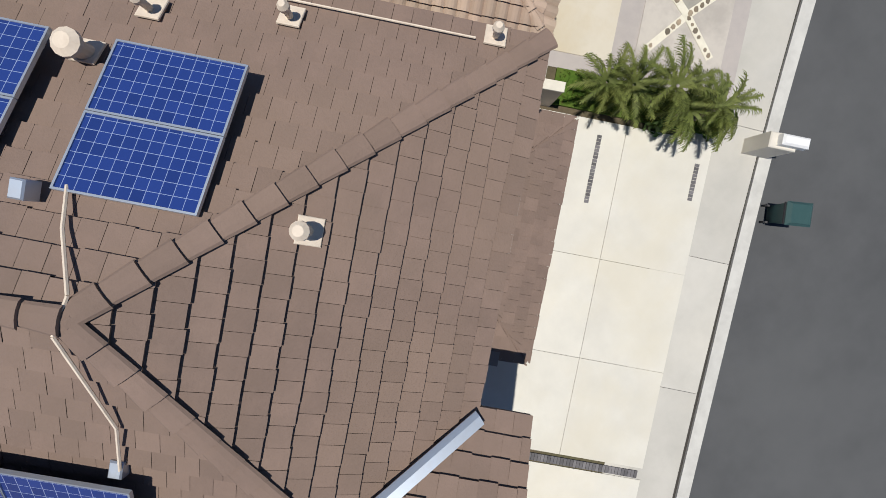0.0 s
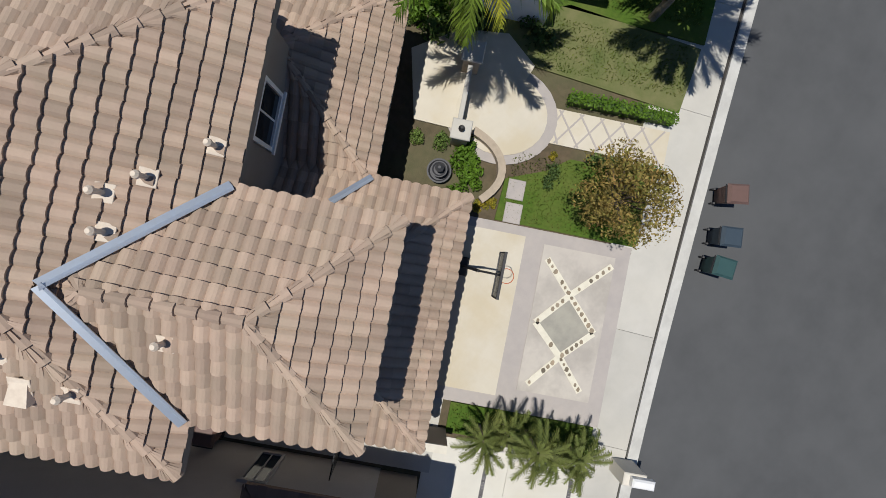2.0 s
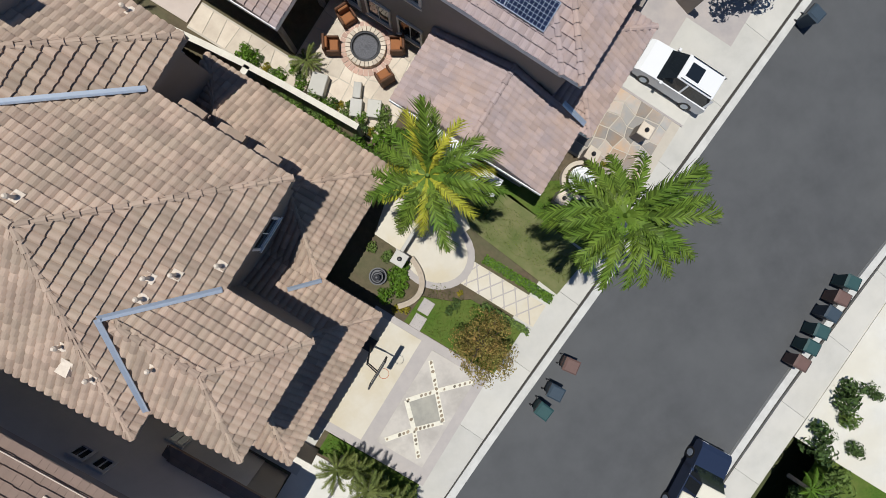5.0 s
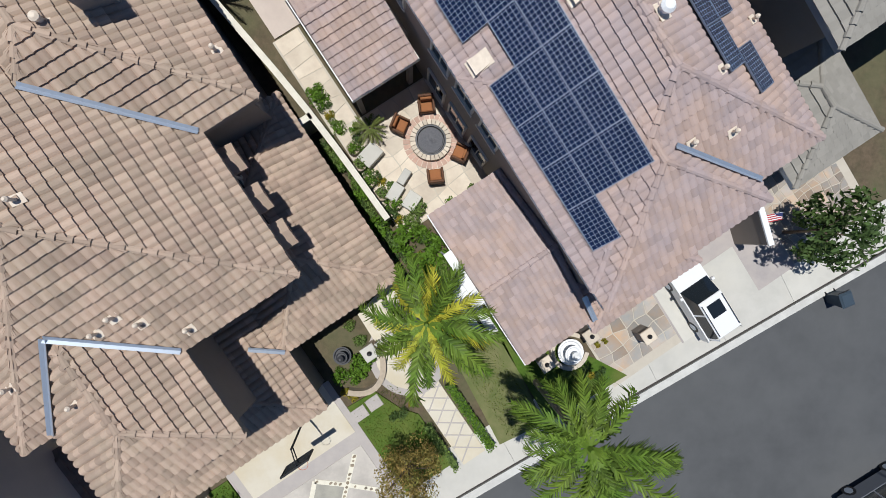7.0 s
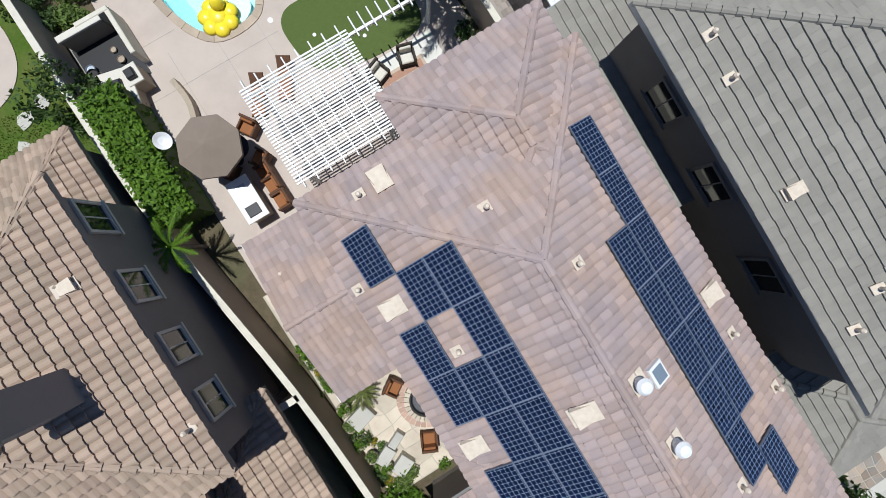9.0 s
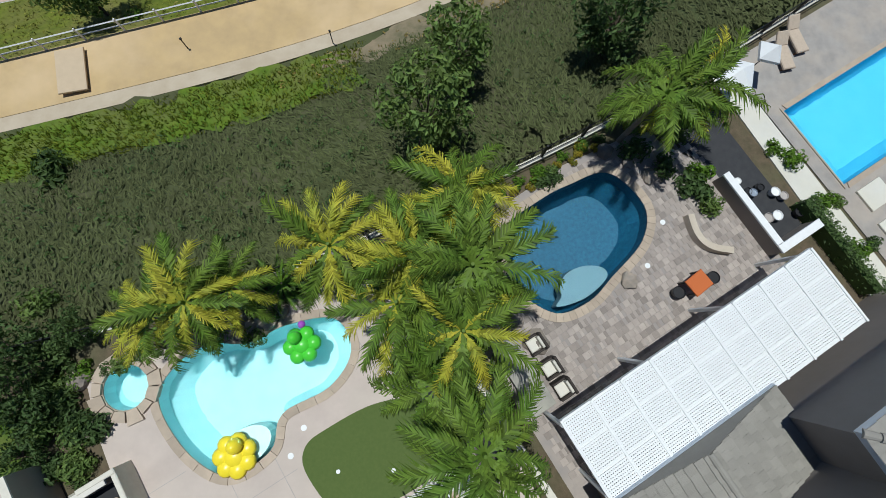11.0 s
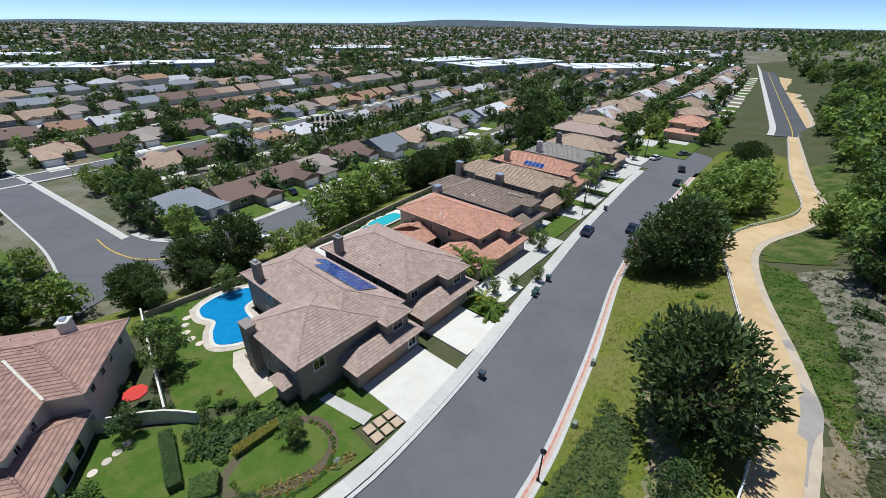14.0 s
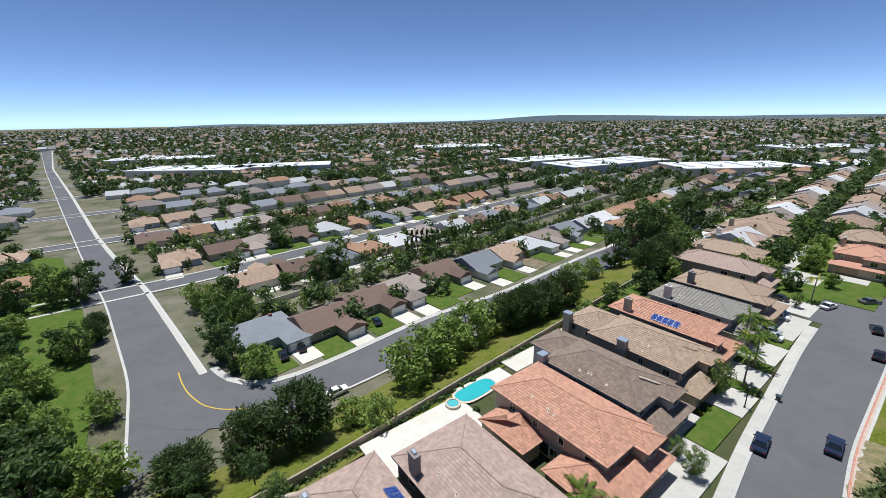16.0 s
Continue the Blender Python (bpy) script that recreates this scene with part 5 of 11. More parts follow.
slab("patio", [(6.35 + 1.9 * math.cos(a * math.tau / 28), -18.7 + 2.15 * math.sin(a * math.tau / 28)) for a in range(28)], 0.3, GREYBAND, "grey ring round the front patio", "patio")
slab("patio", circ, 0.33, TANCON, "round tan concrete front patio", "patio", thick=0.05)
slab("path", rect(5.65, 7.0, -25.2, -20.4), 0.285, TANCON, "tan front path scored in diamonds", "path")
sc = thing("path_scoring", NEAR @ pose(0, 0, 0.287), "grey diamond bands across the front path", "path bands")
for k in range(6):
    y = -25.0 + k * 0.8
    for s in (-1, 1):
        a, b = Vector((6.325 - s * 0.65, y, 0)), Vector((6.325 + s * 0.65, min(y + 0.95, -20.4), 0))
        d = (b - a).normalized()
        q = Vector((-d.y, d.x, 0)) * 0.035
        part("band", Shape().prism([tuple((a - q).xy), tuple((b - q).xy), tuple((b + q).xy), tuple((a + q).xy)], -0.01, 0.006 + 0.004 * (s > 0)), GREYBAND, sc)
for u, v in ((3.65, -19.78), (2.76, -19.83)):
    solo("stepping_stone", Shape().bbox(-0.38, 0.38, -0.33, 0.33, 0, 0.06, 0.02), GREYBAND, "square grey concrete stepping stone in the lawn", "stepping stone", NEAR @ pose(u, v, 0.29), group="stepping stones")
STONE = mat("tan_garden_stone", (0.45, 0.37, 0.28), 0.85, second=(0.35, 0.29, 0.22), scale=4, mix=0.8, bump=0.4)
arc = [(5.33, -17.7), (5.1, -18.3), (4.73, -18.76), (4.3, -19.0), (3.83, -19.0), (3.4, -18.75), (3.06, -18.4)]
pa_ = resample(arc, 0.25)
solo("garden_wall", ribbon(pa_, shifted(pa_, 0.28), 0.65, thick=0.5), STONE, "low curved stone garden wall", "garden wall", NEAR)
ob = thing("garden_pillar", NEAR @ pose(5.15, -17.3, 0.2), "square stone pillar with a small black lamp", "pillar")
part("shaft", Shape().bbox(-0.3, 0.3, -0.3, 0.3, 0, 1.1, 0.02), STONE, ob)
part("cap", Shape().bbox(-0.36, 0.36, -0.36, 0.36, 1.104, 1.2, 0.03), CONCRETE, ob)
part("lamp", Shape().lathe([(0.1, 1.204), (0.12, 1.3), (0.05, 1.42)], n=10), BLACK, ob)


ob = thing("garden_pillar", NEAR @ pose(7.9, -17.2, 0.3), "square stone pillar with a flat cap", "pillar")
part("shaft", Shape().bbox(-0.3, 0.3, -0.3, 0.3, 0, 1.1, 0.02), STONE, ob)
part("cap", Shape().bbox(-0.38, 0.38, -0.38, 0.38, 1.104, 1.2, 0.03), CONCRETE, ob)
ob = thing("pillar_rail", NEAR @ pose(0, 0, 0.3), "pale baluster rail between two stone pillars", "railing")
part("rail", Shape().bbox(5.5, 7.55, -17.28, -17.1, 0.75, 0.85, 0.02), CONCRETE, ob)
for k in range(9):
    part("baluster", Shape().lathe([(0.05, 0), (0.08, 0.25), (0.05, 0.55), (0.06, 0.75)], (5.65 + k * 0.225, -17.19, 0), 8), CONCRETE, ob)


def tiered_fountain(u, v, z, m_, label, s=1.0):
    ob = thing("fountain", NEAR @ pose(u, v, z) @ Matrix.Scale(s, 4), label, "fountain")
    part("lower_bowl", Shape().lathe([(0.3, 0), (0.42, 0.1), (0.46, 0.3), (0.4, 0.3), (0.34, 0.22)], n=20), m_, ob)
    part("middle_bowl", Shape().lathe([(0.1, 0.2), (0.1, 0.45), (0.3, 0.58), (0.26, 0.58), (0.2, 0.53)], n=18), m_, ob)
    part("finial", Shape().lathe([(0.07, 0.52), (0.07, 0.75), (0.16, 0.84), (0.05, 0.95)], n=14), m_, ob)
    return ob


tiered_fountain(3.74, -16.8, 0.25, mat("dark_fountain_stone", (0.05, 0.05, 0.055), 0.5), "small dark tiered garden fountain")
for k, (u, v, kind, s) in enumerate(((3.0, -17.6, "bright", 1.0), (4.6, -17.8, "bright", 1.2), (4.2, -17.7, "bright", 1.2), (3.8, -18.1, "bright", 1.1), (4.9, -16.6, "green", 0.8), (2.9, -18.9, "yellow", 0.9), (2.75, -18.5, "yellow", 0.8), (4.4, -21.0, "dark", 0.8), (4.9, -15.8, "green", 0.7), (5.2, -20.9, "yellow", 0.6))):
    shrub(u, v, 0.22, kind, s, k)
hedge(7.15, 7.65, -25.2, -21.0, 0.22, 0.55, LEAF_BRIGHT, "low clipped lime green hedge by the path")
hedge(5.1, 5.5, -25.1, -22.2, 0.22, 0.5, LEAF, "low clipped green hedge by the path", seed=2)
plant("tree", T_RUST, NEAR @ pose(3.7, -22.9, 0.3), "small street tree with rust tinged leaves", "tree")
plant("tree", T_ROUND, NEAR @ pose(26.95, -24.6, 0.2) @ Matrix.Scale(1.25, 4), "small round dark street tree", "tree")
palm(8.7, -16.7, 0.2, 6.1, 1, "tall feathery palm with golden lower fronds", old=FROND_GOLD, n=22)
palm(11.2, -23.7, 0.2, 6.9, 2, "tall feathery green palm beside the street", n=24)
for k, (u, v, t) in enumerate(((-5.3, -20.1, 1.5), (-5.2, -21.9, 1.9), (-5.35, -23.5, 1.5), (-5.1, -21.0, 1.2), (-5.5, -22.7, 1.3))):
    palm(u, v, 0.25, t, 10 + k, "small pygmy palm in the lawn strip", FROND_SMALL, 17, 0.07, name="pygmy_palm", scale=1.15)
shrub(-5.2, -23.9, 0.25, "green", 1.5, 3)
shrub(-5.3, -22.3, 0.25, "dark", 1.3, 4)



def blades(name, label, areas, per, size, material, seed):
    """Short grass blades over lawns, past counting."""
    rng = random.Random(seed)
    sh = Shape()
    for x0, x1, y0, y1, z in areas:
        for _ in range(int((x1 - x0) * (y1 - y0) * per)):
            x, y, a, h = rng.uniform(x0, x1), rng.uniform(y0, y1), rng.random() * math.tau, size * rng.uniform(0.6, 1.4)
            c, d = math.cos(a) * size * 0.35, math.sin(a) * size * 0.35
            sh.add([(x - c, y - d, z), (x + c, y + d, z), (x + rng.uniform(-0.7, 0.7) * h, y + rng.uniform(-0.7, 0.7) * h, z + h)], [(0, 1, 2)])
    return tagged(solo(name, sh, material, label, "grass", NEAR), kind="stuff")


BLADE = mat("lawn_blade", (0.11, 0.165, 0.03), 0.8, island=0.5, second=(0.17, 0.17, 0.05), scale=1.5, mix=0.9, spec=0.1, thin=0.3)
blades("lawn_grass", "short green grass of the front and back lawns", ((2.5, 5.1, -24.6, -19.4, 0.3), (-5.7, -4.65, -24.3, -19.0, 0.3), (8.4, 10.4, -25.4, -19.6, 0.28), (11.2, 13.6, -25.6, -21.8, 0.28), (0.5, 7.4, 5.0, 11.0, 0.24)), 170, 0.075, BLADE, 8)
# basketball hoop
ob = thing("basketball_hoop", NEAR @ pose(0.45, -18.35, 0.25), "portable black basketball hoop standing on the driveway", "basketball hoop")
part("base", Shape().bbox(-0.35, 0.35, -0.2, 0.55, 0, 0.18, 0.05), BLACK, ob)
part("pole", Shape().tube((0, 0, 0.1), (0, -0.25, 3.0), 0.05, n=8), BLACK, ob)
part("arm", Shape().tube((0, -0.2, 2.75), (0, -0.8, 3.1), 0.03, n=6).tube((0, -0.25, 3.0), (0, -0.8, 3.4), 0.03, n=6), BLACK, ob)
bb = part("backboard", Shape().box(-0.66, 0.66, -0.86, -0.82, 2.85, 3.65), mat("clear_backboard", (0.05, 0.055, 0.06), 0.15), ob)
part("backboard_border", Shape().box(-0.7, 0.7, -0.88, -0.8, 2.8, 2.85).box(-0.7, 0.7, -0.88, -0.8, 3.65, 3.7).box(-0.7, -0.66, -0.88, -0.8, 2.85, 3.65).box(0.66, 0.7, -0.88, -0.8, 2.85, 3.65), BLACK, bb)
ring = Shape()
for k in range(16):
    a, b = k * math.tau / 16, (k + 1) * math.tau / 16
    ring.tube((0.23 * math.cos(a), -1.12 + 0.23 * math.sin(a), 2.95), (0.23 * math.cos(b), -1.12 + 0.23 * math.sin(b), 2.95), 0.012, n=5)
part("ring", ring, mat("orange_rim", (0.5, 0.12, 0.04), 0.5), ob)


def wheelie_bin(u, v, z, colour, turn, label, m_frame=NEAR):
    ob = thing("wheelie_bin", m_frame @ pose(u, v, z, 0, 0, turn), label, "wheelie bin", "wheelie bins")
    c, t = 0.26, 0.34
    vs = [(-c, -c, 0.08), (c, -c, 0.08), (c, c, 0.08), (-c, c, 0.08), (-t, -t - 0.04, 0.98), (t, -t - 0.04, 0.98), (t, t, 0.98), (-t, t, 0.98)]
    part("body", Shape().add(vs, [(3, 2, 1, 0), (4, 5, 6, 7), (0, 1, 5, 4), (1, 2, 6, 5), (2, 3, 7, 6), (3, 0, 4, 7)]), colour, ob)
    part("lid", Shape().add([(-t - 0.03, -t - 0.09, 0.985), (t + 0.03, -t - 0.09, 0.985), (t + 0.03, t + 0.05, 0.985), (-t - 0.03, t + 0.05, 0.985), (-t + 0.05, -t, 1.06), (t - 0.05, -t, 1.06), (t - 0.05, t - 0.05, 1.08), (-t + 0.05, t - 0.05, 1.08)], [(0, 1, 5, 4), (1, 2, 6, 5), (2, 3, 7, 6), (3, 0, 4, 7), (4, 5, 6, 7), (3, 2, 1, 0)]), colour, ob)
    part("handle", Shape().tube((-t, t + 0.08, 0.95), (t, t + 0.08, 0.95), 0.025, n=6), BLACK, ob)
    for s in (-1, 1):
        part("wheel", Shape().tube((s * 0.24, c + 0.06, 0.12), (s * 0.3, c + 0.06, 0.12), 0.12, n=12), BLACK, ob)
    return ob


BIN_GREEN = mat("dark_green_plastic", (0.03, 0.075, 0.075), 0.5, second=(0.04, 0.09, 0.085), scale=5)
BIN_BLUE = mat("slate_blue_plastic", (0.04, 0.06, 0.08), 0.5, second=(0.05, 0.07, 0.09), scale=5)
BIN_BROWN = mat("brown_plastic", (0.14, 0.085, 0.07), 0.5, second=(0.17, 0.1, 0.085), scale=5)
for u, v, m_, t, w in ((5.0, -27.75, BIN_BROWN, 8, "brown"), (3.4, -27.8, BIN_BLUE, 4, "slate blue"), (2.25, -27.75, BIN_GREEN, -6, "dark green"), (-7.8, -26.95, BIN_GREEN, 5, "dark green"), (27.5, -29.2, BIN_BLUE, -12, "slate blue")):
    wheelie_bin(u, v, 0.005, m_, t, f"{w} plastic wheelie bin standing at the kerb")
for k, (u, m_, w) in enumerate(((11.5, BIN_BROWN, "brown"), (12.5, BIN_GREEN, "dark green"), (13.5, BIN_GREEN, "dark green"), (14.6, BIN_BLUE, "slate blue"), (15.6, BIN_BROWN, "brown"), (16.6, BIN_GREEN, "dark green"))):
    wheelie_bin(u, -38.45 - 0.02 * k, 0.005, m_, 180 + 4 * (k % 3), f"{w} plastic wheelie bin in a row across the street")

ob = thing("mailbox_pillar", NEAR @ pose(-5.85, -25.75, 0.16), "cream stucco letterbox pillar at the kerb", "mailbox")
part("shaft", Shape().bbox(-0.24, 0.24, -0.42, 0.42, 0, 1.15, 0.03), STUCCO_CREAM, ob)
part("box", Shape().bbox(-0.16, 0.16, -0.62, 0.2, 1.154, 1.4, 0.06), WHITE, ob)


def garden_wall_run(pts, h, thick, z, label, body=STUCCO_TAN):
    ob = thing("garden_wall", NEAR @ pose(0, 0, z), label, "garden wall", "garden walls")
    p = resample(pts, 2.0)
    part("wall_body", ribbon(shifted(p, -thick / 2), shifted(p, thick / 2), h, thick=h + 0.1), body, ob)
    part("coping", ribbon(shifted(p, -thick / 2 - 0.04), shifted(p, thick / 2 + 0.04), h + 0.065, thick=0.06), WALLCAP, ob)
    return ob


garden_wall_run([(-5.85, 8), (-5.85, -4), (-5.8, -15.0)], 1.75, 0.2, 0.2, "long cream capped wall between two houses")
garden_wall_run([(-5.8, -16.1), (-5.75, -18.9)], 1.5, 0.2, 0.2, "cream capped wall end beside the gate")
garden_wall_run([(7.9, 14), (7.95, 3.3), (8.9, -3.5), (9.3, -6.4), (9.5, -12.4)], 1.9, 0.22, 0.2, "cream garden wall along the side yard")
garden_wall_run([(8.15, -6.6), (9.2, -6.6)], 1.9, 0.22, 0.2, "short cream cross wall of the side yard")
garden_wall_run([(24.9, 12.8), (24.95, 4.2), (25.5, -6.7), (25.6, -12)], 1.9, 0.22, 0.2, "cream garden wall between the back yards")
slab("path", [(43.4, 13.4), (44.6, 13.4), (44.3, -1.0), (42.7, -1.0)], 0.27, DRIVE, "pale concrete path beside the neighbouring pool", "path")
gate = thing("iron_gate", NEAR @ pose(-6.7, -15.2, 0.25), "black iron side gate with upright bars", "gate")
part("gate_bar", Shape().box(-0.75, 0.75, -0.02, 0.02, 0.1, 0.16).box(-0.75, 0.75, -0.02, 0.02, 1.4, 1.46), DARKMETAL, gate)
for k in range(11):
    part("upright", Shape().tube((-0.7 + 0.14 * k, 0, 0.05), (-0.7 + 0.14 * k, 0, 1.55), 0.012, n=6), DARKMETAL, gate)
slab("side_path", rect(-7.4, -5.95, -18.6, -2), 0.24, CONCRETE, "grey concrete side path between the walls", "path")
slab("side_path", rect(-5.7, -4.6, -18.6, -2), 0.24, CONCRETE, "grey concrete side path beside the house", "path")
for k, v in enumerate((-6.7, -5.8, -5.0, -10.65)):
    wheelie_bin(-6.95, v, 0.245, (BIN_BLUE, BIN_GREEN, BIN_BLUE, BIN_BROWN)[k], 90, ("slate blue", "dark green", "slate blue", "brown")[k] + " plastic wheelie bin stored in the side yard")

# patio of house C with fire pit and four chairs
FLAG = mat("cream_flagstone", (0.62, 0.54, 0.43), 0.8, second=(0.5, 0.42, 0.33), scale=1.2, mix=0.9, obj=0.14, bump=0.2)


def flagstones(x0, x1, y0, y1, z, step, m_, label, seed, name="flagstone_paving", gap=0.03):
    """Irregular paving stones with recessed joints."""
    rng = random.Random(seed)
    base = tagged(new(name), label, "paving", kind="structure")
    base.matrix_world = NEAR @ pose(0, 0, z)
    nx, ny = max(1, int((x1 - x0) / step)), max(1, int((y1 - y0) / step))
    gx = [[(x0 + (x1 - x0) * i / nx + (rng.uniform(-0.28, 0.28) * step if 0 < i < nx else 0), y0 + (y1 - y0) * j / ny + (rng.uniform(-0.28, 0.28) * step if 0 < j < ny else 0)) for j in range(ny + 1)] for i in range(nx + 1)]
    for i in range(nx):
        for j in range(ny):
            c = [gx[i][j], gx[i + 1][j], gx[i + 1][j + 1], gx[i][j + 1]]
            mx, my = sum(p[0] for p in c) / 4, sum(p[1] for p in c) / 4
            f = 1 - gap / step * 1.6
            part("flagstone", Shape().prism([(mx + (p[0] - mx) * f, my + (p[1] - my) * f) for p in c], -0.05, rng.uniform(0.0, 0.012)), m_, base)
    return base


JOINT = mat("pale_mortar", (0.5, 0.45, 0.37), 0.9, second=(0.42, 0.37, 0.3), scale=2)
slab("patio_bed", rect(9.6, 14.9, -13.4, -7.3), 0.27, JOINT, "mortar bed of the stone patio", "patio")
flagstones(9.65, 14.85, -13.35, -7.35, 0.285, 0.75, FLAG, "cream flagstone patio with irregular joints", 7)
slab("side_path", rect(9.5, 11.0, -7.3, -2), 0.27, JOINT, "pale stone side path", "path")
flagstones(9.55, 10.95, -7.25, -2.0, 0.285, 0.7, FLAG, "cream flagstone side path", 8)
PINKBRICK = mat("pink_brick_paver", (0.47, 0.3, 0.23), 0.85, second=(0.5, 0.36, 0.29), scale=3, mix=0.8, obj=0.15)
fp = thing("fire_pit", NEAR @ pose(13.44, -10.17, 0.3), "round sunken fire pit ringed with pink brick pavers", "fire pit")
for r0, r1, n, m_ in ((1.05, 1.4, 30, PINKBRICK), (0.78, 1.03, 26, FLAG)):
    for k in range(n):
        a, b = k * math.tau / n + 0.015, (k + 1) * math.tau / n - 0.015
        part("brick", Shape().prism([(r0 * math.cos(a), r0 * math.sin(a)), (r1 * math.cos(a), r1 * math.sin(a)), (r1 * math.cos(b), r1 * math.sin(b)), (r0 * math.cos(b), r0 * math.sin(b))], -0.02, 0.02 if r0 > 1 else 0.3), m_, fp)
part("basin", Shape().lathe([(0.78, 0.0), (0.78, 0.24), (0.7, 0.24), (0.66, 0.16)], n=24), DARKMETAL, fp)
part("burner", Shape().lathe([(0.62, 0.16), (0.6, 0.2), (0.3, 0.21), (0.1, 0.26), (0.04, 0.3)], n=20), mat("grey_lava_rock", (0.09, 0.09, 0.1), 0.9, second=(0.16, 0.16, 0.17), scale=14, mix=0.9, bump=1.0, bump_scale=30), fp)
WICKER = mat("brown_wicker", (0.13, 0.06, 0.03), 0.7, second=(0.09, 0.04, 0.02), scale=20, mix=0.9, bump=0.5, bump_scale=60)
CUSHION = mat("rust_cushion", (0.3, 0.12, 0.045), 0.9, second=(0.25, 0.1, 0.04), scale=6)


def lounge_chair(u, v, z, turn, label="brown wicker armchair with a rust cushion", group="fire pit chairs", wick=None, cush=None):
    wick, cush = wick or WICKER, cush or CUSHION
    ob = thing("armchair", NEAR @ pose(u, v, z, 0, 0, turn), label, "armchair", group)
    part("seat", Shape().bbox(-0.32, 0.32, -0.32, 0.32, 0.12, 0.34, 0.02), wick, ob)
    part("seat_cushion", Shape().bbox(-0.28, 0.28, -0.3, 0.26, 0.344, 0.46, 0.04), cush, ob)
    part("backrest", Shape().bbox(-0.38, 0.38, 0.3, 0.42, 0.1, 0.92, 0.04), wick, ob)
    part("back_cushion", Shape().bbox(-0.27, 0.27, 0.18, 0.296, 0.48, 0.86, 0.04), cush, ob)
    for s in (-1, 1):
        part("armrest", Shape().bbox(s * 0.36 - 0.05, s * 0.36 + 0.05, -0.34, 0.296, 0.1, 0.62, 0.03), wick, ob)
    for x in (-0.3, 0.3):
        for y in (-0.28, 0.36):
            part("leg", Shape().box(x - 0.03, x + 0.03, y - 0.03, y + 0.03, 0, 0.12), wick, ob)
    return ob


for u, v in ((14.16, -8.66), (12.54, -8.79), (14.3, -11.5), (12.65, -11.78)):
    lounge_chair(u, v, 0.3, math.degrees(math.atan2(v + 10.17, u - 13.44)) - 90)
for u, v, w, d in ((10.95, -12.2, 0.45, 0.7), (11.3, -11.0, 0.4, 0.4), (10.5, -11.4, 0.45, 0.6)):
    solo("stone_bench", Shape().bbox(-w, w, -d / 2, d / 2, 0, 0.45, 0.03), CONCRETE, "pale stone block bench on the patio", "bench", NEAR @ pose(u, v, 0.3, 0, 0, 25))
for k, (u, v) in enumerate(((9.97, -8.46), (9.79, -9.31), (9.7, -10.23), (9.89, -11.11), (10.23, -11.87))):
    ob = thing("potted_topiary", NEAR @ pose(u, v, 0.28), "round clipped shrub in a wide tan pot", "potted plant", "potted topiaries")
    part("pot", Shape().lathe([(0.2, 0), (0.34, 0.3), (0.32, 0.34), (0.27, 0.3)], n=16), STONE, ob)
    part("foliage", SHRUB[("bright", "green")[k % 2]][0], None, ob, m=pose(0, 0, 0.26) @ Matrix.Scale(0.75, 4))
solo("stone_table", Shape().bbox(-0.55, 0.55, -0.4, 0.4, 0, 0.5, 0.03), CONCRETE, "grey stone slab table on the patio", "table", NEAR @ pose(10.5, -9.2, 0.3, 0, 0, 15))
ob = thing("garden_pavilion", NEAR, "white stucco porch pier with a dark slot beside the wing", "porch")
part("pier", Shape().bbox(9.95, 10.95, -19.6, -17.1, 0.2, 2.5, 0.04), WHITE, ob)
part("upper_block", Shape().bbox(10.2, 11.05, -17.1, -16.4, 0.2, 3.0, 0.04), WHITE, ob)
part("slot", Shape().box(10.35, 10.5, -19.2, -17.6, 2.5, 2.515), BLACK, ob)
for k, (u, v, sc) in enumerate(((9.72, -13.43, 1.7), (11.13, -12.7, 1.3), (8.7, -12.5, 1.4), (8.9, -10.6, 1.1), (8.85, -8.6, 1.0), (9.4, -14.6, 1.5), (12.55, -13.3, 0.7), (13.9, -13.35, 0.6))):
    shrub(u, v, 0.25, ("bright", "green", "bright")[k % 3], sc, k, where="in the stone planter by the patio")
for k in range(26):
    r_ = random.Random(100 + k)
    v = -15.6 + k * 0.42
    shrub(10.0 + r_.uniform(-0.25, 0.6) if v < -7.5 else 9.9, v, 0.2, ("bright", "green", "yellow", "dark", "bright")[k % 5], r_.uniform(0.6, 1.1), k, where="beside the wall")
for k in range(18):
    r_ = random.Random(140 + k)
    shrub(8.95 + r_.uniform(-0.15, 0.2), -14.6 + k * 0.42, 0.2, ("green", "dark", "bright", "green")[k % 4], r_.uniform(0.6, 1.0), k, where="in the side bed")
for k, (u, v, s) in enumerate(((10.2, -15.3, 2.2), (10.6, -16.4, 1.8), (9.8, -17.2, 1.5), (11.0, -14.6, 1.4), (9.2, -15.6, 1.6), (9.6, -19.4, 1.2))):
    shrub(u, v, 0.2, ("bright", "green", "dark")[k % 3], s, k)
palm(11.2, -8.1, 0.3, 0.6, 31, "low sago palm at the patio edge", FROND_SMALL, 16, 0.12, name="sago_palm", scale=0.95)
ob = thing("shade_canopy", NEAR @ pose(11.2, -16.5, 1.05), "white flat canopy on four posts beside the house", "canopy")
part("canopy", Shape().bbox(-0.5, 0.5, -1.4, 1.4, 2.5, 2.6, 0.03), WHITE, ob)
for x in (-0.42, 0.42):
    for y in (-1.3, 1.3):
        part("post", Shape().box(x - 0.04, x + 0.04, y - 0.04, y + 0.04, -0.85 if x < 0 else 2.3, 2.5), WHITE, ob)

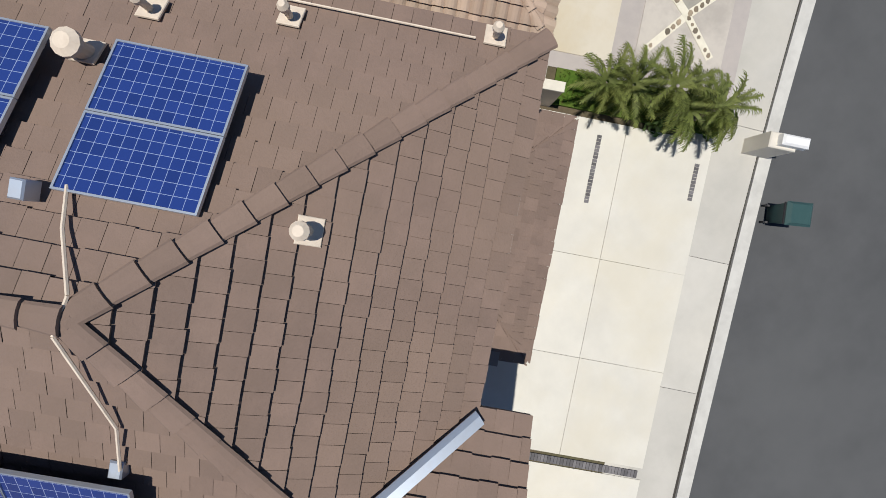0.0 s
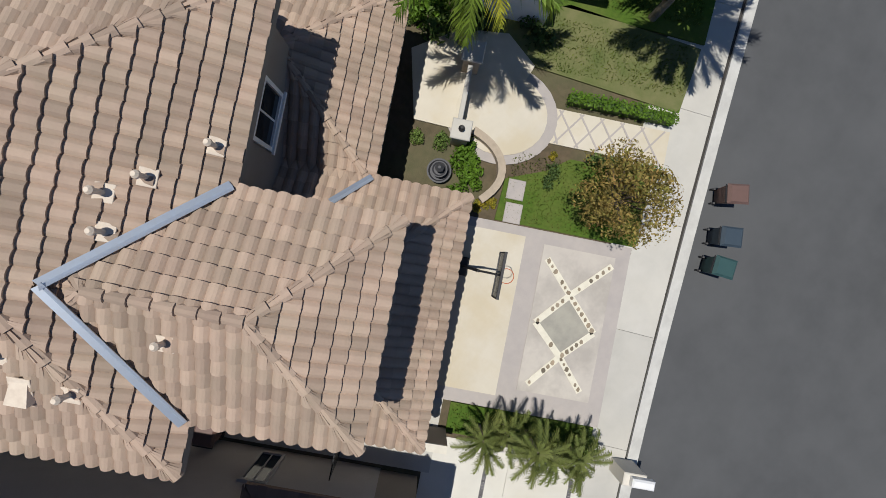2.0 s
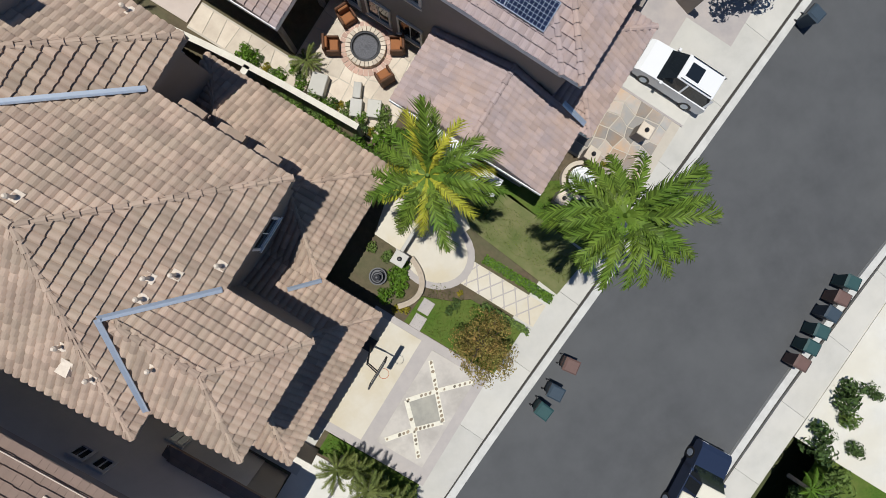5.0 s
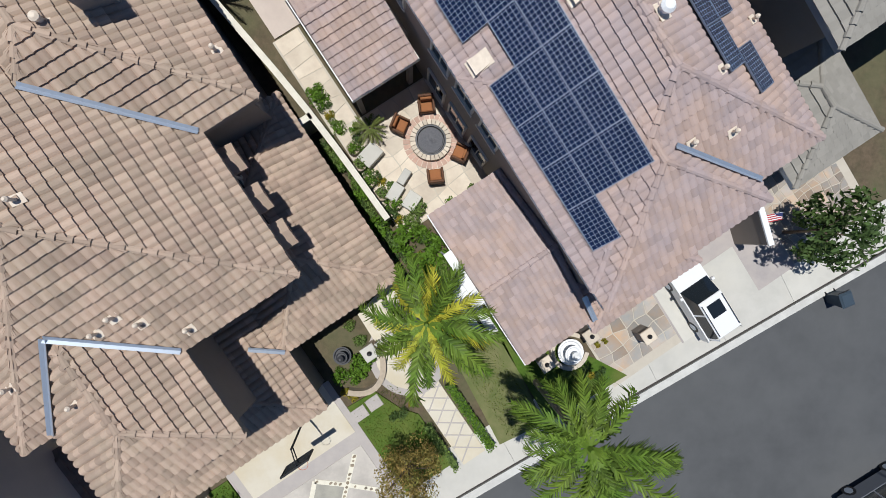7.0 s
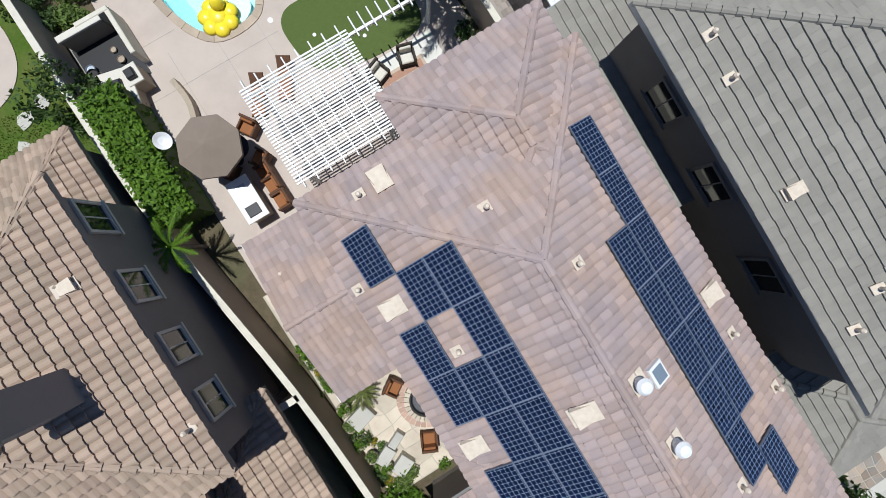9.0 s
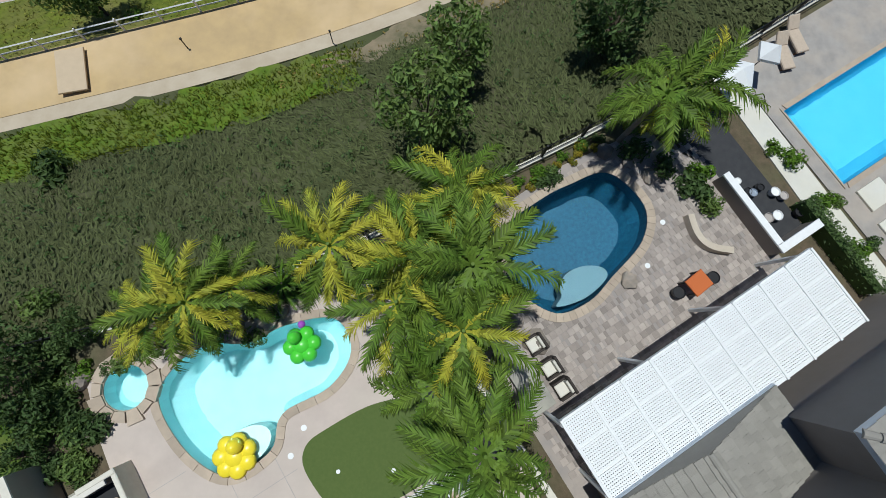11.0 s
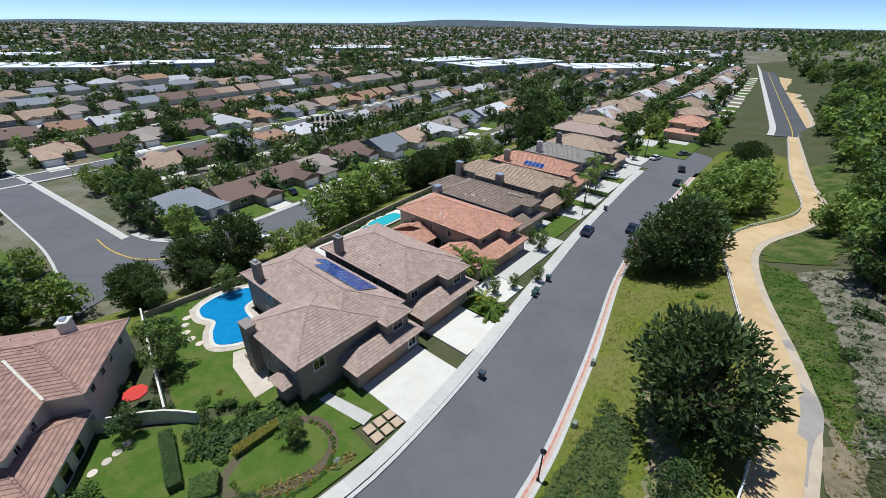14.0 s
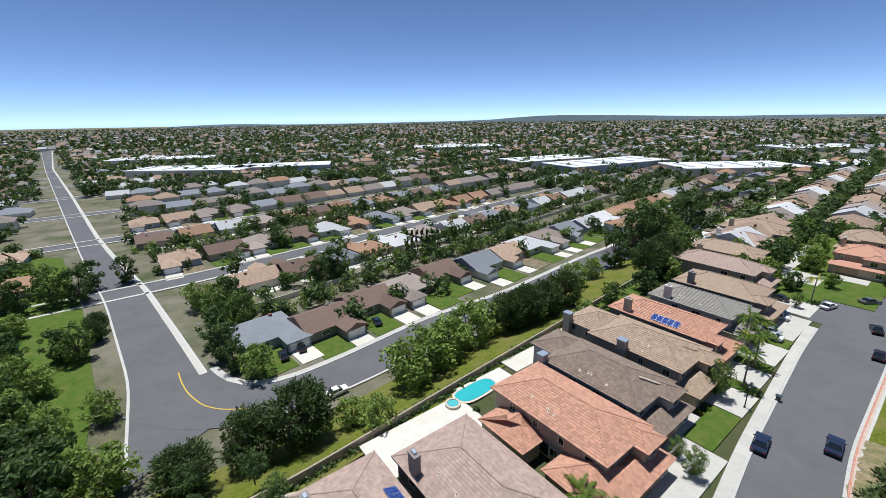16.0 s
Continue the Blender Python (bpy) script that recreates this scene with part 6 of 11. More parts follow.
# front of house C
SLATE = mat("multicolour_slate", (0.36, 0.32, 0.28), 0.75, second=(0.42, 0.28, 0.17), scale=0.9, mix=0.9, obj=0.35, third=(0.24, 0.26, 0.26), third_scale=0.7, third_mix=0.7)
slab("driveway", rect(14.6, 32, -26.4, -20.8), 0.23, JOINT, "mortar bed of the slate driveway", "driveway")
flagstones(14.7, 19.0, -25.9, -21.3, 0.243, 0.62, SLATE, "multicoloured slate paving", 9)
flagstones(26.6, 31.5, -26.4, -20.6, 0.243, 0.45, SLATE, "multicoloured slate driveway", 10)
STAMPED = mat("mauve_stamped_concrete", (0.4, 0.36, 0.335), 0.85, second=(0.33, 0.3, 0.29), scale=1.3, mix=0.9, bump=0.3, bump_scale=10, third=(0.46, 0.4, 0.36), third_scale=0.45)
slab("driveway", rect(19.0, 26.55, -26.5, -20.9), 0.245, STAMPED, "mauve grey stamped concrete driveway", "driveway")
slab("driveway", rect(21.7, 24.1, -26.5, -23.6), 0.256, CONCRETE, "pale concrete square in the driveway", "driveway", thick=0.03)
slab("driveway", rect(19.1, 19.9, -26.5, -22.4), 0.256, CONCRETE, "pale concrete strip beside the parked car", "driveway", thick=0.03)
ob = thing("side_wall", NEAR @ pose(24.75, -22.4, 0.2, 0, 0, -15), "dark side wall with a white capping", "garden wall")
part("wall_body", Shape().bbox(-0.16, 0.16, -1.25, 1.25, 0, 2.2, 0.01), STUCCO_TAUPE, ob)
part("coping", Shape().bbox(-0.2, 0.1, -1.3, 1.3, 2.204, 2.3, 0.02), WHITE, ob)
ob = thing("flag", NEAR @ pose(24.95, -22.3, 2.1, 0, 0, -15) @ Matrix.Scale(0.6, 4), "striped flag on a slanted pole above the side wall", "flag")
part("pole", Shape().tube((-0.1, 0, -0.1), (1.25, -0.1, 0.75), 0.015, n=6), WHITE, ob)
FLAGRED = mat("red_flag_cloth", (0.45, 0.04, 0.05), 0.9)
for k in range(7):
    a_, b_ = -0.02 - k * 0.09, -0.02 - (k + 1) * 0.09
    part("stripe", Shape().add([(0.15, a_, 0.12), (1.2, a_ - 0.05, 0.7 - 0.03 * k), (1.2, b_ - 0.05, 0.67 - 0.03 * k), (0.15, b_, 0.09)], [(0, 1, 2, 3)]), FLAGRED if k % 2 == 0 else WHITE, ob)
part("canton", Shape().add([(0.75, -0.02, 0.47), (1.21, -0.05, 0.72), (1.21, -0.4, 0.63), (0.75, -0.34, 0.36)], [(0, 1, 2, 3)]), mat("navy_flag_cloth", (0.03, 0.04, 0.12), 0.9), ob)
tiered_fountain(13.55, -23.2, 0.3, WHITE, "white tiered front garden fountain", 1.5)
pw = resample([(13.55 + 1.05 * math.cos(a), -23.2 + 1.05 * math.sin(a)) for a in np.linspace(0.4, 5.6, 20)], 0.2)
solo("garden_wall", ribbon(pw, shifted(pw, 0.22), 0.6, thick=0.5), FLAG, "low round cream wall round a fountain", "garden wall", NEAR)
for u, v in ((12.1, -22.8), (14.8, -22.9), (17.3, -24.6)):
    ob = thing("garden_pillar", NEAR @ pose(u, v, 0.2), "square dark pillar with a pale cap", "pillar", "pillars")
    part("shaft", Shape().bbox(-0.3, 0.3, -0.3, 0.3, 0, 0.95, 0.02), STUCCO_TAUPE, ob)
    part("cap", Shape().bbox(-0.36, 0.36, -0.36, 0.36, 0.954, 1.05, 0.03), FLAG, ob)
    part("lamp", Shape().lathe([(0.1, 1.054), (0.12, 1.15), (0.05, 1.26)], n=10), BLACK, ob)
for k in range(10):
    r_ = random.Random(180 + k)
    shrub(12.3 + r_.uniform(0, 3.5), -24.8 + r_.uniform(-0.6, 1.2), 0.22, ("green", "dark", "yellow")[k % 3], r_.uniform(0.5, 0.9), k)


def car(m, paint, label, style="suv", length=4.6, width=1.85, height=1.65, roof_mat=None, name="car"):
    """A parked car: body, cabin glass, roof, wheels, lamps. It points to +x."""
    ob = thing(name, m, label, "car" if style != "pickup" else "pickup truck", "parked cars")
    L, W = length / 2, width / 2
    hood = 0.95 if style != "sedan" else 0.85
    xs = [(-L, 0.45), (-L + 0.12, 0.3), (L - 0.15, 0.3), (L, 0.42), (L, 0.72), (L - 0.25, hood - 0.08), (L - 1.15, hood), (-L + 0.1, hood + 0.02), (-L, hood - 0.1)]
    n = len(xs)
    vs = [(x, -W, z) for x, z in xs] + [(x, W, z) for x, z in xs] + [(x * 0.985, -W * 0.93, z + 0.02) for x, z in xs[5:8]] + [(x * 0.985, W * 0.93, z + 0.02) for x, z in xs[5:8]]
    fs = [(i, (i + 1) % n, n + (i + 1) % n, n + i) for i in range(n)] + [tuple(range(n))[::-1], tuple(range(n, 2 * n))]
    part("body", Shape().add(vs[: 2 * n], fs), paint, ob)
    if style == "pickup":
        c0, c1, r0, r1 = -0.35, L - 1.25, -0.15, L - 1.85
    elif style == "sedan":
        c0, c1, r0, r1 = -L + 0.75, L - 1.2, -L + 1.35, L - 2.0
    else:
        c0, c1, r0, r1 = -L + 0.08, L - 1.2, -L + 0.35, L - 1.95
    wb, wt = W * 0.93, W * 0.74
    z0, z1 = hood + 0.004, height - 0.06
    vs = [(c0, -wb, z0), (c1, -wb, z0), (c1, wb, z0), (c0, wb, z0), (r0, -wt, z1), (r1, -wt, z1), (r1, wt, z1), (r0, wt, z1)]
    part("glazing", Shape().add(vs, [(0, 1, 5, 4), (1, 2, 6, 5), (2, 3, 7, 6), (3, 0, 4, 7), (4, 5, 6, 7)]), GLASS, ob, "dark tinted glass")
    part("roof_panel", Shape().bbox(r0 - 0.05, r1 + 0.06, -wt - 0.02, wt + 0.02, z1 + 0.003, height, 0.03), roof_mat or paint, ob)
    for s in (-1, 1):
        for f, t in (((r0 + c0) / 2, 0.06), ((c0 + c1) / 2 + 0.1, 0.05)):
            part("pillar", Shape().add([(f - t, s * wb * 1.004, z0), (f + t, s * wb * 1.004, z0), (f + t, s * (wt + 0.012), z1), (f - t, s * (wt + 0.012), z1), (f, s * (wb - 0.05), z0)], [(0, 1, 2, 3), (0, 3, 4), (1, 4, 2)]), paint, ob)
        part("mirror", Shape().bbox(c1 - 0.35, c1 - 0.2, s * (W + 0.08) - 0.09, s * (W + 0.08) + 0.09, hood, hood + 0.15, 0.02), paint, ob)
        part("headlight", Shape().bbox(L - 0.1, L + 0.012, s * (W - 0.25) - 0.17, s * (W - 0.25) + 0.17, 0.58, 0.72, 0.02), WHITE, ob)
        part("tail_light", Shape().bbox(-L - 0.012, -L + 0.1, s * (W - 0.2) - 0.13, s * (W - 0.2) + 0.13, 0.62, 0.8, 0.02), mat("red_lens", (0.4, 0.02, 0.02), 0.3), ob)
        for x in (-L * 0.6, L * 0.62):
            w = part("wheel", Shape().tube((x, s * (W - 0.2), 0.33), (x, s * (W + 0.015), 0.33), 0.33, n=16), BLACK, ob)
            part("rim", Shape().tube((x, s * (W + 0.016), 0.33), (x, s * (W + 0.03), 0.33), 0.2, n=12), GALV, w)
    if style == "suv":
        for s in (-1, 1):
            part("roof_rail", Shape().tube((r0 + 0.1, s * (wt - 0.05), height + 0.05), (r1 - 0.1, s * (wt - 0.05), height + 0.05), 0.02, n=6), BLACK, ob)
        part("sunroof", Shape().bbox(r1 - 1.0, r1 - 0.25, -wt * 0.6, wt * 0.6, height + 0.001, height + 0.012, 0.005), GLASS, ob)
    if style == "pickup":
        part("bed_cover", Shape().bbox(-L + 0.1, c0 - 0.08, -wb, wb, hood + 0.03, hood + 0.12, 0.04), roof_mat or paint, ob, "cream bed cover")
    return ob


CAR_WHITE = mat("white_car_paint", (0.75, 0.75, 0.74), 0.25, spec=0.6)
CAR_NAVY = mat("navy_car_paint", (0.02, 0.03, 0.06), 0.2, spec=0.6)
CAR_BLACK = mat("black_car_paint", (0.02, 0.02, 0.023), 0.2, spec=0.6)
CAR_SILVER = mat("silver_car_paint", (0.42, 0.44, 0.46), 0.3, metal=0.3)
CAR_GREY = mat("grey_car_paint", (0.16, 0.17, 0.19), 0.25, metal=0.3)
CREAM = mat("cream_vinyl", (0.66, 0.62, 0.5), 0.6)
car(NEAR @ pose(20.7, -24.6, 0.25, 0, 0, 90), CAR_WHITE, "white compact SUV parked on the driveway", "suv", 4.3, 1.8, 1.65)
car(NEAR @ pose(2.9, -37.2, 0.0, 0, 0, 3), CAR_NAVY, "dark navy pickup with a cream bed cover at the kerb", "pickup", 4.7, 1.85, 1.75, CREAM, name="pickup_truck")
car(NEAR @ pose(23.8, -40.0, 0.0, 0, 0, -4), CAR_GREY, "dark grey hatchback parked at the far kerb", "suv", 4.3, 1.8, 1.55)

# far side of the first street
for k in range(16):
    r_ = random.Random(220 + k)
    shrub(-4 + k * 1.1 + r_.uniform(-0.4, 0.4), -43.2 + r_.uniform(-1.5, 1.2), 0.18, ("dark", "green", "dark")[k % 3], r_.uniform(1.0, 2.0), k, where="across the street")
slab("driveway", [(8, -41.0), (19, -41.7), (19, -52), (8, -52)], 0.21, DRIVE, "pale concrete driveway across the street", "driveway")
for k, (u, v) in enumerate(((6.0, -42.0), (19.8, -44.5), (1.5, -43.5))):
    palm(u, v, 0.2, 1.3 + 0.4 * k, 50 + k, "short fan of palm fronds by a driveway", FROND_FERN, 14, 0.12, name="young_palm")


def street_lamp(m, label):
    ob = thing("street_lamp", m, label, "street lamp", "street lamps")
    part("pole", Shape().tube((0, 0, 0), (0, 0, 6.2), 0.09, 0.055, 8), CONCRETE, ob)
    part("arm", Shape().tube((0, 0, 6.1), (1.3, 0, 6.5), 0.035, n=6), GALV, ob)
    part("lamp_head", Shape().bbox(1.15, 1.75, -0.12, 0.12, 6.45, 6.58, 0.03), GALV, ob)
    part("footing", Shape().tube((0, 0, 0), (0, 0, 0.25), 0.2, 0.14, 10), CONCRETE, ob)
    return ob


street_lamp(NEAR @ pose(-0.8, -40.6, 0.15, 0, 0, 90), "pale concrete street lamp across the street")


# ---- back yards and pools ----
def rounded(pts, per=6):
    """A smooth closed line through the points."""
    n = len(pts)
    out = []
    for i in range(n):
        p0, p1, p2, p3 = [Vector(pts[(i + k) % n]) for k in (-1, 0, 1, 2)]
        for j in range(per):
            t = j / per
            out.append(tuple(0.5 * ((2 * p1) + (p2 - p0) * t + (2 * p0 - 5 * p1 + 4 * p2 - p3) * t * t + (3 * p1 - p0 - 3 * p2 + p3) * t ** 3)))
    return out


def grown(poly, d):
    p = np.array(poly)
    t = np.roll(p, -1, 0) - np.roll(p, 1, 0)
    t /= np.linalg.norm(t, axis=1, keepdims=True)
    a = sum(p[i][0] * p[(i + 1) % len(p)][1] - p[(i + 1) % len(p)][0] * p[i][1] for i in range(len(p)))
    s = 1 if a > 0 else -1
    return [tuple(q) for q in p + s * d * np.stack([t[:, 1], -t[:, 0]], 1)]


def holed(outer, holes, z, depth=0.35):
    """A sheet with openings, with edges going down."""
    bm = bmesh.new()
    edges = []
    for ring_ in [outer, *holes]:
        vs = [bm.verts.new((x, y, z)) for x, y in ring_]
        edges += [bm.edges.new((vs[i], vs[(i + 1) % len(vs)])) for i in range(len(vs))]
    bmesh.ops.triangle_fill(bm, use_beauty=True, use_dissolve=False, edges=edges)
    bmesh.ops.recalc_face_normals(bm, faces=bm.faces)
    for f in bm.faces:
        if f.normal.z < 0:
            f.normal_flip()
    bm.verts.index_update()
    sh = Shape()
    sh.v = [tuple(v.co) for v in bm.verts]
    sh.f = [tuple(v.index for v in f.verts) for f in bm.faces]
    bm.free()
    for ring_ in [outer, *holes]:
        n = len(ring_)
        sh.add([(x, y, z) for x, y in ring_] + [(x, y, z - depth) for x, y in ring_], [(i, (i + 1) % n, n + (i + 1) % n, n + i) for i in range(n)])
    return sh


POOL1 = rounded([(14.05, 14.7), (12.86, 13.75), (13.0, 11.3), (14.06, 9.5), (16.0, 9.45), (17.1, 10.5), (19.35, 10.4), (20.91, 11.25), (20.96, 12.87), (18.94, 13.75), (17.24, 13.9), (15.68, 14.8)])
POOL2 = rounded([(29.93, 12.32), (29.0, 10.72), (28.8, 9.36), (29.67, 7.75), (31.3, 7.4), (32.84, 7.76), (35.1, 8.4), (36.22, 9.78), (35.69, 12.0), (33.69, 12.5), (32.05, 12.6)])
POOL3 = [(45.4, 5.4), (60, 5.4), (60, 10.0), (45.4, 10.0)]
SPA1 = [(11.93 + 0.95 * math.cos(a * math.tau / 24), 15.0 + 0.95 * math.sin(a * math.tau / 24)) for a in range(24)]
HOLES = [POOL1, SPA1, POOL2, POOL3]
outer = [(-80, BACK_V + 0.001), (110, BACK_V + 0.001), (110, 14.4), (61, 14.2), (38, 14.0), (30.7, 14.6), (21.8, 15.5), (18.8, 16.1), (12.5, 17.5), (7.9, 19.3), (0, 20.9), (-40, 24.9), (-80, 27)]
solo("yard", holed(outer, HOLES, 0.2, 2.0), MULCH, "planting soil of the back yards", "yard", NEAR, "structure")
PAVER = mat("grey_brown_paver", (0.27, 0.235, 0.21), 0.85, second=(0.34, 0.29, 0.25), scale=2.2, mix=0.9, obj=0.2, bump=0.3, third=(0.2, 0.185, 0.18), third_scale=1.1, third_mix=0.6)
DECKMAT = mat("rose_grey_concrete_deck", (0.54, 0.455, 0.395), 0.85, second=(0.46, 0.385, 0.335), scale=0.8, mix=0.9, bump=0.2, third=(0.54, 0.47, 0.4), third_scale=0.3)
COPING = mat("tan_pool_coping", (0.46, 0.37, 0.28), 0.8, second=(0.37, 0.3, 0.23), scale=2, mix=0.8, obj=0.12)
solo("pool_deck", holed([(9.7, -1.9), (24.7, -1.9), (24.7, 11.5), (23.2, 14.0), (21.5, 14.3), (20.0, 14.6), (14.0, 15.6), (13.3, 16.4), (10.6, 16.3), (10.1, 13.5), (9.7, 8.0)], [POOL1, SPA1], 0.27, 0.1), DECKMAT, "rose grey concrete pool deck with scored joints", "pool deck", NEAR, "structure")
solo("pool_deck", holed([(25.9, -1.5), (40.4, -1.5), (40.3, 9.5), (38.3, 13.0), (34, 13.5), (28.6, 13.2), (27.0, 11.0), (25.9, 9.0)], [POOL2], 0.25, 0.1), PAVER, "grey brown paver pool deck", "pool deck", NEAR, "structure")
solo("pool_deck", holed([(44.6, -1.9), (75, -1.9), (75, 13.6), (44.6, 13.6)], [POOL3], 0.26, 0.1), mat("grey_slate_deck", (0.36, 0.33, 0.3), 0.85, second=(0.27, 0.25, 0.23), scale=1.4, mix=0.9, third=(0.44, 0.37, 0.3), third_scale=0.6), "mottled slate pool deck", "pool deck", NEAR, "structure")

# separate pavers on the second deck
rng = random.Random(77)


def inside(p, poly):
    x, y = p
    hit_ = False
    for (x0, y0), (x1, y1) in zip(poly, poly[1:] + poly[:1]):
        if (y0 > y) != (y1 > y) and x < x0 + (y - y0) / (y1 - y0) * (x1 - x0):
            hit_ = not hit_
    return hit_


pv = Shape()
grown2 = grown(POOL2, 0.42)
for i in range(46):
    for j in range(38):
        x, y = 26.2 + i * 0.31 + (0.15 if j % 2 else 0), 1.6 + j * 0.31
        if x < 40.1 and y < 13.0 - max(0, x - 38) and not inside((x + 0.15, y + 0.15), grown2) and (x - 28.6) + 13.2 > y:
            pv.bbox(x, x + 0.295 - rng.choice((0, 0, 0.15)), y, y + 0.295, 0.24, 0.262 + rng.uniform(0, 0.008), 0.008)
paved = mat("tumbled_paver", (0.3, 0.255, 0.225), 0.85, second=(0.36, 0.31, 0.27), scale=3, mix=0.8, island=0.3, bump=0.3)
tagged(solo("paver_field", pv, paved, "tumbled grey brown pavers round the deep pool", "pavers", NEAR), kind="stuff")
jt = thing("deck_joints", NEAR @ pose(0, 0, 0.272), "dark scored joints in the concrete deck", "deck joints")
for x0, y0, x1, y1 in ((9.8, 8.2, 16.6, 8.2), (14.0, -1.5, 14.0, 9.2), (11.8, 4.9, 11.8, 9.8), (16.0, 5.3, 16.0, 9.2), (21.4, 9.0, 21.4, 14.0), (9.8, 5.3, 14.2, 5.3), (10.4, 10.6, 12.6, 10.6)):
    part("joint", Shape().box(min(x0, x1) - 0.012, max(x0, x1) + 0.012, min(y0, y1) - 0.012, max(y0, y1) + 0.012, 0, 0.003), GREYBAND, jt)


def pool(outline, plaster, water_, depth, label, shelf=None, cop=0.38, level=0.17):
    ob = thing("swimming_pool", NEAR, label, "swimming pool")
    n = len(outline)
    cx, cy = sum(p[0] for p in outline) / n, sum(p[1] for p in outline) / n
    inner = grown(outline, -0.003)
    low = [(cx + (x - cx) * 0.8, cy + (y - cy) * 0.8) for x, y in inner]
    sh = Shape().add([(x, y, 0.28) for x, y in inner] + [(x, y, -0.7) for x, y in inner] + [(x, y, -depth) for x, y in low], [(i, (i + 1) % n, n + (i + 1) % n, n + i) for i in range(n)] + [(n + i, n + (i + 1) % n, 2 * n + (i + 1) % n, 2 * n + i) for i in range(n)] + [tuple(range(2 * n, 3 * n))])
    part("basin", sh, plaster, ob)
    edge = grown(outline, cop)
    step = max(1, n // 36)
    for i in range(0, n, step):
        j = [(i + k) % n for k in range(step + 1)]
        poly = [outline[k] for k in j] + [edge[k] for k in reversed(j)]
        mx, my = sum(p[0] for p in poly) / len(poly), sum(p[1] for p in poly) / len(poly)
        part("coping_stone", Shape().prism([(mx + (x - mx) * 0.97, my + (y - my) * 0.97) for x, y in poly], 0.2, 0.315), COPING, ob)
    w = part("water", Shape().add([(x, y, level) for x, y in inner], [tuple(range(n))]), water_, ob, "clear still water")
    w.visible_shadow = False
    if shelf:
        part("shelf", Shape().prism(shelf, -0.9, level - 0.1), mat("white_pool_shelf", (0.6, 0.72, 0.7), 0.6, second=(0.5, 0.66, 0.66), scale=2), ob, "pale shallow shelf")
    return ob


pool(POOL1, PLASTER_AQUA, WATER, 1.5, "freeform pool with turquoise water and tan coping", [(15.0 + 1.25 * math.cos(a * math.tau / 20), 10.15 + 0.75 * math.sin(a * math.tau / 20)) for a in range(20)])
pool(POOL2, PLASTER_DEEP, WATER_DEEP, 1.8, "freeform pool with deep blue water and stone coping", cop=0.42)
pool(POOL3, PLASTER_SKY, WATER, 1.5, "long rectangular pool with pale blue water", cop=0.3)
pool(SPA1, PLASTER_AQUA, WATER, 0.9, "round raised spa beside the pool", cop=0.45, level=0.22)
ob = thing("pool_shelf", NEAR, "smooth grey tanning shelf just under the water", "pool shelf")
part("shelf_top", Shape().prism(rounded([(29.9, 7.95), (31.2, 7.6), (32.6, 7.8), (32.8, 8.3), (32.1, 8.85), (31.2, 9.0), (30.55, 8.7), (30.35, 8.25)]), -0.9, 0.13), mat("grey_shelf_plaster", (0.2, 0.26, 0.29), 0.7, second=(0.17, 0.23, 0.26), scale=3), ob)
for u, v in ((17.6, 9.5), (16.6, 8.8), (36.5, 8.6), (34.6, 7.3)):
    solo("skimmer_lid", Shape().lathe([(0.13, 0), (0.13, 0.014), (0.1, 0.018)], n=16), WHITE, "round white skimmer lid in the deck", "skimmer lid", NEAR @ pose(u, v, 0.268), group="skimmer lids")
ob = thing("spa_surround", NEAR @ pose(11.93, 15.0, 0.2), "raised ring of tan flagstones round the spa", "spa surround")
for k in range(13):
    a, b = k * math.tau / 13 + 0.02, (k + 1) * math.tau / 13 - 0.02
    r0, r1 = 1.0, 1.5 + 0.12 * math.sin(k * 2.3)
    part("stone", Shape().prism([(r * math.cos(t), r * math.sin(t)) for r, t in ((r0, a), (r1, a), (r1, b), (r0, b))], 0, 0.19 + 0.02 * (k % 3)), COPING, ob)
ROCKS = mat("waterfall_boulder", (0.3, 0.25, 0.2), 0.9, second=(0.18, 0.16, 0.14), scale=2, mix=0.9, bump=0.8, bump_scale=8, obj=0.25)


def boulder(u, v, z, r, seed, label="rough brown landscape boulder by the pool"):
    bm = bmesh.new()
    bmesh.ops.create_icosphere(bm, subdivisions=2, radius=r)
    for q in bm.verts:
        n = noise.noise(q.co * (1.4 / r) + Vector((seed * 7.3, 0, 0)))
        q.co *= 1 + 0.45 * n
        q.co.z *= 0.62
    sh = Shape()
    bm.verts.index_update()
    sh.v = [tuple(q.co) for q in bm.verts]
    sh.f = [tuple(q.index for q in f.verts) for f in bm.faces]
    bm.free()
    return solo("boulder", sh, ROCKS, label, "boulder", NEAR @ pose(u, v, z, 0, 0, seed * 40), group="boulders")


rng = random.Random(8)
for k, (u, v) in enumerate(((16.3, 15.1), (17.0, 14.8), (17.7, 14.5), (18.4, 14.4), (19.2, 14.4), (17.4, 15.3), (18.9, 15.0), (20.2, 14.3), (15.4, 15.5), (14.6, 15.6), (10.2, 14.2), (10.4, 16.3), (16.8, 15.9), (28.3, 12.0), (29.2, 13.1), (30.4, 13.4), (36.8, 11.9), (37.3, 10.8), (36.2, 13.0), (28.1, 7.2), (33.4, 7.2), (27.9, 8.4))):
    boulder(u, v, 0.38, rng.uniform(0.28, 0.62), k)
solo("putting_green", Shape().prism(rounded([(16.83, 7.9), (17.3, 8.8), (18.43, 8.95), (20.63, 8.75), (22.34, 7.9), (22.9, 6.2), (22.4, 5.05), (20.2, 4.9), (18.6, 5.2), (17.2, 5.9)]), 0.2, 0.29), TURF, "smooth green artificial putting green", "putting green", NEAR, "structure")
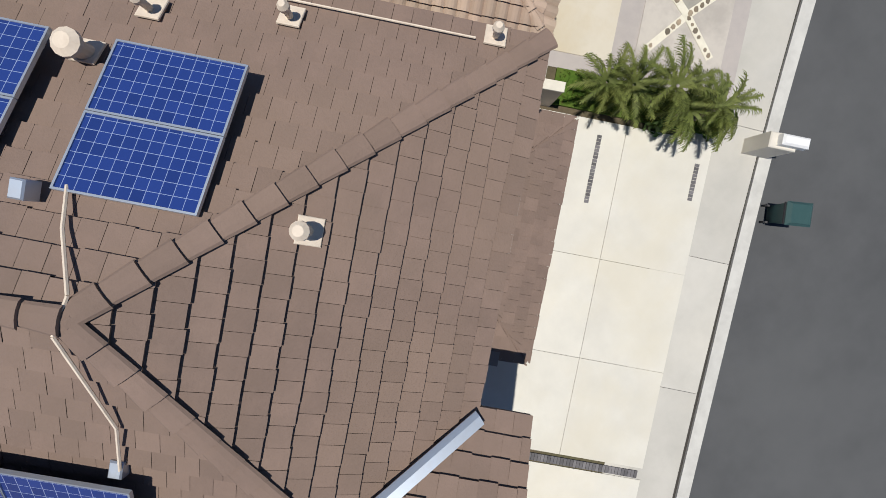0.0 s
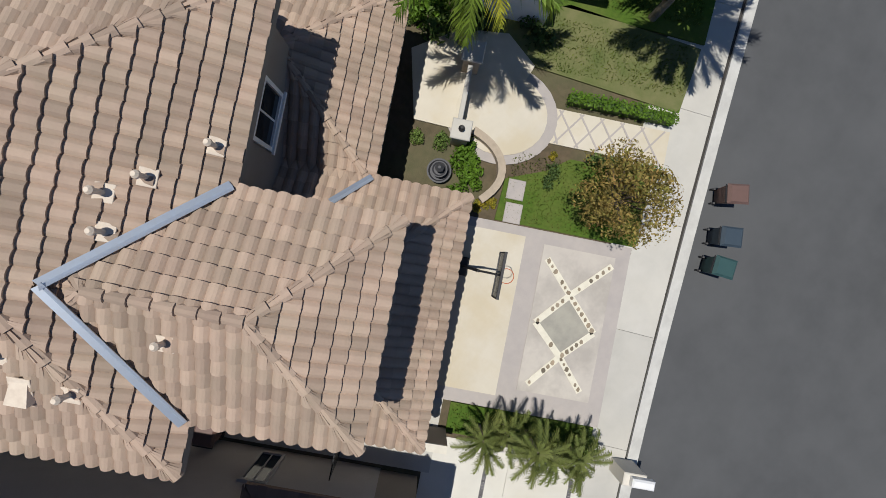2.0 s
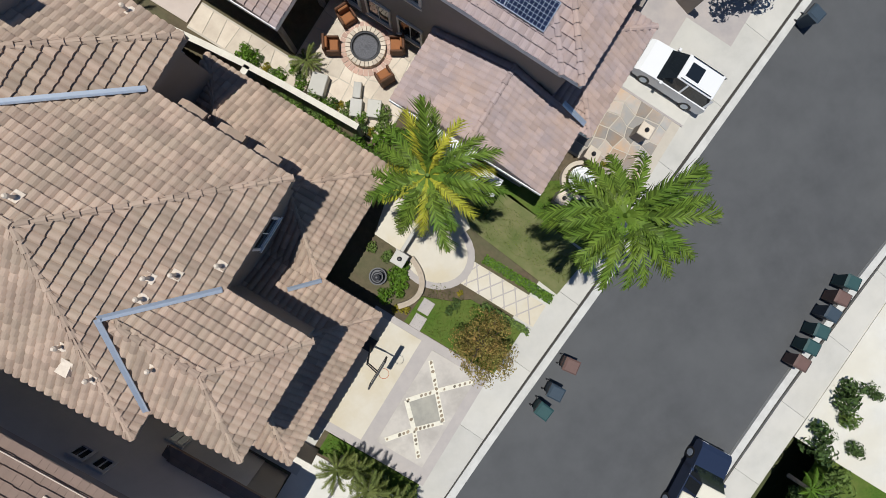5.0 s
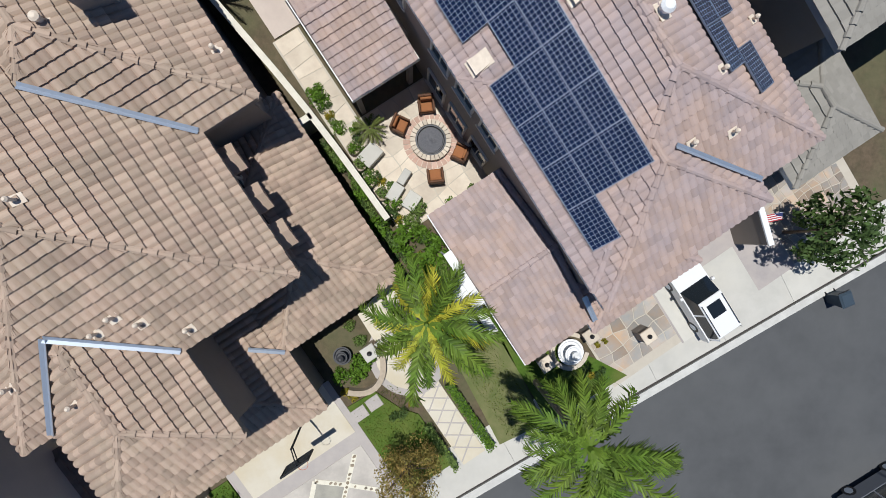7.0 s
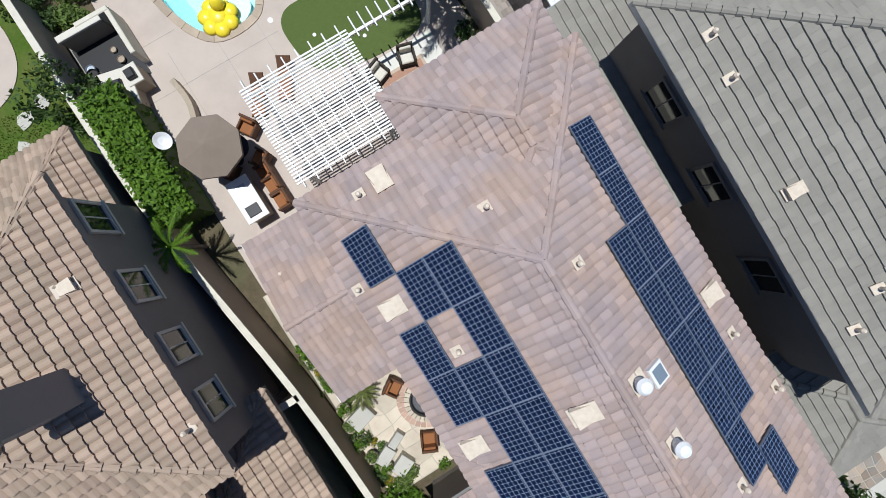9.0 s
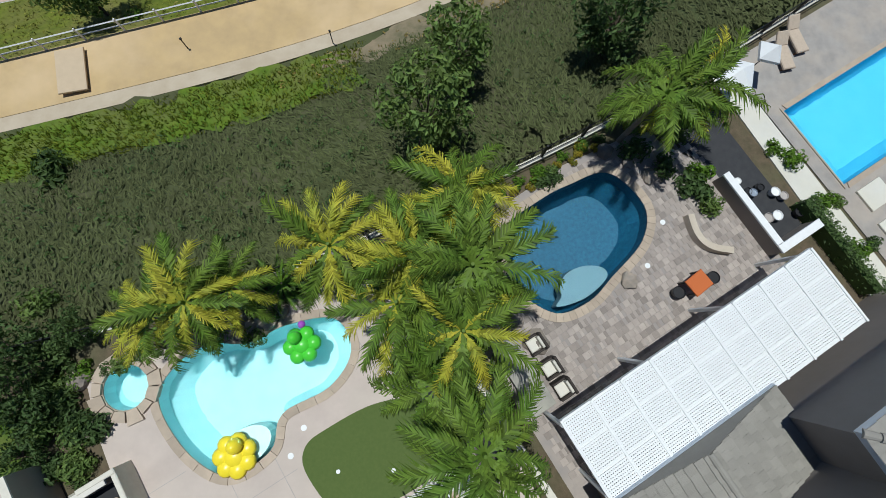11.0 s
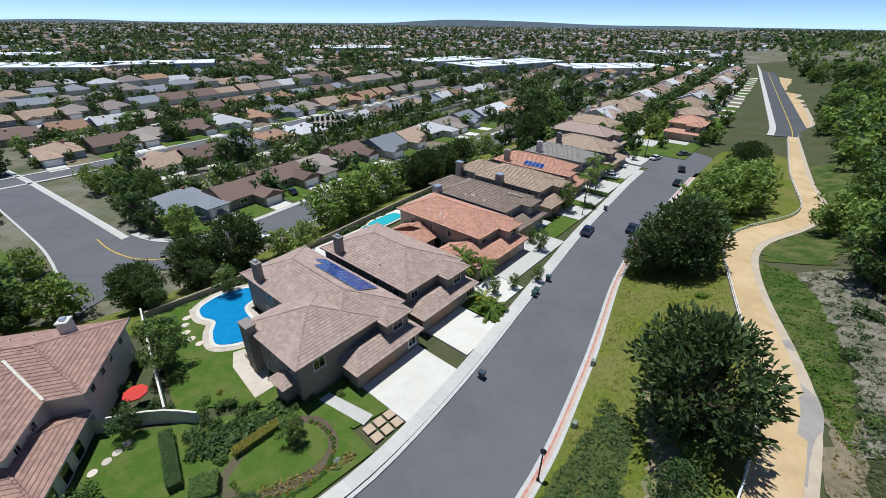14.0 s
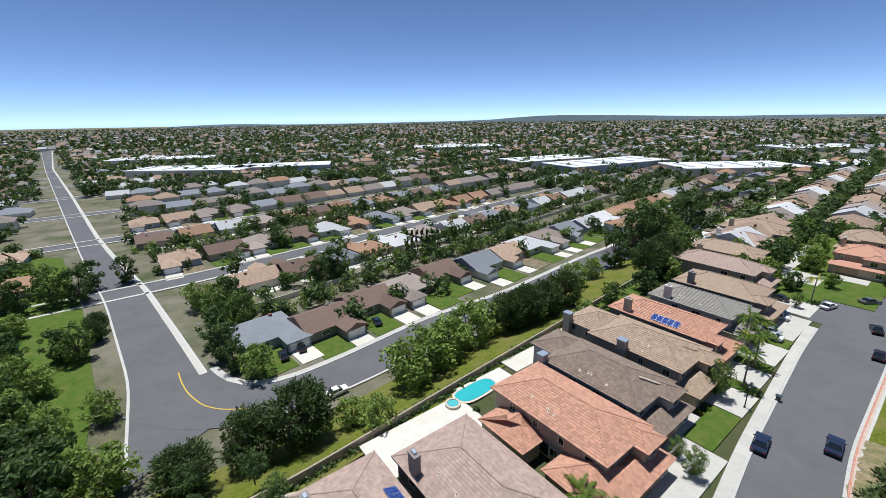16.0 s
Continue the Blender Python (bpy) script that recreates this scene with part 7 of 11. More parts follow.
for u, v in ((18.0, 7.2), (20.0, 6.0)):
    solo("golf_cup", Shape().lathe([(0.09, 0), (0.09, 0.012), (0.06, 0.012)], n=14), WHITE, "small white cup rim in the putting green", "golf cup", NEAR @ pose(u, v, 0.29), group="golf cups")


def inflatable(u, v, z, r, m_, label, lumps, seed):
    """A pool float made of swollen chambers round a ring."""
    ob = thing("pool_float", NEAR @ pose(u, v, z, 0, 0, seed * 50), label, "pool float", "pool floats")
    for k in range(lumps):
        a = k * math.tau / lumps
        q = r * 0.42
        part("chamber", Shape().lathe([(0.03, 0), (q * 0.7, 0.03), (q, 0.16), (q * 0.75, 0.3), (0.03, 0.36)], (r * 0.6 * math.cos(a), r * 0.6 * math.sin(a), 0), 12), m_, ob, smooth=True)
    part("middle_chamber", Shape().lathe([(0.03, 0.02), (r * 0.4, 0.06), (r * 0.52, 0.2), (r * 0.36, 0.36), (0.03, 0.42)], n=14), m_, ob, smooth=True)
    hd = Shape().lathe([(0.02, 0.2), (r * 0.3, 0.26), (r * 0.36, 0.5), (r * 0.25, 0.75), (0.03, 0.85)], (r * 0.5, 0, 0), 12)
    part("head_chamber", hd, m_, ob, smooth=True)
    return ob


inflatable(14.65, 10.05, 0.17, 0.95, mat("yellow_vinyl", (0.9, 0.72, 0.03), 0.35, spec=0.6), "large yellow inflatable ring float in the pool", 7, 1)
inflatable(19.2, 12.6, 0.17, 0.85, mat("green_vinyl", (0.1, 0.6, 0.04), 0.35, spec=0.6), "bright green inflatable float in the pool", 6, 2)
solo("pool_noodle", Shape().tube((-0.5, 0, 0), (0.5, 0.1, 0), 0.05, n=10), mat("yellow_foam", (0.8, 0.7, 0.05), 0.7), "yellow foam noodle floating on the pool", "pool noodle", NEAR @ pose(20.5, 13.2, 0.21, 0, 0, -30))
solo("ball", Shape().lathe([(0.02, 0), (0.15, 0.06), (0.18, 0.17), (0.13, 0.29), (0.02, 0.34)], n=14), mat("purple_vinyl", (0.35, 0.08, 0.5), 0.4), "purple ball floating on the pool", "ball", NEAR @ pose(19.6, 13.4, 0.16), smooth=True)

# pergola and rug lounge behind house C
pg = thing("pergola", NEAR, "white slatted pergola over the patio", "pergola")
for u in (14.6, 18.6):
    for v in (1.2, 4.8):
        part("post", Shape().bbox(u - 0.08, u + 0.08, v - 0.08, v + 0.08, 0.27, 2.9, 0.01), WHITE, pg)
for v in (1.1, 4.9):
    part("beam", Shape().bbox(14.2, 19.0, v - 0.06, v + 0.06, 2.9, 3.08, 0.01), WHITE, pg)
for k in range(8):
    u = 14.4 + k * 0.62
    part("rafter", Shape().bbox(u - 0.03, u + 0.03, 0.6, 5.5, 3.084, 3.22, 0.01), WHITE, pg)
for k in range(32):
    v = 0.85 + k * 0.137
    part("slat", Shape().box(14.15, 19.05, v - 0.036, v + 0.036, 3.223, 3.26), WHITE, pg)
for k in range(9):
    u = 19.4 + k * 0.42
    part("rafter_end", Shape().bbox(u - 0.03, u + 0.03, 4.7, 5.6, 3.0, 3.12, 0.01), WHITE, pg)
part("beam", Shape().bbox(19.05, 23.0, 4.95, 5.07, 2.86, 2.99, 0.01), WHITE, pg)
part("post", Shape().bbox(22.8, 22.95, 4.94, 5.08, 0.27, 2.86, 0.01), WHITE, pg)
slab("patio", rect(18.9, 22.8, -0.9, 4.75), 0.29, mat("white_patio_tile", (0.68, 0.66, 0.6), 0.7, second=(0.6, 0.58, 0.52), scale=1.5), "pale patio floor under the lounge", "patio", thick=0.05)
RUG = mat("rose_brick_inlay", (0.42, 0.24, 0.17), 0.9, second=(0.36, 0.21, 0.15), scale=6, mix=0.8, bump=0.3, bump_scale=30)
RUG2 = mat("tan_woven_rug", (0.52, 0.42, 0.32), 0.95, second=(0.45, 0.36, 0.28), scale=8, mix=0.8)
rug = thing("outdoor_rug", NEAR @ pose(20.6, 2.2, 0.292), "tan outdoor rug with a rose border", "rug")
part("field", Shape().bbox(-1.25, 1.25, -1.75, 1.75, 0, 0.012, 0.003), RUG2, rug)
for x0, x1, y0, y1 in ((-1.1, 1.1, -1.6, -1.25), (-1.1, 1.1, 1.25, 1.6), (-1.1, -0.8, -1.25, 1.25), (0.8, 1.1, -1.25, 1.25), (-0.4, 0.4, -0.4, 0.4)):
    part("border", Shape().box(x0, x1, y0, y1, 0.012, 0.017), RUG, rug)
DARKWICK = mat("dark_wicker", (0.045, 0.035, 0.03), 0.7, second=(0.03, 0.025, 0.02), scale=20)
PALECUSH = mat("cream_cushion", (0.68, 0.64, 0.56), 0.9, second=(0.6, 0.57, 0.5), scale=6)
for u, v, t in ((19.6, 4.0, 20), (21.1, 4.0, -15)):
    lounge_chair(u, v, 0.295, t, "dark wicker armchair with cream cushions", "lounge chairs", DARKWICK, PALECUSH)
ob = thing("outdoor_sofa", NEAR @ pose(20.6, 0.6, 0.295, 0, 0, 180), "dark wicker sofa with cream cushions", "sofa")
part("seat", Shape().bbox(-0.85, 0.85, -0.35, 0.35, 0.1, 0.36, 0.03), DARKWICK, ob)
part("seat_cushion", Shape().bbox(-0.78, 0.78, -0.34, 0.26, 0.364, 0.48, 0.04), PALECUSH, ob)
part("backrest", Shape().bbox(-0.9, 0.9, 0.354, 0.48, 0.1, 0.85, 0.04), DARKWICK, ob)
for s in (-1, 1):
    part("armrest", Shape().bbox(s * 0.92 - 0.06, s * 0.92 + 0.06, -0.36, 0.35, 0.0, 0.62, 0.03), DARKWICK, ob)
ob = thing("fire_table", NEAR @ pose(20.6, 2.35, 0.31), "square grey stone fire table", "fire table")
part("pedestal", Shape().bbox(-0.3, 0.3, -0.3, 0.3, 0, 0.35, 0.02), GREYBAND, ob)
part("top", Shape().bbox(-0.42, 0.42, -0.42, 0.42, 0.354, 0.42, 0.02), GREYBAND, ob)
part("burner_tray", Shape().bbox(-0.18, 0.18, -0.18, 0.18, 0.424, 0.44, 0.01), BLACK, ob)
for u, v, t in ((14.3, 5.9, 60), (15.75, 5.95, 60)):
    ob = thing("sun_lounger", NEAR @ pose(u, v, 0.272, 0, 0, t), "brown wicker sun lounger on the deck", "sun lounger", "sun loungers")
    part("bed", Shape().bbox(-0.9, 0.45, -0.32, 0.32, 0.2, 0.3, 0.02), WICKER, ob)
    part("backrest", Shape().bbox(0, 0.65, -0.32, 0.32, 0, 0.08, 0.02, pose(0.45, 0, 0.24, 0, -28, 0)), WICKER, ob)
    part("cushion", Shape().bbox(-0.88, 0.42, -0.28, 0.28, 0.304, 0.38, 0.03), CUSHION, ob)
    for x in (-0.8, 0.4):
        for y in (-0.26, 0.26):
            part("leg", Shape().box(x - 0.03, x + 0.03, y - 0.03, y + 0.03, 0, 0.2), WICKER, ob)


def umbrella(u, v, z, r, top, colour, label, m_frame=NEAR, sides=8):
    ob = thing("umbrella", m_frame @ pose(u, v, z), label, "umbrella", "umbrellas")
    ring_ = [(r * math.cos(k * math.tau / sides), r * math.sin(k * math.tau / sides)) for k in range(sides)]
    vs = [(x, y, top - 0.45) for x, y in ring_] + [(0, 0, top)] + [(x, y, top - 0.6) for x, y in ring_]
    part("canopy", Shape().add(vs, [(k, (k + 1) % sides, sides) for k in range(sides)] + [(k, (k + 1) % sides, sides + 1 + (k + 1) % sides, sides + 1 + k) for k in range(sides)]), colour, ob)
    part("pole", Shape().tube((0, 0, 0), (0, 0, top - 0.02), 0.025, n=8), DARKMETAL, ob)
    part("base_plate", Shape().lathe([(0.3, 0), (0.3, 0.06), (0.06, 0.12)], n=16), DARKMETAL, ob)
    for x, y in ring_:
        part("rib", Shape().tube((0, 0, top - 0.05), (x * 0.97, y * 0.97, top - 0.48), 0.012, n=5), DARKMETAL, ob)
    return ob


TAUPECLOTH = mat("taupe_canvas", (0.24, 0.19, 0.15), 0.9, second=(0.21, 0.165, 0.13), scale=3)
umbrella(11.9, 4.05, 0.27, 1.35, 3.05, TAUPECLOTH, "eight-sided taupe patio umbrella")
ob = thing("patio_table", NEAR @ pose(12.3, 4.3, 0.27), "round dark patio table under the umbrella", "table")
part("tabletop", Shape().lathe([(0.6, 0.7), (0.6, 0.74), (0.55, 0.75)], n=24), DARKMETAL, ob)
part("pedestal", Shape().lathe([(0.25, 0), (0.06, 0.1), (0.06, 0.7)], n=12), DARKMETAL, ob)
for k in range(4):
    lounge_chair(12.3 + 1.05 * math.cos(k * 1.571 + 0.6), 4.3 + 1.05 * math.sin(k * 1.571 + 0.6), 0.27, math.degrees(k * 1.571 + 0.6) - 90, "brown patio chair round the umbrella table", "patio chairs")
ob = thing("bar_counter", NEAR @ pose(11.6, 1.95, 0.27), "white topped outdoor bar counter", "bar counter")
part("cabinet", Shape().bbox(-0.42, 0.42, -0.9, 0.9, 0, 0.95, 0.01), STUCCO_TAN, ob)
part("worktop", Shape().bbox(-0.52, 0.52, -1.02, 1.02, 0.954, 1.03, 0.015), WHITE, ob)
part("sink", Shape().box(-0.2, 0.25, 0.2, 0.7, 1.032, 1.04), GALV, ob)
part("hob", Shape().bbox(-0.3, 0.3, -0.8, -0.3, 1.034, 1.08, 0.02), DARKMETAL, ob)
for v in (1.3, 2.1, 2.8):
    lounge_chair(12.75, v, 0.27, -90, "brown wicker bar chair at the counter", "bar chairs")
# outdoor kitchen by the wall
for k, (u, v, sc) in enumerate(((8.6, 16.4, 0.75), (7.6, 14.6, 0.6), (9.2, 18.4, 0.8), (6.9, 17.8, 0.8), (11.4, 18.2, 0.6))):
    plant("garden_bush", T_ROUND, NEAR @ pose(u, v, -0.3, 0, 0, k * 60) @ Matrix.Scale(sc, 4), "dense dark bush behind the spa", "bush", "spa bushes")
ob = thing("outdoor_kitchen", NEAR @ pose(9.9, 10.6, 0.27), "L-shaped outdoor kitchen with a cream worktop", "outdoor kitchen")
part("worktop", Shape().bbox(-1.6, 0.5, 1.2, 1.5, 0.9, 1.0, 0.02), PALECUSH, ob)
part("worktop", Shape().bbox(0.0, 0.7, -1.9, -1.0, 0.9, 1.0, 0.02), PALECUSH, ob)
part("counter", Shape().bbox(-1.55, 0.45, 1.22, 1.45, 0, 0.896, 0.01), STUCCO_TAN, ob)
part("counter", Shape().bbox(0.04, 0.66, -1.86, -1.04, 0, 0.896, 0.01), STUCCO_TAN, ob)
part("grill", Shape().bbox(0.15, 0.55, -1.7, -1.25, 1.004, 1.2, 0.05), BLACK, ob)
rng = random.Random(4)
for k in range(14):
    u, v, w = rng.uniform(8.4, 10.2), rng.uniform(9.4, 11.6), rng.uniform(0.1, 0.28)
    solo("patio_pot", Shape().lathe([(w * 0.6, 0), (w, w * 1.4), (w * 0.9, w * 1.5), (w * 0.8, w * 1.2)], n=12), rng.choice((BLACK, GALV, STONE, BLACK)), "small pot or fitting stored by the kitchen", "pot", NEAR @ pose(u, v, 0.21), group="pots")
slab("patio", rect(8.1, 10.4, 9.0, 12.3), 0.215, DARKCON, "dark paved corner behind the kitchen", "patio", thick=0.05)
for k in range(3):
    cw = resample([(11.0 + 0.25 * k, 5.9), (11.5 + 0.2 * k, 7.2), (11.3 + 0.1 * k, 8.4)], 0.3)
    if k == 0:
        solo("garden_wall", ribbon(cw, shifted(cw, -0.25), 0.75, thick=0.5), STONE, "low curved stone seat wall", "garden wall", NEAR)
solo("satellite_dish", Shape().lathe([(0.02, 0), (0.2, 0.03), (0.36, 0.13), (0.35, 0.14), (0.19, 0.05), (0.02, 0.02)], n=18), WHITE, "white satellite dish on the wall", "satellite dish", NEAR @ pose(10.3, 5.4, 2.4, 20, 15, 0))
hedge(8.1, 9.9, 2.4, 8.6, 0.2, 2.2, LEAF_BRIGHT, "tall bright green hedge along the wall", seed=5, size=0.1)
slab("lawn", [(-4, 2), (7.6, 2), (7.6, 16.5), (5.5, 17.5), (-4, 18.5)], 0.24, GRASS, "patchy back lawn with stepping stones", "lawn")
rng = random.Random(12)
for k, (u, v) in enumerate(((2.8, 10.9), (2.1, 9.8), (0.6, 8.4), (4.1, 9.3), (3.3, 8.0), (5.85, 10.7), (2.4, 8.9), (4.8, 10.4), (1.4, 7.2), (3.2, 11.6))):
    poly = [(0.42 * rng.uniform(0.75, 1.2) * math.cos(q * math.tau / 7), 0.36 * rng.uniform(0.75, 1.2) * math.sin(q * math.tau / 7)) for q in range(7)]
    solo("stepping_stone", Shape().prism(poly, 0, 0.05), CONCRETE, "irregular pale stepping stone in the lawn", "stepping stone", NEAR @ pose(u, v, 0.235, 0, 0, k * 33), group="back lawn stepping stones")
for k in range(34):
    r_ = random.Random(300 + k)
    shrub(-2 + k * 0.75, 17.6 - k * 0.09 + (r_.uniform(0.2, 0.9) if 14 < k < 24 else r_.uniform(-1.2, 0.9)) - (0 if k < 18 else 0.4), 0.2, ("dark", "green", "bright", "dark", "green")[k % 5], r_.uniform(0.9, 1.9) * (0.7 if 14 < k < 24 else 1), k, where="on the slope edge")
for k in range(20):
    r_ = random.Random(340 + k)
    shrub(r_.uniform(28, 41), 13.2 + r_.uniform(0.0, 1.0), 0.2, ("dark", "green", "yellow", "bright")[k % 4], r_.uniform(0.6, 1.1), k, where="along the back fence")
for k, (u, v, s) in enumerate(((38.4, 9.3, 1.8), (39.0, 8.0, 1.6), (38.2, 10.6, 1.4), (39.6, 9.6, 1.5), (37.6, 12.4, 1.6), (39.4, 12.0, 1.8), (40.5, 12.6, 1.7), (13.2, 17.4, 1.5), (10.2, 17.6, 1.8), (8.4, 15.4, 1.9), (8.0, 13.6, 1.4), (24.3, 9.4, 1.4), (24.0, 3.8, 1.2), (44.5, 4.8, 0.9), (44.4, 2.3, 0.9), (43.6, 8.6, 1.1))):
    shrub(u, v, 0.2, ("dark", "green", "dark", "bright")[k % 4], s, k, where="beside the pool deck")
for k in range(16):
    r_ = random.Random(380 + k)
    shrub(r_.uniform(8.2, 10.2), r_.uniform(12.8, 17.2), 0.2, ("dark", "green", "dark")[k % 3], r_.uniform(0.9, 1.7), k, where="in the shady bed by the spa")
PALMS = ((25.3, 9.6, 5.6, 0), (25.2, 12.6, 5.2, 2), (28.2, 14.0, 4.4, 2), (26.6, 11.2, 6.2, 0), (17.2, 15.8, 3.6, 2), (18.6, 15.6, 3.0, 1), (37.2, 13.1, 4.4, 0), (39.0, 12.9, 3.6, 1), (15.4, 16.4, 2.6, 2), (23.9, 6.3, 6.2, 0), (23.9, 11.6, 4.6, 1), (22.9, 14.6, 4.6, 2), (26.9, 13.6, 4.0, 2), (23.6, 8.4, 4.2, 0))
for k, (u, v, t, g) in enumerate(PALMS):
    palm(u, v, 0.2, t, 60 + k, "feathery palm with golden fronds above the fence" if g else "feathery green palm by the pool", FROND_GOLD if g == 2 else FROND, 17 if t > 3 else 14, 0.13, old=FROND if g == 2 else (FROND_GOLD if g or k % 4 == 0 else None), scale=0.95 if t > 3 else 0.75)
palm(8.5, 1.4, 0.2, 2.8, 90, "small palm in the side yard", FROND_FERN, 14, 0.1, scale=1.1)
for k, (u, v) in enumerate(((16.2, 16.2), (19.9, 15.3), (15.0, 16.6))):
    palm(u, v, 0.2, 1.0, 95 + k, "low fern palm behind the pool", FROND_FERN, 13, 0.1, name="fern_palm")

# lattice cover and pool furniture of house D
lc = thing("lattice_cover", NEAR, "long white lattice patio cover", "patio cover")
for u in (26.75, 30.9, 35.0, 39.05):
    for v in (1.75, 4.6):
        part("post", Shape().bbox(u - 0.07, u + 0.07, v - 0.07, v + 0.07, 0.25, 3.1, 0.01), WHITE, lc)
for v in (1.5, 2.6, 3.7, 4.8):
    part("beam", Shape().bbox(26.7, 39.15, v - 0.05, v + 0.05, 3.1, 3.28, 0.01), WHITE, lc)
for k in range(10):
    u = 26.75 + k * 1.37
    part("rafter", Shape().bbox(u - 0.05, u + 0.05, 1.45, 4.85, 3.284, 3.36, 0.01), WHITE, lc)
for i in range(9):
    for j in range(3):
        sh = Shape()
        x0, y0 = 26.8 + i * 1.37, 1.55 + j * 1.1
        for k in range(14):
            sh.box(x0 + 0.01 + k * 0.094, x0 + 0.07 + k * 0.094, y0 + 0.01, y0 + 1.0, 3.29, 3.302)
        for k in range(10):
            sh.box(x0 + 0.005, x0 + 1.3, y0 + 0.015 + k * 0.103, y0 + 0.083 + k * 0.103, 3.303, 3.315)
        part("lattice_panel", sh, WHITE, lc)
ob = thing("patio_table", NEAR @ pose(35.75, 5.55, 0.26, 0, 0, 5), "orange covered patio table on the deck", "table")
part("tabletop", Shape().bbox(-0.5, 0.5, -0.42, 0.42, 0.7, 0.78, 0.03), mat("orange_cover", (0.5, 0.13, 0.035), 0.8), ob)
for x in (-0.4, 0.4):
    for y in (-0.34, 0.34):
        part("leg", Shape().box(x - 0.04, x + 0.04, y - 0.04, y + 0.04, 0, 0.696), DARKMETAL, ob)
for u, v in ((34.9, 5.6), (36.7, 5.3)):
    solo("planter_pot", Shape().lathe([(0.2, 0), (0.3, 0.4), (0.28, 0.42), (0.25, 0.36)], n=16), BLACK, "round black pot beside the table", "pot", NEAR @ pose(u, v, 0.26), group="pots")
cw = resample([(37.5, 8.3), (37.1, 7.3), (37.3, 6.4), (38.2, 5.7)], 0.3)
solo("garden_wall", ribbon(cw, shifted(cw, 0.3), 0.7, thick=0.5), FLAG, "curved cream seat wall on the deck", "garden wall", NEAR)
ob = thing("bar_counter", NEAR, "dark topped poolside bar counter", "bar counter")
part("counter", Shape().bbox(26.3, 26.9, 4.9, 8.2, 0.25, 1.15, 0.02), STUCCO_TAN, ob)
part("worktop", Shape().bbox(26.2, 27.3, 4.8, 8.3, 1.154, 1.22, 0.02), DARKCON, ob)
for v in (7.2, 6.0, 5.0):
    lounge_chair(27.95, v, 0.26, -90, "dark bar chair with a cream seat", "bar chairs by the deep pool", DARKWICK, PALECUSH)
PB = rounded([(-2.5, 13.0), (2.0, 12.4), (4.2, 12.6), (5.0, 13.7), (4.6, 15.4), (2.0, 16.4), (-2.5, 16.8)])
ob = thing("swimming_pool", NEAR, "still grey green garden pool with wide pale coping", "swimming pool")
part("coping", Shape().prism(grown(PB, 1.1), 0.2, 0.28), DECKMAT, ob)
part("rim", Shape().prism(grown(PB, 0.3), 0.25, 0.33), COPING, ob)
part("water", Shape().prism(PB, 0.3, 0.336), mat("still_green_water", (0.1, 0.24, 0.24), 0.05, second=(0.12, 0.28, 0.27), scale=0.7), ob)
ob = thing("storage_bay", NEAR, "low white walled bay full of dark garden gear", "storage bay")
part("bay_wall", Shape().bbox(9.3, 10.9, 12.0, 12.22, 0.2, 1.3, 0.03), WALLCAP, ob)
part("bay_wall", Shape().bbox(10.7, 10.92, 9.9, 12.0, 0.2, 1.3, 0.03), WALLCAP, ob)
part("mat", Shape().box(8.2, 10.7, 9.4, 12.0, 0.22, 0.3), BLACK, ob)
ob = thing("barbecue_island", NEAR @ pose(9.4, 8.9, 0.22, 0, 0, -12), "square stone barbecue island with a black grill", "barbecue")
part("cabinet", Shape().bbox(-0.62, 0.62, -0.75, 0.75, 0, 0.9, 0.02), STUCCO_TAN, ob)
part("worktop", Shape().bbox(-0.72, 0.72, -0.85, 0.85, 0.904, 1.0, 0.02), PALECUSH, ob)
part("grill", Shape().bbox(-0.3, 0.3, -0.35, 0.35, 1.004, 1.2, 0.06), BLACK, ob)
plant("garden_bush", T_ROUND, NEAR @ pose(7.5, 9.3, -0.6) @ Matrix.Scale(0.95, 4), "large glossy green bush beside the wall", "bush")
ob = thing("outdoor_kitchen", NEAR @ pose(41.4, 7.0, 0.2), "dark outdoor kitchen with a white counter", "outdoor kitchen")
part("worktop", Shape().bbox(-1.6, -1.25, -1.98, 2.0, 0.9, 1.0, 0.02), WHITE, ob)
part("worktop", Shape().bbox(-1.6, 0.9, -2.4, -2.0, 0.9, 1.0, 0.02), WHITE, ob)
part("counter", Shape().bbox(-1.57, 0.87, -2.36, -2.04, 0, 0.896, 0.02), STUCCO_TAUPE, ob)
part("counter", Shape().bbox(-1.57, -1.28, -2.15, 1.95, 0, 0.896, 0.02), STUCCO_TAUPE, ob)
slab("patio", rect(39.9, 42.3, 4.6, 12.0), 0.23, mat("black_slate", (0.03, 0.03, 0.033), 0.7, second=(0.05, 0.05, 0.05), scale=3), "dark slate corner behind the kitchen", "patio", thick=0.04)
rng = random.Random(14)
for k in range(12):
    u, v, w = rng.uniform(40.2, 42.6), rng.uniform(5.2, 8.8), rng.uniform(0.12, 0.3)
    solo("patio_pot", Shape().lathe([(w * 0.6, 0), (w, w * 1.4), (w * 0.9, w * 1.5), (w * 0.8, w * 1.2)], n=12), rng.choice((BLACK, GALV, WHITE, GREYBAND)), "small pot or fitting stored by the kitchen", "pot", NEAR @ pose(u, v, 0.22), group="pots")
for k, (u, v) in enumerate(((46.4, 4.2), (46.2, 2.4), (48.5, 3.4), (48.6, 1.5))):
    solo("deck_step", Shape().bbox(-0.75, 0.75, -0.6, 0.6, 0, 0.12, 0.02), DRIVE, "pale concrete pad beside the long pool", "concrete pad", NEAR @ pose(u, v, 0.262), group="concrete pads")
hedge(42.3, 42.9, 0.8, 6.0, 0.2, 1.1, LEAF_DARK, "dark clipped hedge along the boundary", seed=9)
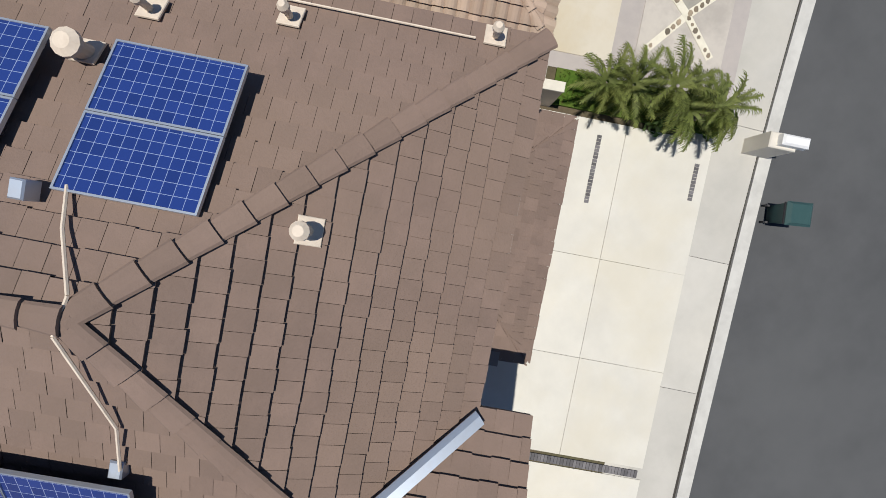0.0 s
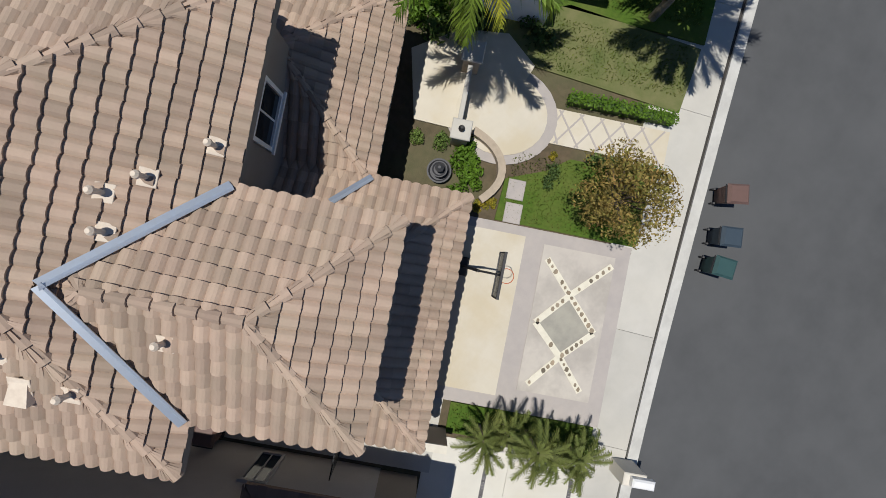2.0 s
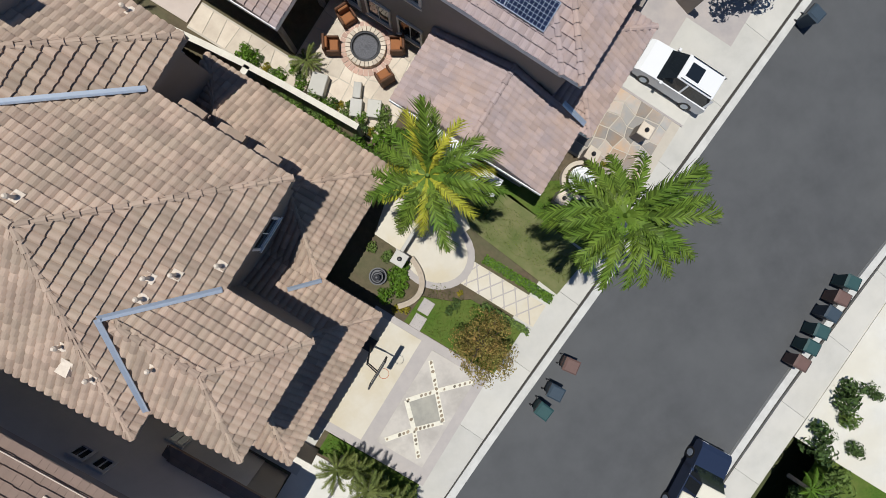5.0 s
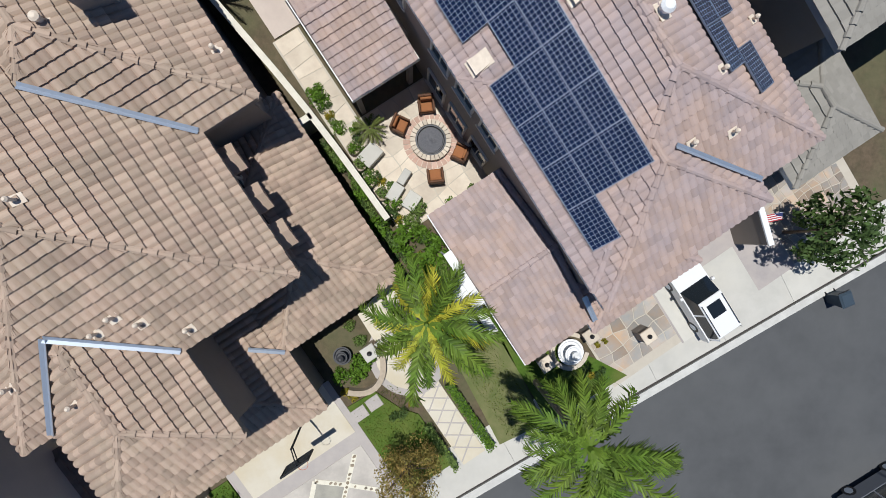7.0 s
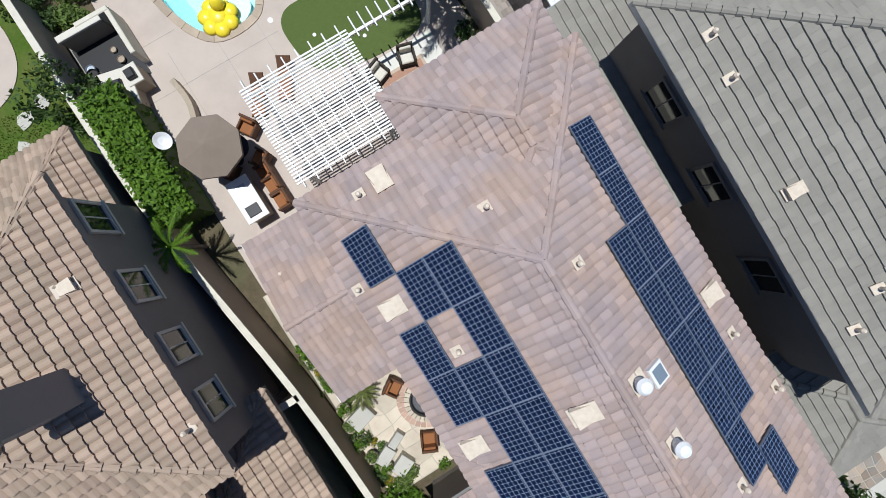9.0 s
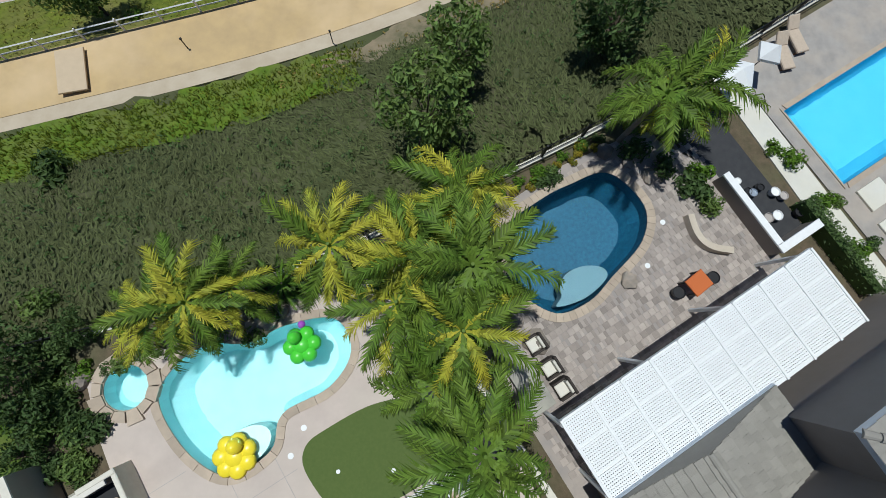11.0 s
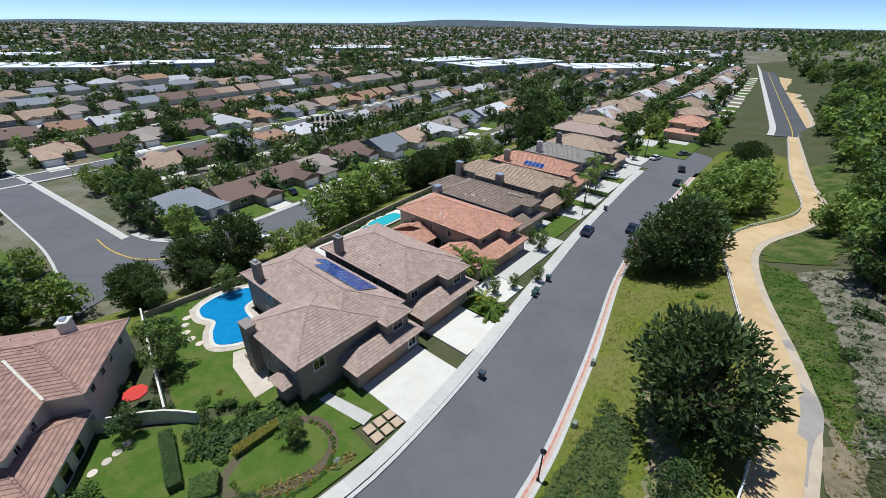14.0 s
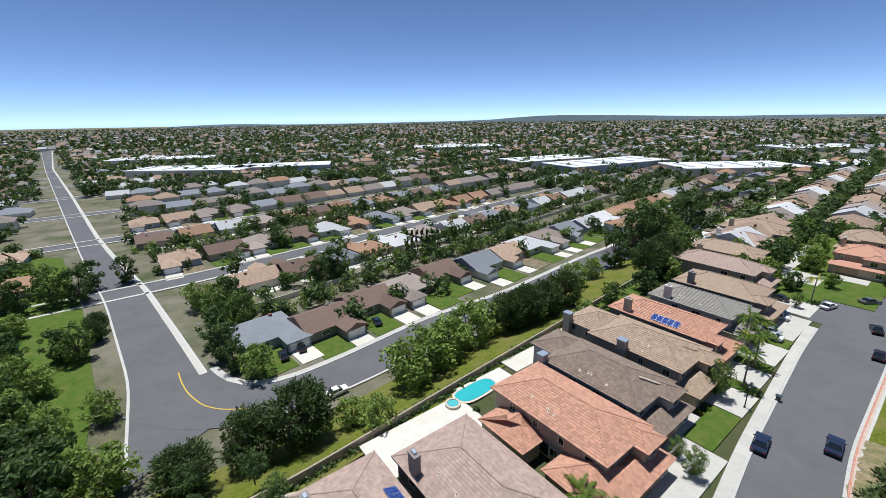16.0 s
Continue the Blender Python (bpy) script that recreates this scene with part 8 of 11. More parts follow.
for k, (u, v) in enumerate(((43.9, 7.8), (43.7, 5.2), (43.5, 2.6))):
    shrub(u, v, 0.27, "bright", 1.3, k, where="on the pale path by the pool")
for k in range(12):
    shrub(31.2 + k * 0.42, 13.6 + 0.25 * math.sin(k * 2.1), 0.25, ("yellow", "bright", "yellow")[k % 3], 0.8, k, where="in the flower bed by the fence")
for u, v, t in ((47.3, 12.5, 70), (48.5, 12.9, 75)):
    ob = thing("sun_lounger", NEAR @ pose(u, v, 0.262, 0, 0, t), "tan sun lounger beside the long pool", "sun lounger", "sun loungers")
    part("bed", Shape().bbox(-0.9, 0.45, -0.33, 0.33, 0.2, 0.32, 0.04), RUG2, ob)
    part("backrest", Shape().bbox(0, 0.7, -0.33, 0.33, 0, 0.1, 0.03, pose(0.45, 0, 0.26, 0, -32, 0)), RUG2, ob)
    for x in (-0.8, 0.4):
        part("leg", Shape().box(x - 0.03, x + 0.03, -0.3, 0.3, 0, 0.2), WICKER, ob)
umbrella(42.6, 12.6, 0.26, 1.1, 2.4, WHITE, "square white patio umbrella", sides=4)
umbrella(45.0, 12.7, 0.26, 0.7, 2.2, WHITE, "small white patio umbrella", sides=4)
for k, (x0, x1) in enumerate(((46, 60),)):
    HF = thing("house", NEAR, "neighbouring house with a grey tiled roof", "house")
    walls(HF, 46.5, 60, -18, -3.5, 0.2, 6.8, STUCCO_TAUPE)
    roof(HF, 46.0, 60.5, -18.5, -3.0, 6.8, 0.4, TILE_D, seed=51, w=0.5, h=0.4)
for k, (u0, u1, tile) in enumerate(((-40, -25, TILE_B),)):
    HG = thing("house", NEAR, "neighbouring house with a tan tiled roof", "house")
    walls(HG, -39.5, -25.5, -17, 6, 0.2, 6.8, STUCCO_TAN)
    roof(HG, -40, -25, -17.5, 6.5, 6.8, 0.4, tile, seed=52, w=0.5, h=0.4)


# ---- back fence on the crest of the slope ----
def fence_run(pts, zfun, name, label, post_h, post_gap, rails, post_mat, rail_r=0.03, pickets=0.0, kerb_mat=None, square=True):
    ob = thing(name, Matrix.Identity(4), label, "fence", "fences")
    p = resample(pts, post_gap)
    zs = zfun(p[:, 0], p[:, 1])
    lines = Shape()
    for i in range(len(p)):
        x, y, z = p[i][0], p[i][1], zs[i]
        r = 0.05 if square else 0.06
        part("post", Shape().bbox(x - r, x + r, y - r, y + r, z - 0.3, z + post_h, 0.01), post_mat, ob)
        if i + 1 < len(p):
            for h in rails:
                part("rail", Shape().tube((x, y, z + h), (p[i + 1][0], p[i + 1][1], zs[i + 1] + h), rail_r, n=4), post_mat, ob)
            if pickets:
                n = int(post_gap / pickets)
                for k in range(1, n):
                    t = k / n
                    q = Vector((x, y, z)).lerp(Vector((p[i + 1][0], p[i + 1][1], zs[i + 1])), t)
                    lines.tube(q + Vector((0, 0, rails[0])), q + Vector((0, 0, rails[-1])), 0.009, n=4, caps=False)
    if pickets:
        tagged(part("picket_infill", lines, post_mat, ob), kind="stuff")
    if kerb_mat:
        part("footing_wall", ribbon(shifted(p, -0.12), shifted(p, 0.12), zs + 0.28, thick=0.8), kerb_mat, ob)
    return ob


crest = [nw(-12, 22.2), nw(0, 20.9), nw(7.9, 19.3), nw(12.5, 17.5), nw(18.8, 16.1), nw(21.8, 15.5), nw(30.7, 14.6), nw(38, 14.0), nw(61, 14.2)]
fence_run(crest, lambda x, y: np.full(len(x), 0.15), "iron_fence", "black iron picket fence on a low cream footing", 1.45, 2.3, (0.4, 1.35), DARKMETAL, 0.022, 0.14, WALLCAP)


# ---- the slope, the trail's edges and the verge ----
def drape(a, b, rows, lift, jag=0.0, seed=1):
    """A sheet lying on the ground between two lines."""
    a, b = between(np.array(a), np.array(b))
    rng = np.random.RandomState(seed)
    n = len(a)
    pts = []
    for r in range(rows + 1):
        q = a + (b - a) * (r / rows)
        if jag and r in (0, rows):
            q = q + rng.uniform(-jag, jag, q.shape)
        z = heights(q[:, 0], q[:, 1]) + lift
        pts += [(x, y, h) for (x, y), h in zip(q, z)]
    return Shape().add(pts, [(r * n + i, r * n + i + 1, (r + 1) * n + i + 1, (r + 1) * n + i) for r in range(rows) for i in range(n - 1)])


def span_x(p, x0, x1):
    return np.array([q for q in p if x0 <= q[0] <= x1])


tl_in = resample(TRAIL_IN, 1.2)
kb_in = shifted(resample(KERB_IN, 1.2), -0.9)
solo("verge", drape(span_x(tl_in, -110, 130), span_x(kb_in, -110, 130), 10, 0.06), COVER, "bright green and yellow ground cover on the bank", "verge", kind="structure")
tl_out = resample(TRAIL_OUT, 1.0)
IVY = mat("dark_ground_cover", (0.062, 0.085, 0.022), 0.9, second=(0.09, 0.11, 0.03), scale=3.5, mix=0.9, bump=1.0, bump_scale=14, third=(0.05, 0.062, 0.02), third_scale=0.3, spec=0.15)
BARE = mat("dry_bank_earth", (0.33, 0.25, 0.15), 0.95, second=(0.17, 0.15, 0.07), scale=1.6, mix=0.95, bump=0.8, bump_scale=10, third=(0.12, 0.14, 0.05), third_scale=0.5, third_mix=0.7)
solo("verge_cover", drape(resample([(10.5, 59.6), (17.5, 64.6), (24.5, 71.4), (31.6, 77.5)], 0.6), resample([(15.5, 55.8), (22.0, 60.6), (28.0, 67.0), (32.6, 74.0)], 0.6), 8, 0.1, 0.35, 6), IVY, "dense dark green ground cover along the kerb", "ground cover", kind="structure")
solo("verge_cover", drape(resample([(18.0, 56.6), (24.2, 61.0), (30.2, 67.6), (34.6, 75.0), (36.2, 80.0)], 0.6), resample([(19.6, 54.6), (26.0, 59.2), (31.6, 65.6), (36.0, 73.0), (37.6, 79.0)], 0.6), 5, 0.11, 0.4, 7), BARE, "strip of bare tan earth on the bank", "bare earth", kind="structure")
solo("verge_cover", drape(resample([(48.0, 107.0), (54.0, 114.5), (62, 123)], 0.6), resample([(52.5, 104.0), (58.0, 111.0), (66, 119)], 0.6), 5, 0.11, 0.5, 8), BARE, "bare tan earth under the pines", "bare earth", kind="structure")
dry = mat("dry_brush_earth", (0.2, 0.165, 0.1), 0.95, second=(0.1, 0.1, 0.05), scale=1.2, mix=0.95, bump=0.9, bump_scale=8, third=(0.27, 0.21, 0.135), third_scale=0.35, third_mix=0.8)
solo("slope_edge", drape(span_x(tl_out, 6, 50), shifted(span_x(tl_out, 6, 50), -2.4), 4, 0.07, 0.6, 2), dry, "dry brush and bare earth beside the trail", "slope", kind="structure")
solo("slope_edge", drape(span_x(tl_out, -60, 9), shifted(span_x(tl_out, -60, 9), -4.5), 5, 0.07, 0.5, 3), mat("lush_slope_grass", (0.125, 0.19, 0.02), 0.95, second=(0.06, 0.11, 0.015), scale=1.3, mix=0.9, bump=1.0, bump_scale=10, third=(0.15, 0.15, 0.05), third_scale=0.3, third_mix=0.6, spec=0.1), "lush bright green grass below the trail", "slope", kind="structure")
BANKGREEN = mat("green_bank_cover", (0.06, 0.098, 0.018), 0.95, second=(0.034, 0.06, 0.013), scale=1.6, mix=0.9, bump=1.0, bump_scale=12, third=(0.17, 0.16, 0.06), third_scale=0.35, third_mix=0.6, spec=0.1)
RUBBLE = mat("grey_rubble_soil", (0.27, 0.235, 0.18), 0.95, second=(0.18, 0.16, 0.12), scale=1.1, mix=0.9, bump=1.0, bump_scale=6, third=(0.1, 0.1, 0.055), third_scale=0.35, third_mix=0.75)
rub_a, rub_b = resample([(47.5, 67.5), (54, 73.6), (60, 81), (66, 90.5), (69, 97)], 0.8), resample([(50.5, 66.5), (57.5, 71.5), (65, 79), (72, 88.5), (75.5, 96)], 0.8)
solo("slope_cover", drape(span_x(tl_out, 50, 68), rub_a, 5, 0.08, 0.3, 13), BANKGREEN, "low green plants on the bank beside the trail", "ground cover", kind="structure")
solo("slope_cover", drape(rub_a, rub_b, 6, 0.1, 0.7, 14), RUBBLE, "grey rubbly bare patch on the bank", "bare earth", kind="structure")
solo("slope_edge", drape(span_x(tl_out, 68, 130), shifted(span_x(tl_out, 68, 130), -9), 5, 0.07, 0.8, 4), BANKGREEN, "green bank beside the upper trail", "slope", kind="structure")


solo("drain", drape(shifted(span_x(tl_out, 42, 78), 0.25), shifted(span_x(tl_out, 42, 78), 2.0), 3, 0.12), mat("grey_drain_concrete", (0.33, 0.31, 0.28), 0.9, second=(0.33, 0.3, 0.26), scale=1.2, mix=0.9, third=(0.25, 0.22, 0.18), third_scale=0.4, third_mix=0.6), "shallow grey concrete drain along the trail", "drain", kind="structure")


def tufts(name, label, n, region, size, material, seed, lift=0.0, combed=None):
    """Grass tufts over a stretch of ground, too many to count; combed: the way that long blades lie."""
    rng = np.random.RandomState(seed)
    xs, ys = region(rng, n)
    zs = heights(xs, ys) + lift
    vs, fs = [], []
    for x, y, z in zip(xs, ys, zs):
        bend = 0.7 * math.sin(x * 0.21 + 1.3 * math.sin(y * 0.17)) if combed else 0
        for _ in range(2 if combed else 3):
            a, s, h = rng.uniform(0, math.tau), size * rng.uniform(0.5, 1.3), size * rng.uniform(0.6, 1.5)
            lx, ly = rng.uniform(-0.8, 0.8, 2) * h
            if combed:
                b = combed + bend + rng.normal(0, 0.75)
                lx, ly, h, a = math.cos(b) * s * 1.5, math.sin(b) * s * 1.5, size * rng.uniform(0.1, 0.55), b + 1.57
            o = len(vs)
            c, d = math.cos(a) * s * 0.22, math.sin(a) * s * 0.22
            vs += [(x - c, y - d, z - 0.05), (x + c, y + d, z - 0.05), (x + lx, y + ly, z + h - (0.15 if combed else 0) * s)]
            fs.append((o, o + 1, o + 2))
    me = bpy.data.meshes.new(name)
    me.from_pydata(vs, [], fs)
    me.materials.append(material)
    return tagged(new(name, me), label, "grass", kind="stuff")


def slope_region(rng, n):
    x, y = rng.uniform(-45, 75, n * 3), rng.uniform(5, 85, n * 3)
    d0, d1 = away(x, y, LEVELS[0])[0], away(x, y, LEVELS[1])[0]
    ok = (d0 > 0.4) & (d1 < np.where(x < 8, -4.6, -0.4 - 1.6 * (x > 8)))
    return x[ok][:n], y[ok][:n]


def verge_region(rng, n):
    x, y = rng.uniform(-50, 80, n * 4), rng.uniform(30, 125, n * 4)
    d0, d1 = away(x, y, LEVELS[2])[0], away(x, y, LEVELS[3])[0]
    ok = (d0 > 0.3) & (d1 < -1.0)
    return x[ok][:n], y[ok][:n]


def lush_region(rng, n):
    x, y = rng.uniform(-45, 10, n * 8), rng.uniform(5, 48, n * 8)
    d1 = away(x, y, LEVELS[1])[0]
    ok = (d1 < -0.2) & (d1 > -4.6)
    return x[ok][:n], y[ok][:n]


tufts("lush_grass", "lush bright green grass beside the trail", 9000, lush_region, 0.22, mat("lush_blade", (0.18, 0.235, 0.02), 0.8, island=0.5, second=(0.22, 0.23, 0.04), scale=0.5, mix=0.9, spec=0.1), 5, 0.06)
tufts("slope_grass", "rough olive grass on the hillside", 95000, slope_region, 0.26, WILDBLADE, 1, 0.03, 2.2)
tufts("verge_grass", "yellow green weeds on the bank", 16000, verge_region, 0.2, mat("weed_blade", (0.19, 0.205, 0.03), 0.85, island=0.5, second=(0.19, 0.165, 0.05), scale=0.4, mix=0.9, spec=0.1), 2)


def clumps(name, label, spots_, size, per, material, seed):
    """Small leafy plants over a stretch of ground, too many to count."""
    rng = random.Random(seed)
    sh = Shape()
    zs = heights(np.array([p[0] for p in spots_]), np.array([p[1] for p in spots_]))
    for (x, y), z in zip(spots_, zs):
        r = size * rng.uniform(0.45, 1.4)
        leaf_cloud(sh, [((x, y, z + r * 0.35), r * 0.75)], per, max(0.05, r * 0.34), rng, 0.8)
    return tagged(solo(name, sh, material, label, "plants"), kind="stuff")


def strip(a, b, n, seed):
    """Places scattered between two lines."""
    rng = np.random.RandomState(seed)
    a, b = between(np.array(a), np.array(b))
    i, t = rng.randint(0, len(a) - 1, n), rng.uniform(0.04, 0.96, (n, 1))
    w = rng.uniform(0, 1, (n, 1))
    return [tuple(p) for p in (a[i] + (a[i + 1] - a[i]) * w) * (1 - t) + (b[i] + (b[i + 1] - b[i]) * w) * t]


ivy_a, ivy_b = resample([(7.5, 58.4), (17.5, 64.6), (24.5, 71.4), (32.0, 79.0)], 0.6), resample([(14.0, 54.8), (22.0, 60.6), (28.0, 67.0), (33.0, 74.6)], 0.6)
clumps("ivy_leaves", "dense dark green ground cover along the kerb", strip(ivy_a, ivy_b, 1500, 31), 0.34, 11, LEAF_DARK, 31)
clumps("bank_weeds", "yellow green weeds scattered over the bank", strip(span_x(tl_in, -40, 66), span_x(kb_in, -44, 50), 2600, 32), 0.26, 8, mat("weed_leaf", (0.19, 0.2, 0.032), 0.8, island=0.5, second=(0.2, 0.17, 0.05), scale=0.5, mix=0.9, spec=0.1, thin=0.2), 32)
clumps("bank_weeds", "low dark weeds on the bare bank", strip(resample([(17.0, 56.4), (24.2, 61.0), (30.2, 67.6), (36.2, 80.0)], 0.6), resample([(20.5, 53.6), (27.0, 58.4), (33.0, 64.8), (40.6, 75.0)], 0.6), 420, 33), 0.36, 14, LEAF, 33)
clumps("rubble_plants", "small dark succulents in rows on the rubble", strip(rub_a, rub_b, 520, 34), 0.4, 12, LEAF_DARK, 34)
clumps("bank_plants", "low bright green plants beside the trail", strip(span_x(tl_out, 50, 68), rub_a, 700, 35), 0.34, 10, LEAF_BRIGHT, 35)
clumps("slope_weeds", "dark weeds scattered over the wild slope", strip(shifted(span_x(tl_out, -20, 60), -3.5), [nw(*p) for p in ((2, 22), (12.5, 19.0), (22, 17.0), (38, 15.5), (70, 15.5))], 900, 36), 0.3, 9, LEAF_DARK, 36)
clumps("trail_weeds", "dry weeds along the trail edge", strip(shifted(span_x(tl_out, 4, 52), -0.2), shifted(span_x(tl_out, 4, 52), -2.6), 420, 37), 0.26, 9, LEAF_RUST, 37)
rail_pts = [tuple(p) for p in upto(resample(TRAIL_IN, 2.0), 150, -80)]
fence_run(rail_pts, lambda x, y: heights(x, y) + 0.05, "rail_fence", "white two-rail fence along the riding trail", 1.15, 2.6, (0.55, 1.0), WHITE, 0.055)
for k, (x, y, s) in enumerate(((-9, 43.8, 1.35), (0.2, 47.9, 1.25), (7.9, 50.2, 1.1), (16.4, 55.3, 1.2), (17.8, 53.5, 0.85), (30.7, 65.8, 1.0), (34.5, 68.5, 0.6), (-22, 42, 0.9), (-35, 40, 1.0))):
    plant("tree", T_SLOPE[(0, 1, 0, 1, 0, 2, 0, 0, 2)[k]], pose(x, y, ground_z(x, y), 0, 0, k * 70) @ Matrix.Scale(s, 4), "young " + ("leafy", "rust tinged", "dark")[(0, 1, 0, 1, 0, 2, 0, 0, 2)[k]] + " tree on the bank above the street", "tree", "bank trees")
for k, (x, y, s) in enumerate(((16.0, 36.3, 1.1), (14.6, 31.6, 1.15), (24.4, 37.4, 1.15))):
    plant("tree", T_SLOPE[(0, 0, 2)[k]], pose(x, y, ground_z(x, y), 0, 0, 40 + k * 70) @ Matrix.Scale(s, 4), "bushy tree standing on the wild slope", "tree", "slope trees")
for k, (x, y, s, h) in enumerate(((36.0, 72.2, 1.5, 1.6), (54.5, 103.0, 1.6, 1.5), (60.5, 110.0, 1.3, 1.2), (49.6, 104.0, 1.0, 0.95), (100.0, 147.6, 1.25, 1.3), (105.5, 152.0, 1.0, 1.1))):
    plant("pine_tree", T_PINE[k % 2], pose(x, y, ground_z(x, y), 0, 0, 40 + k * 110) @ Matrix.Diagonal((s, s, h, 1)), "broad dark pine beside the riding trail", "pine tree", "trail pines")
for k, (x, y, s) in enumerate(((72, 120.5, 0.85), (77, 124, 1.15), (82, 126, 1.25), (87, 129, 1.2), (80, 131, 1.1), (85, 135, 1.15), (92, 134, 1.1), (90, 140, 1.05), (96, 139, 1.0), (74, 128, 0.9), (68, 121, 0.8), (95, 145, 0.8), (110, 157, 0.8), (115, 163, 0.7))):
    plant("tree", T_PEPPER[k % 2], pose(x, y, ground_z(x, y), 0, 0, k * 70) @ Matrix.Scale(s, 4), "feathery green pepper tree between street and trail", "tree", "trees between street and trail")
for k in range(84):
    r_ = random.Random(450 + k)
    x = 72 + 270 * r_.random() ** 1.3
    y = np.interp(x, [p[0] for p in TRAIL_OUT], [p[1] for p in TRAIL_OUT]) - (r_.uniform(9, 60) if x > 100 else r_.uniform(14, 40))
    plant("tree", (T_PEPPER + T_BIG)[k % 4] if x < 130 else T_FAR[k % 3], pose(x, float(y), ground_z(x, float(y)), 0, 0, k * 70) @ Matrix.Scale(r_.uniform(0.7, 1.3), 4), "dense green tree on the far hillside", "tree", "hillside trees")
for k, (x, y, sc) in enumerate(((89, 111.5, 1.0), (87, 104, 0.95), (97, 112, 1.1), (82, 95, 0.9), (93, 103, 1.2), (101, 107, 1.2), (84, 86, 1.0), (91, 92, 1.2), (99, 97, 1.3), (79, 78, 0.9), (90, 80, 1.2), (103, 88, 1.3))):
    plant("tree", (T_PEPPER + T_BIG)[k % 4], pose(x, y, ground_z(x, y), 0, 0, k * 70) @ Matrix.Scale(sc, 4), "dense green tree on the bank above the trail", "tree", "hillside trees")
for k in range(12):
    r_ = random.Random(520 + k)
    x = r_.uniform(-30, 75)
    y = np.interp(x, [p[0] for p in TRAIL_IN], [p[1] for p in TRAIL_IN]) + r_.uniform(1.5, 8)
    shrub(x, float(y), ground_z(x, float(y)), ("bright", "green", "dark", "green")[k % 4], r_.uniform(0.9, 2.4), k, Matrix.Identity(4), "on the bank")
for k, (x, y, s) in enumerate(((-7.5, 30.5, 2.6), (-12, 26, 2.4), (-3, 22.5, 1.8), (-16, 33.8, 2.0), (29, 53, 1.5), (31, 54.2, 1.6), (27, 50.6, 1.2), (52, 70, 2.0), (58, 78, 2.2), (66, 84, 2.6), (60, 68, 2.2))):
    shrub(x, y, ground_z(x, y), ("dark", "dark", "green", "green")[k % 4], s, k, Matrix.Identity(4), "on the wild slope")
solo("wooden_board", Shape().bbox(-0.9, 0.9, -1.6, 1.6, 0, 0.12, 0.02), mat("bleached_plywood", (0.55, 0.43, 0.29), 0.9, second=(0.48, 0.37, 0.25), scale=2), "bleached plywood sheet lying across the trail", "board", pose(-9.2, 38.2, -6.15, 0, 3, 15))
for x, y, h in ((7.85, 41.0, 1.3), (23.3, 48.5, 1.0), (-2.0, 40.3, 1.0)):
    ob = thing("trail_post", pose(x, y, ground_z(x, y), 0, 0, 20), "thin dark marker post beside the trail", "post", "trail posts")
    part("shaft", Shape().tube((0, 0, -0.2), (0.05, 0, h), 0.04, n=6), DARKMETAL, ob)
    part("cap", Shape().bbox(-0.01, 0.13, -0.06, 0.06, h, h + 0.1, 0.01), DARKMETAL, ob)


# ---- houses along the second street ----
PAD = -11.2


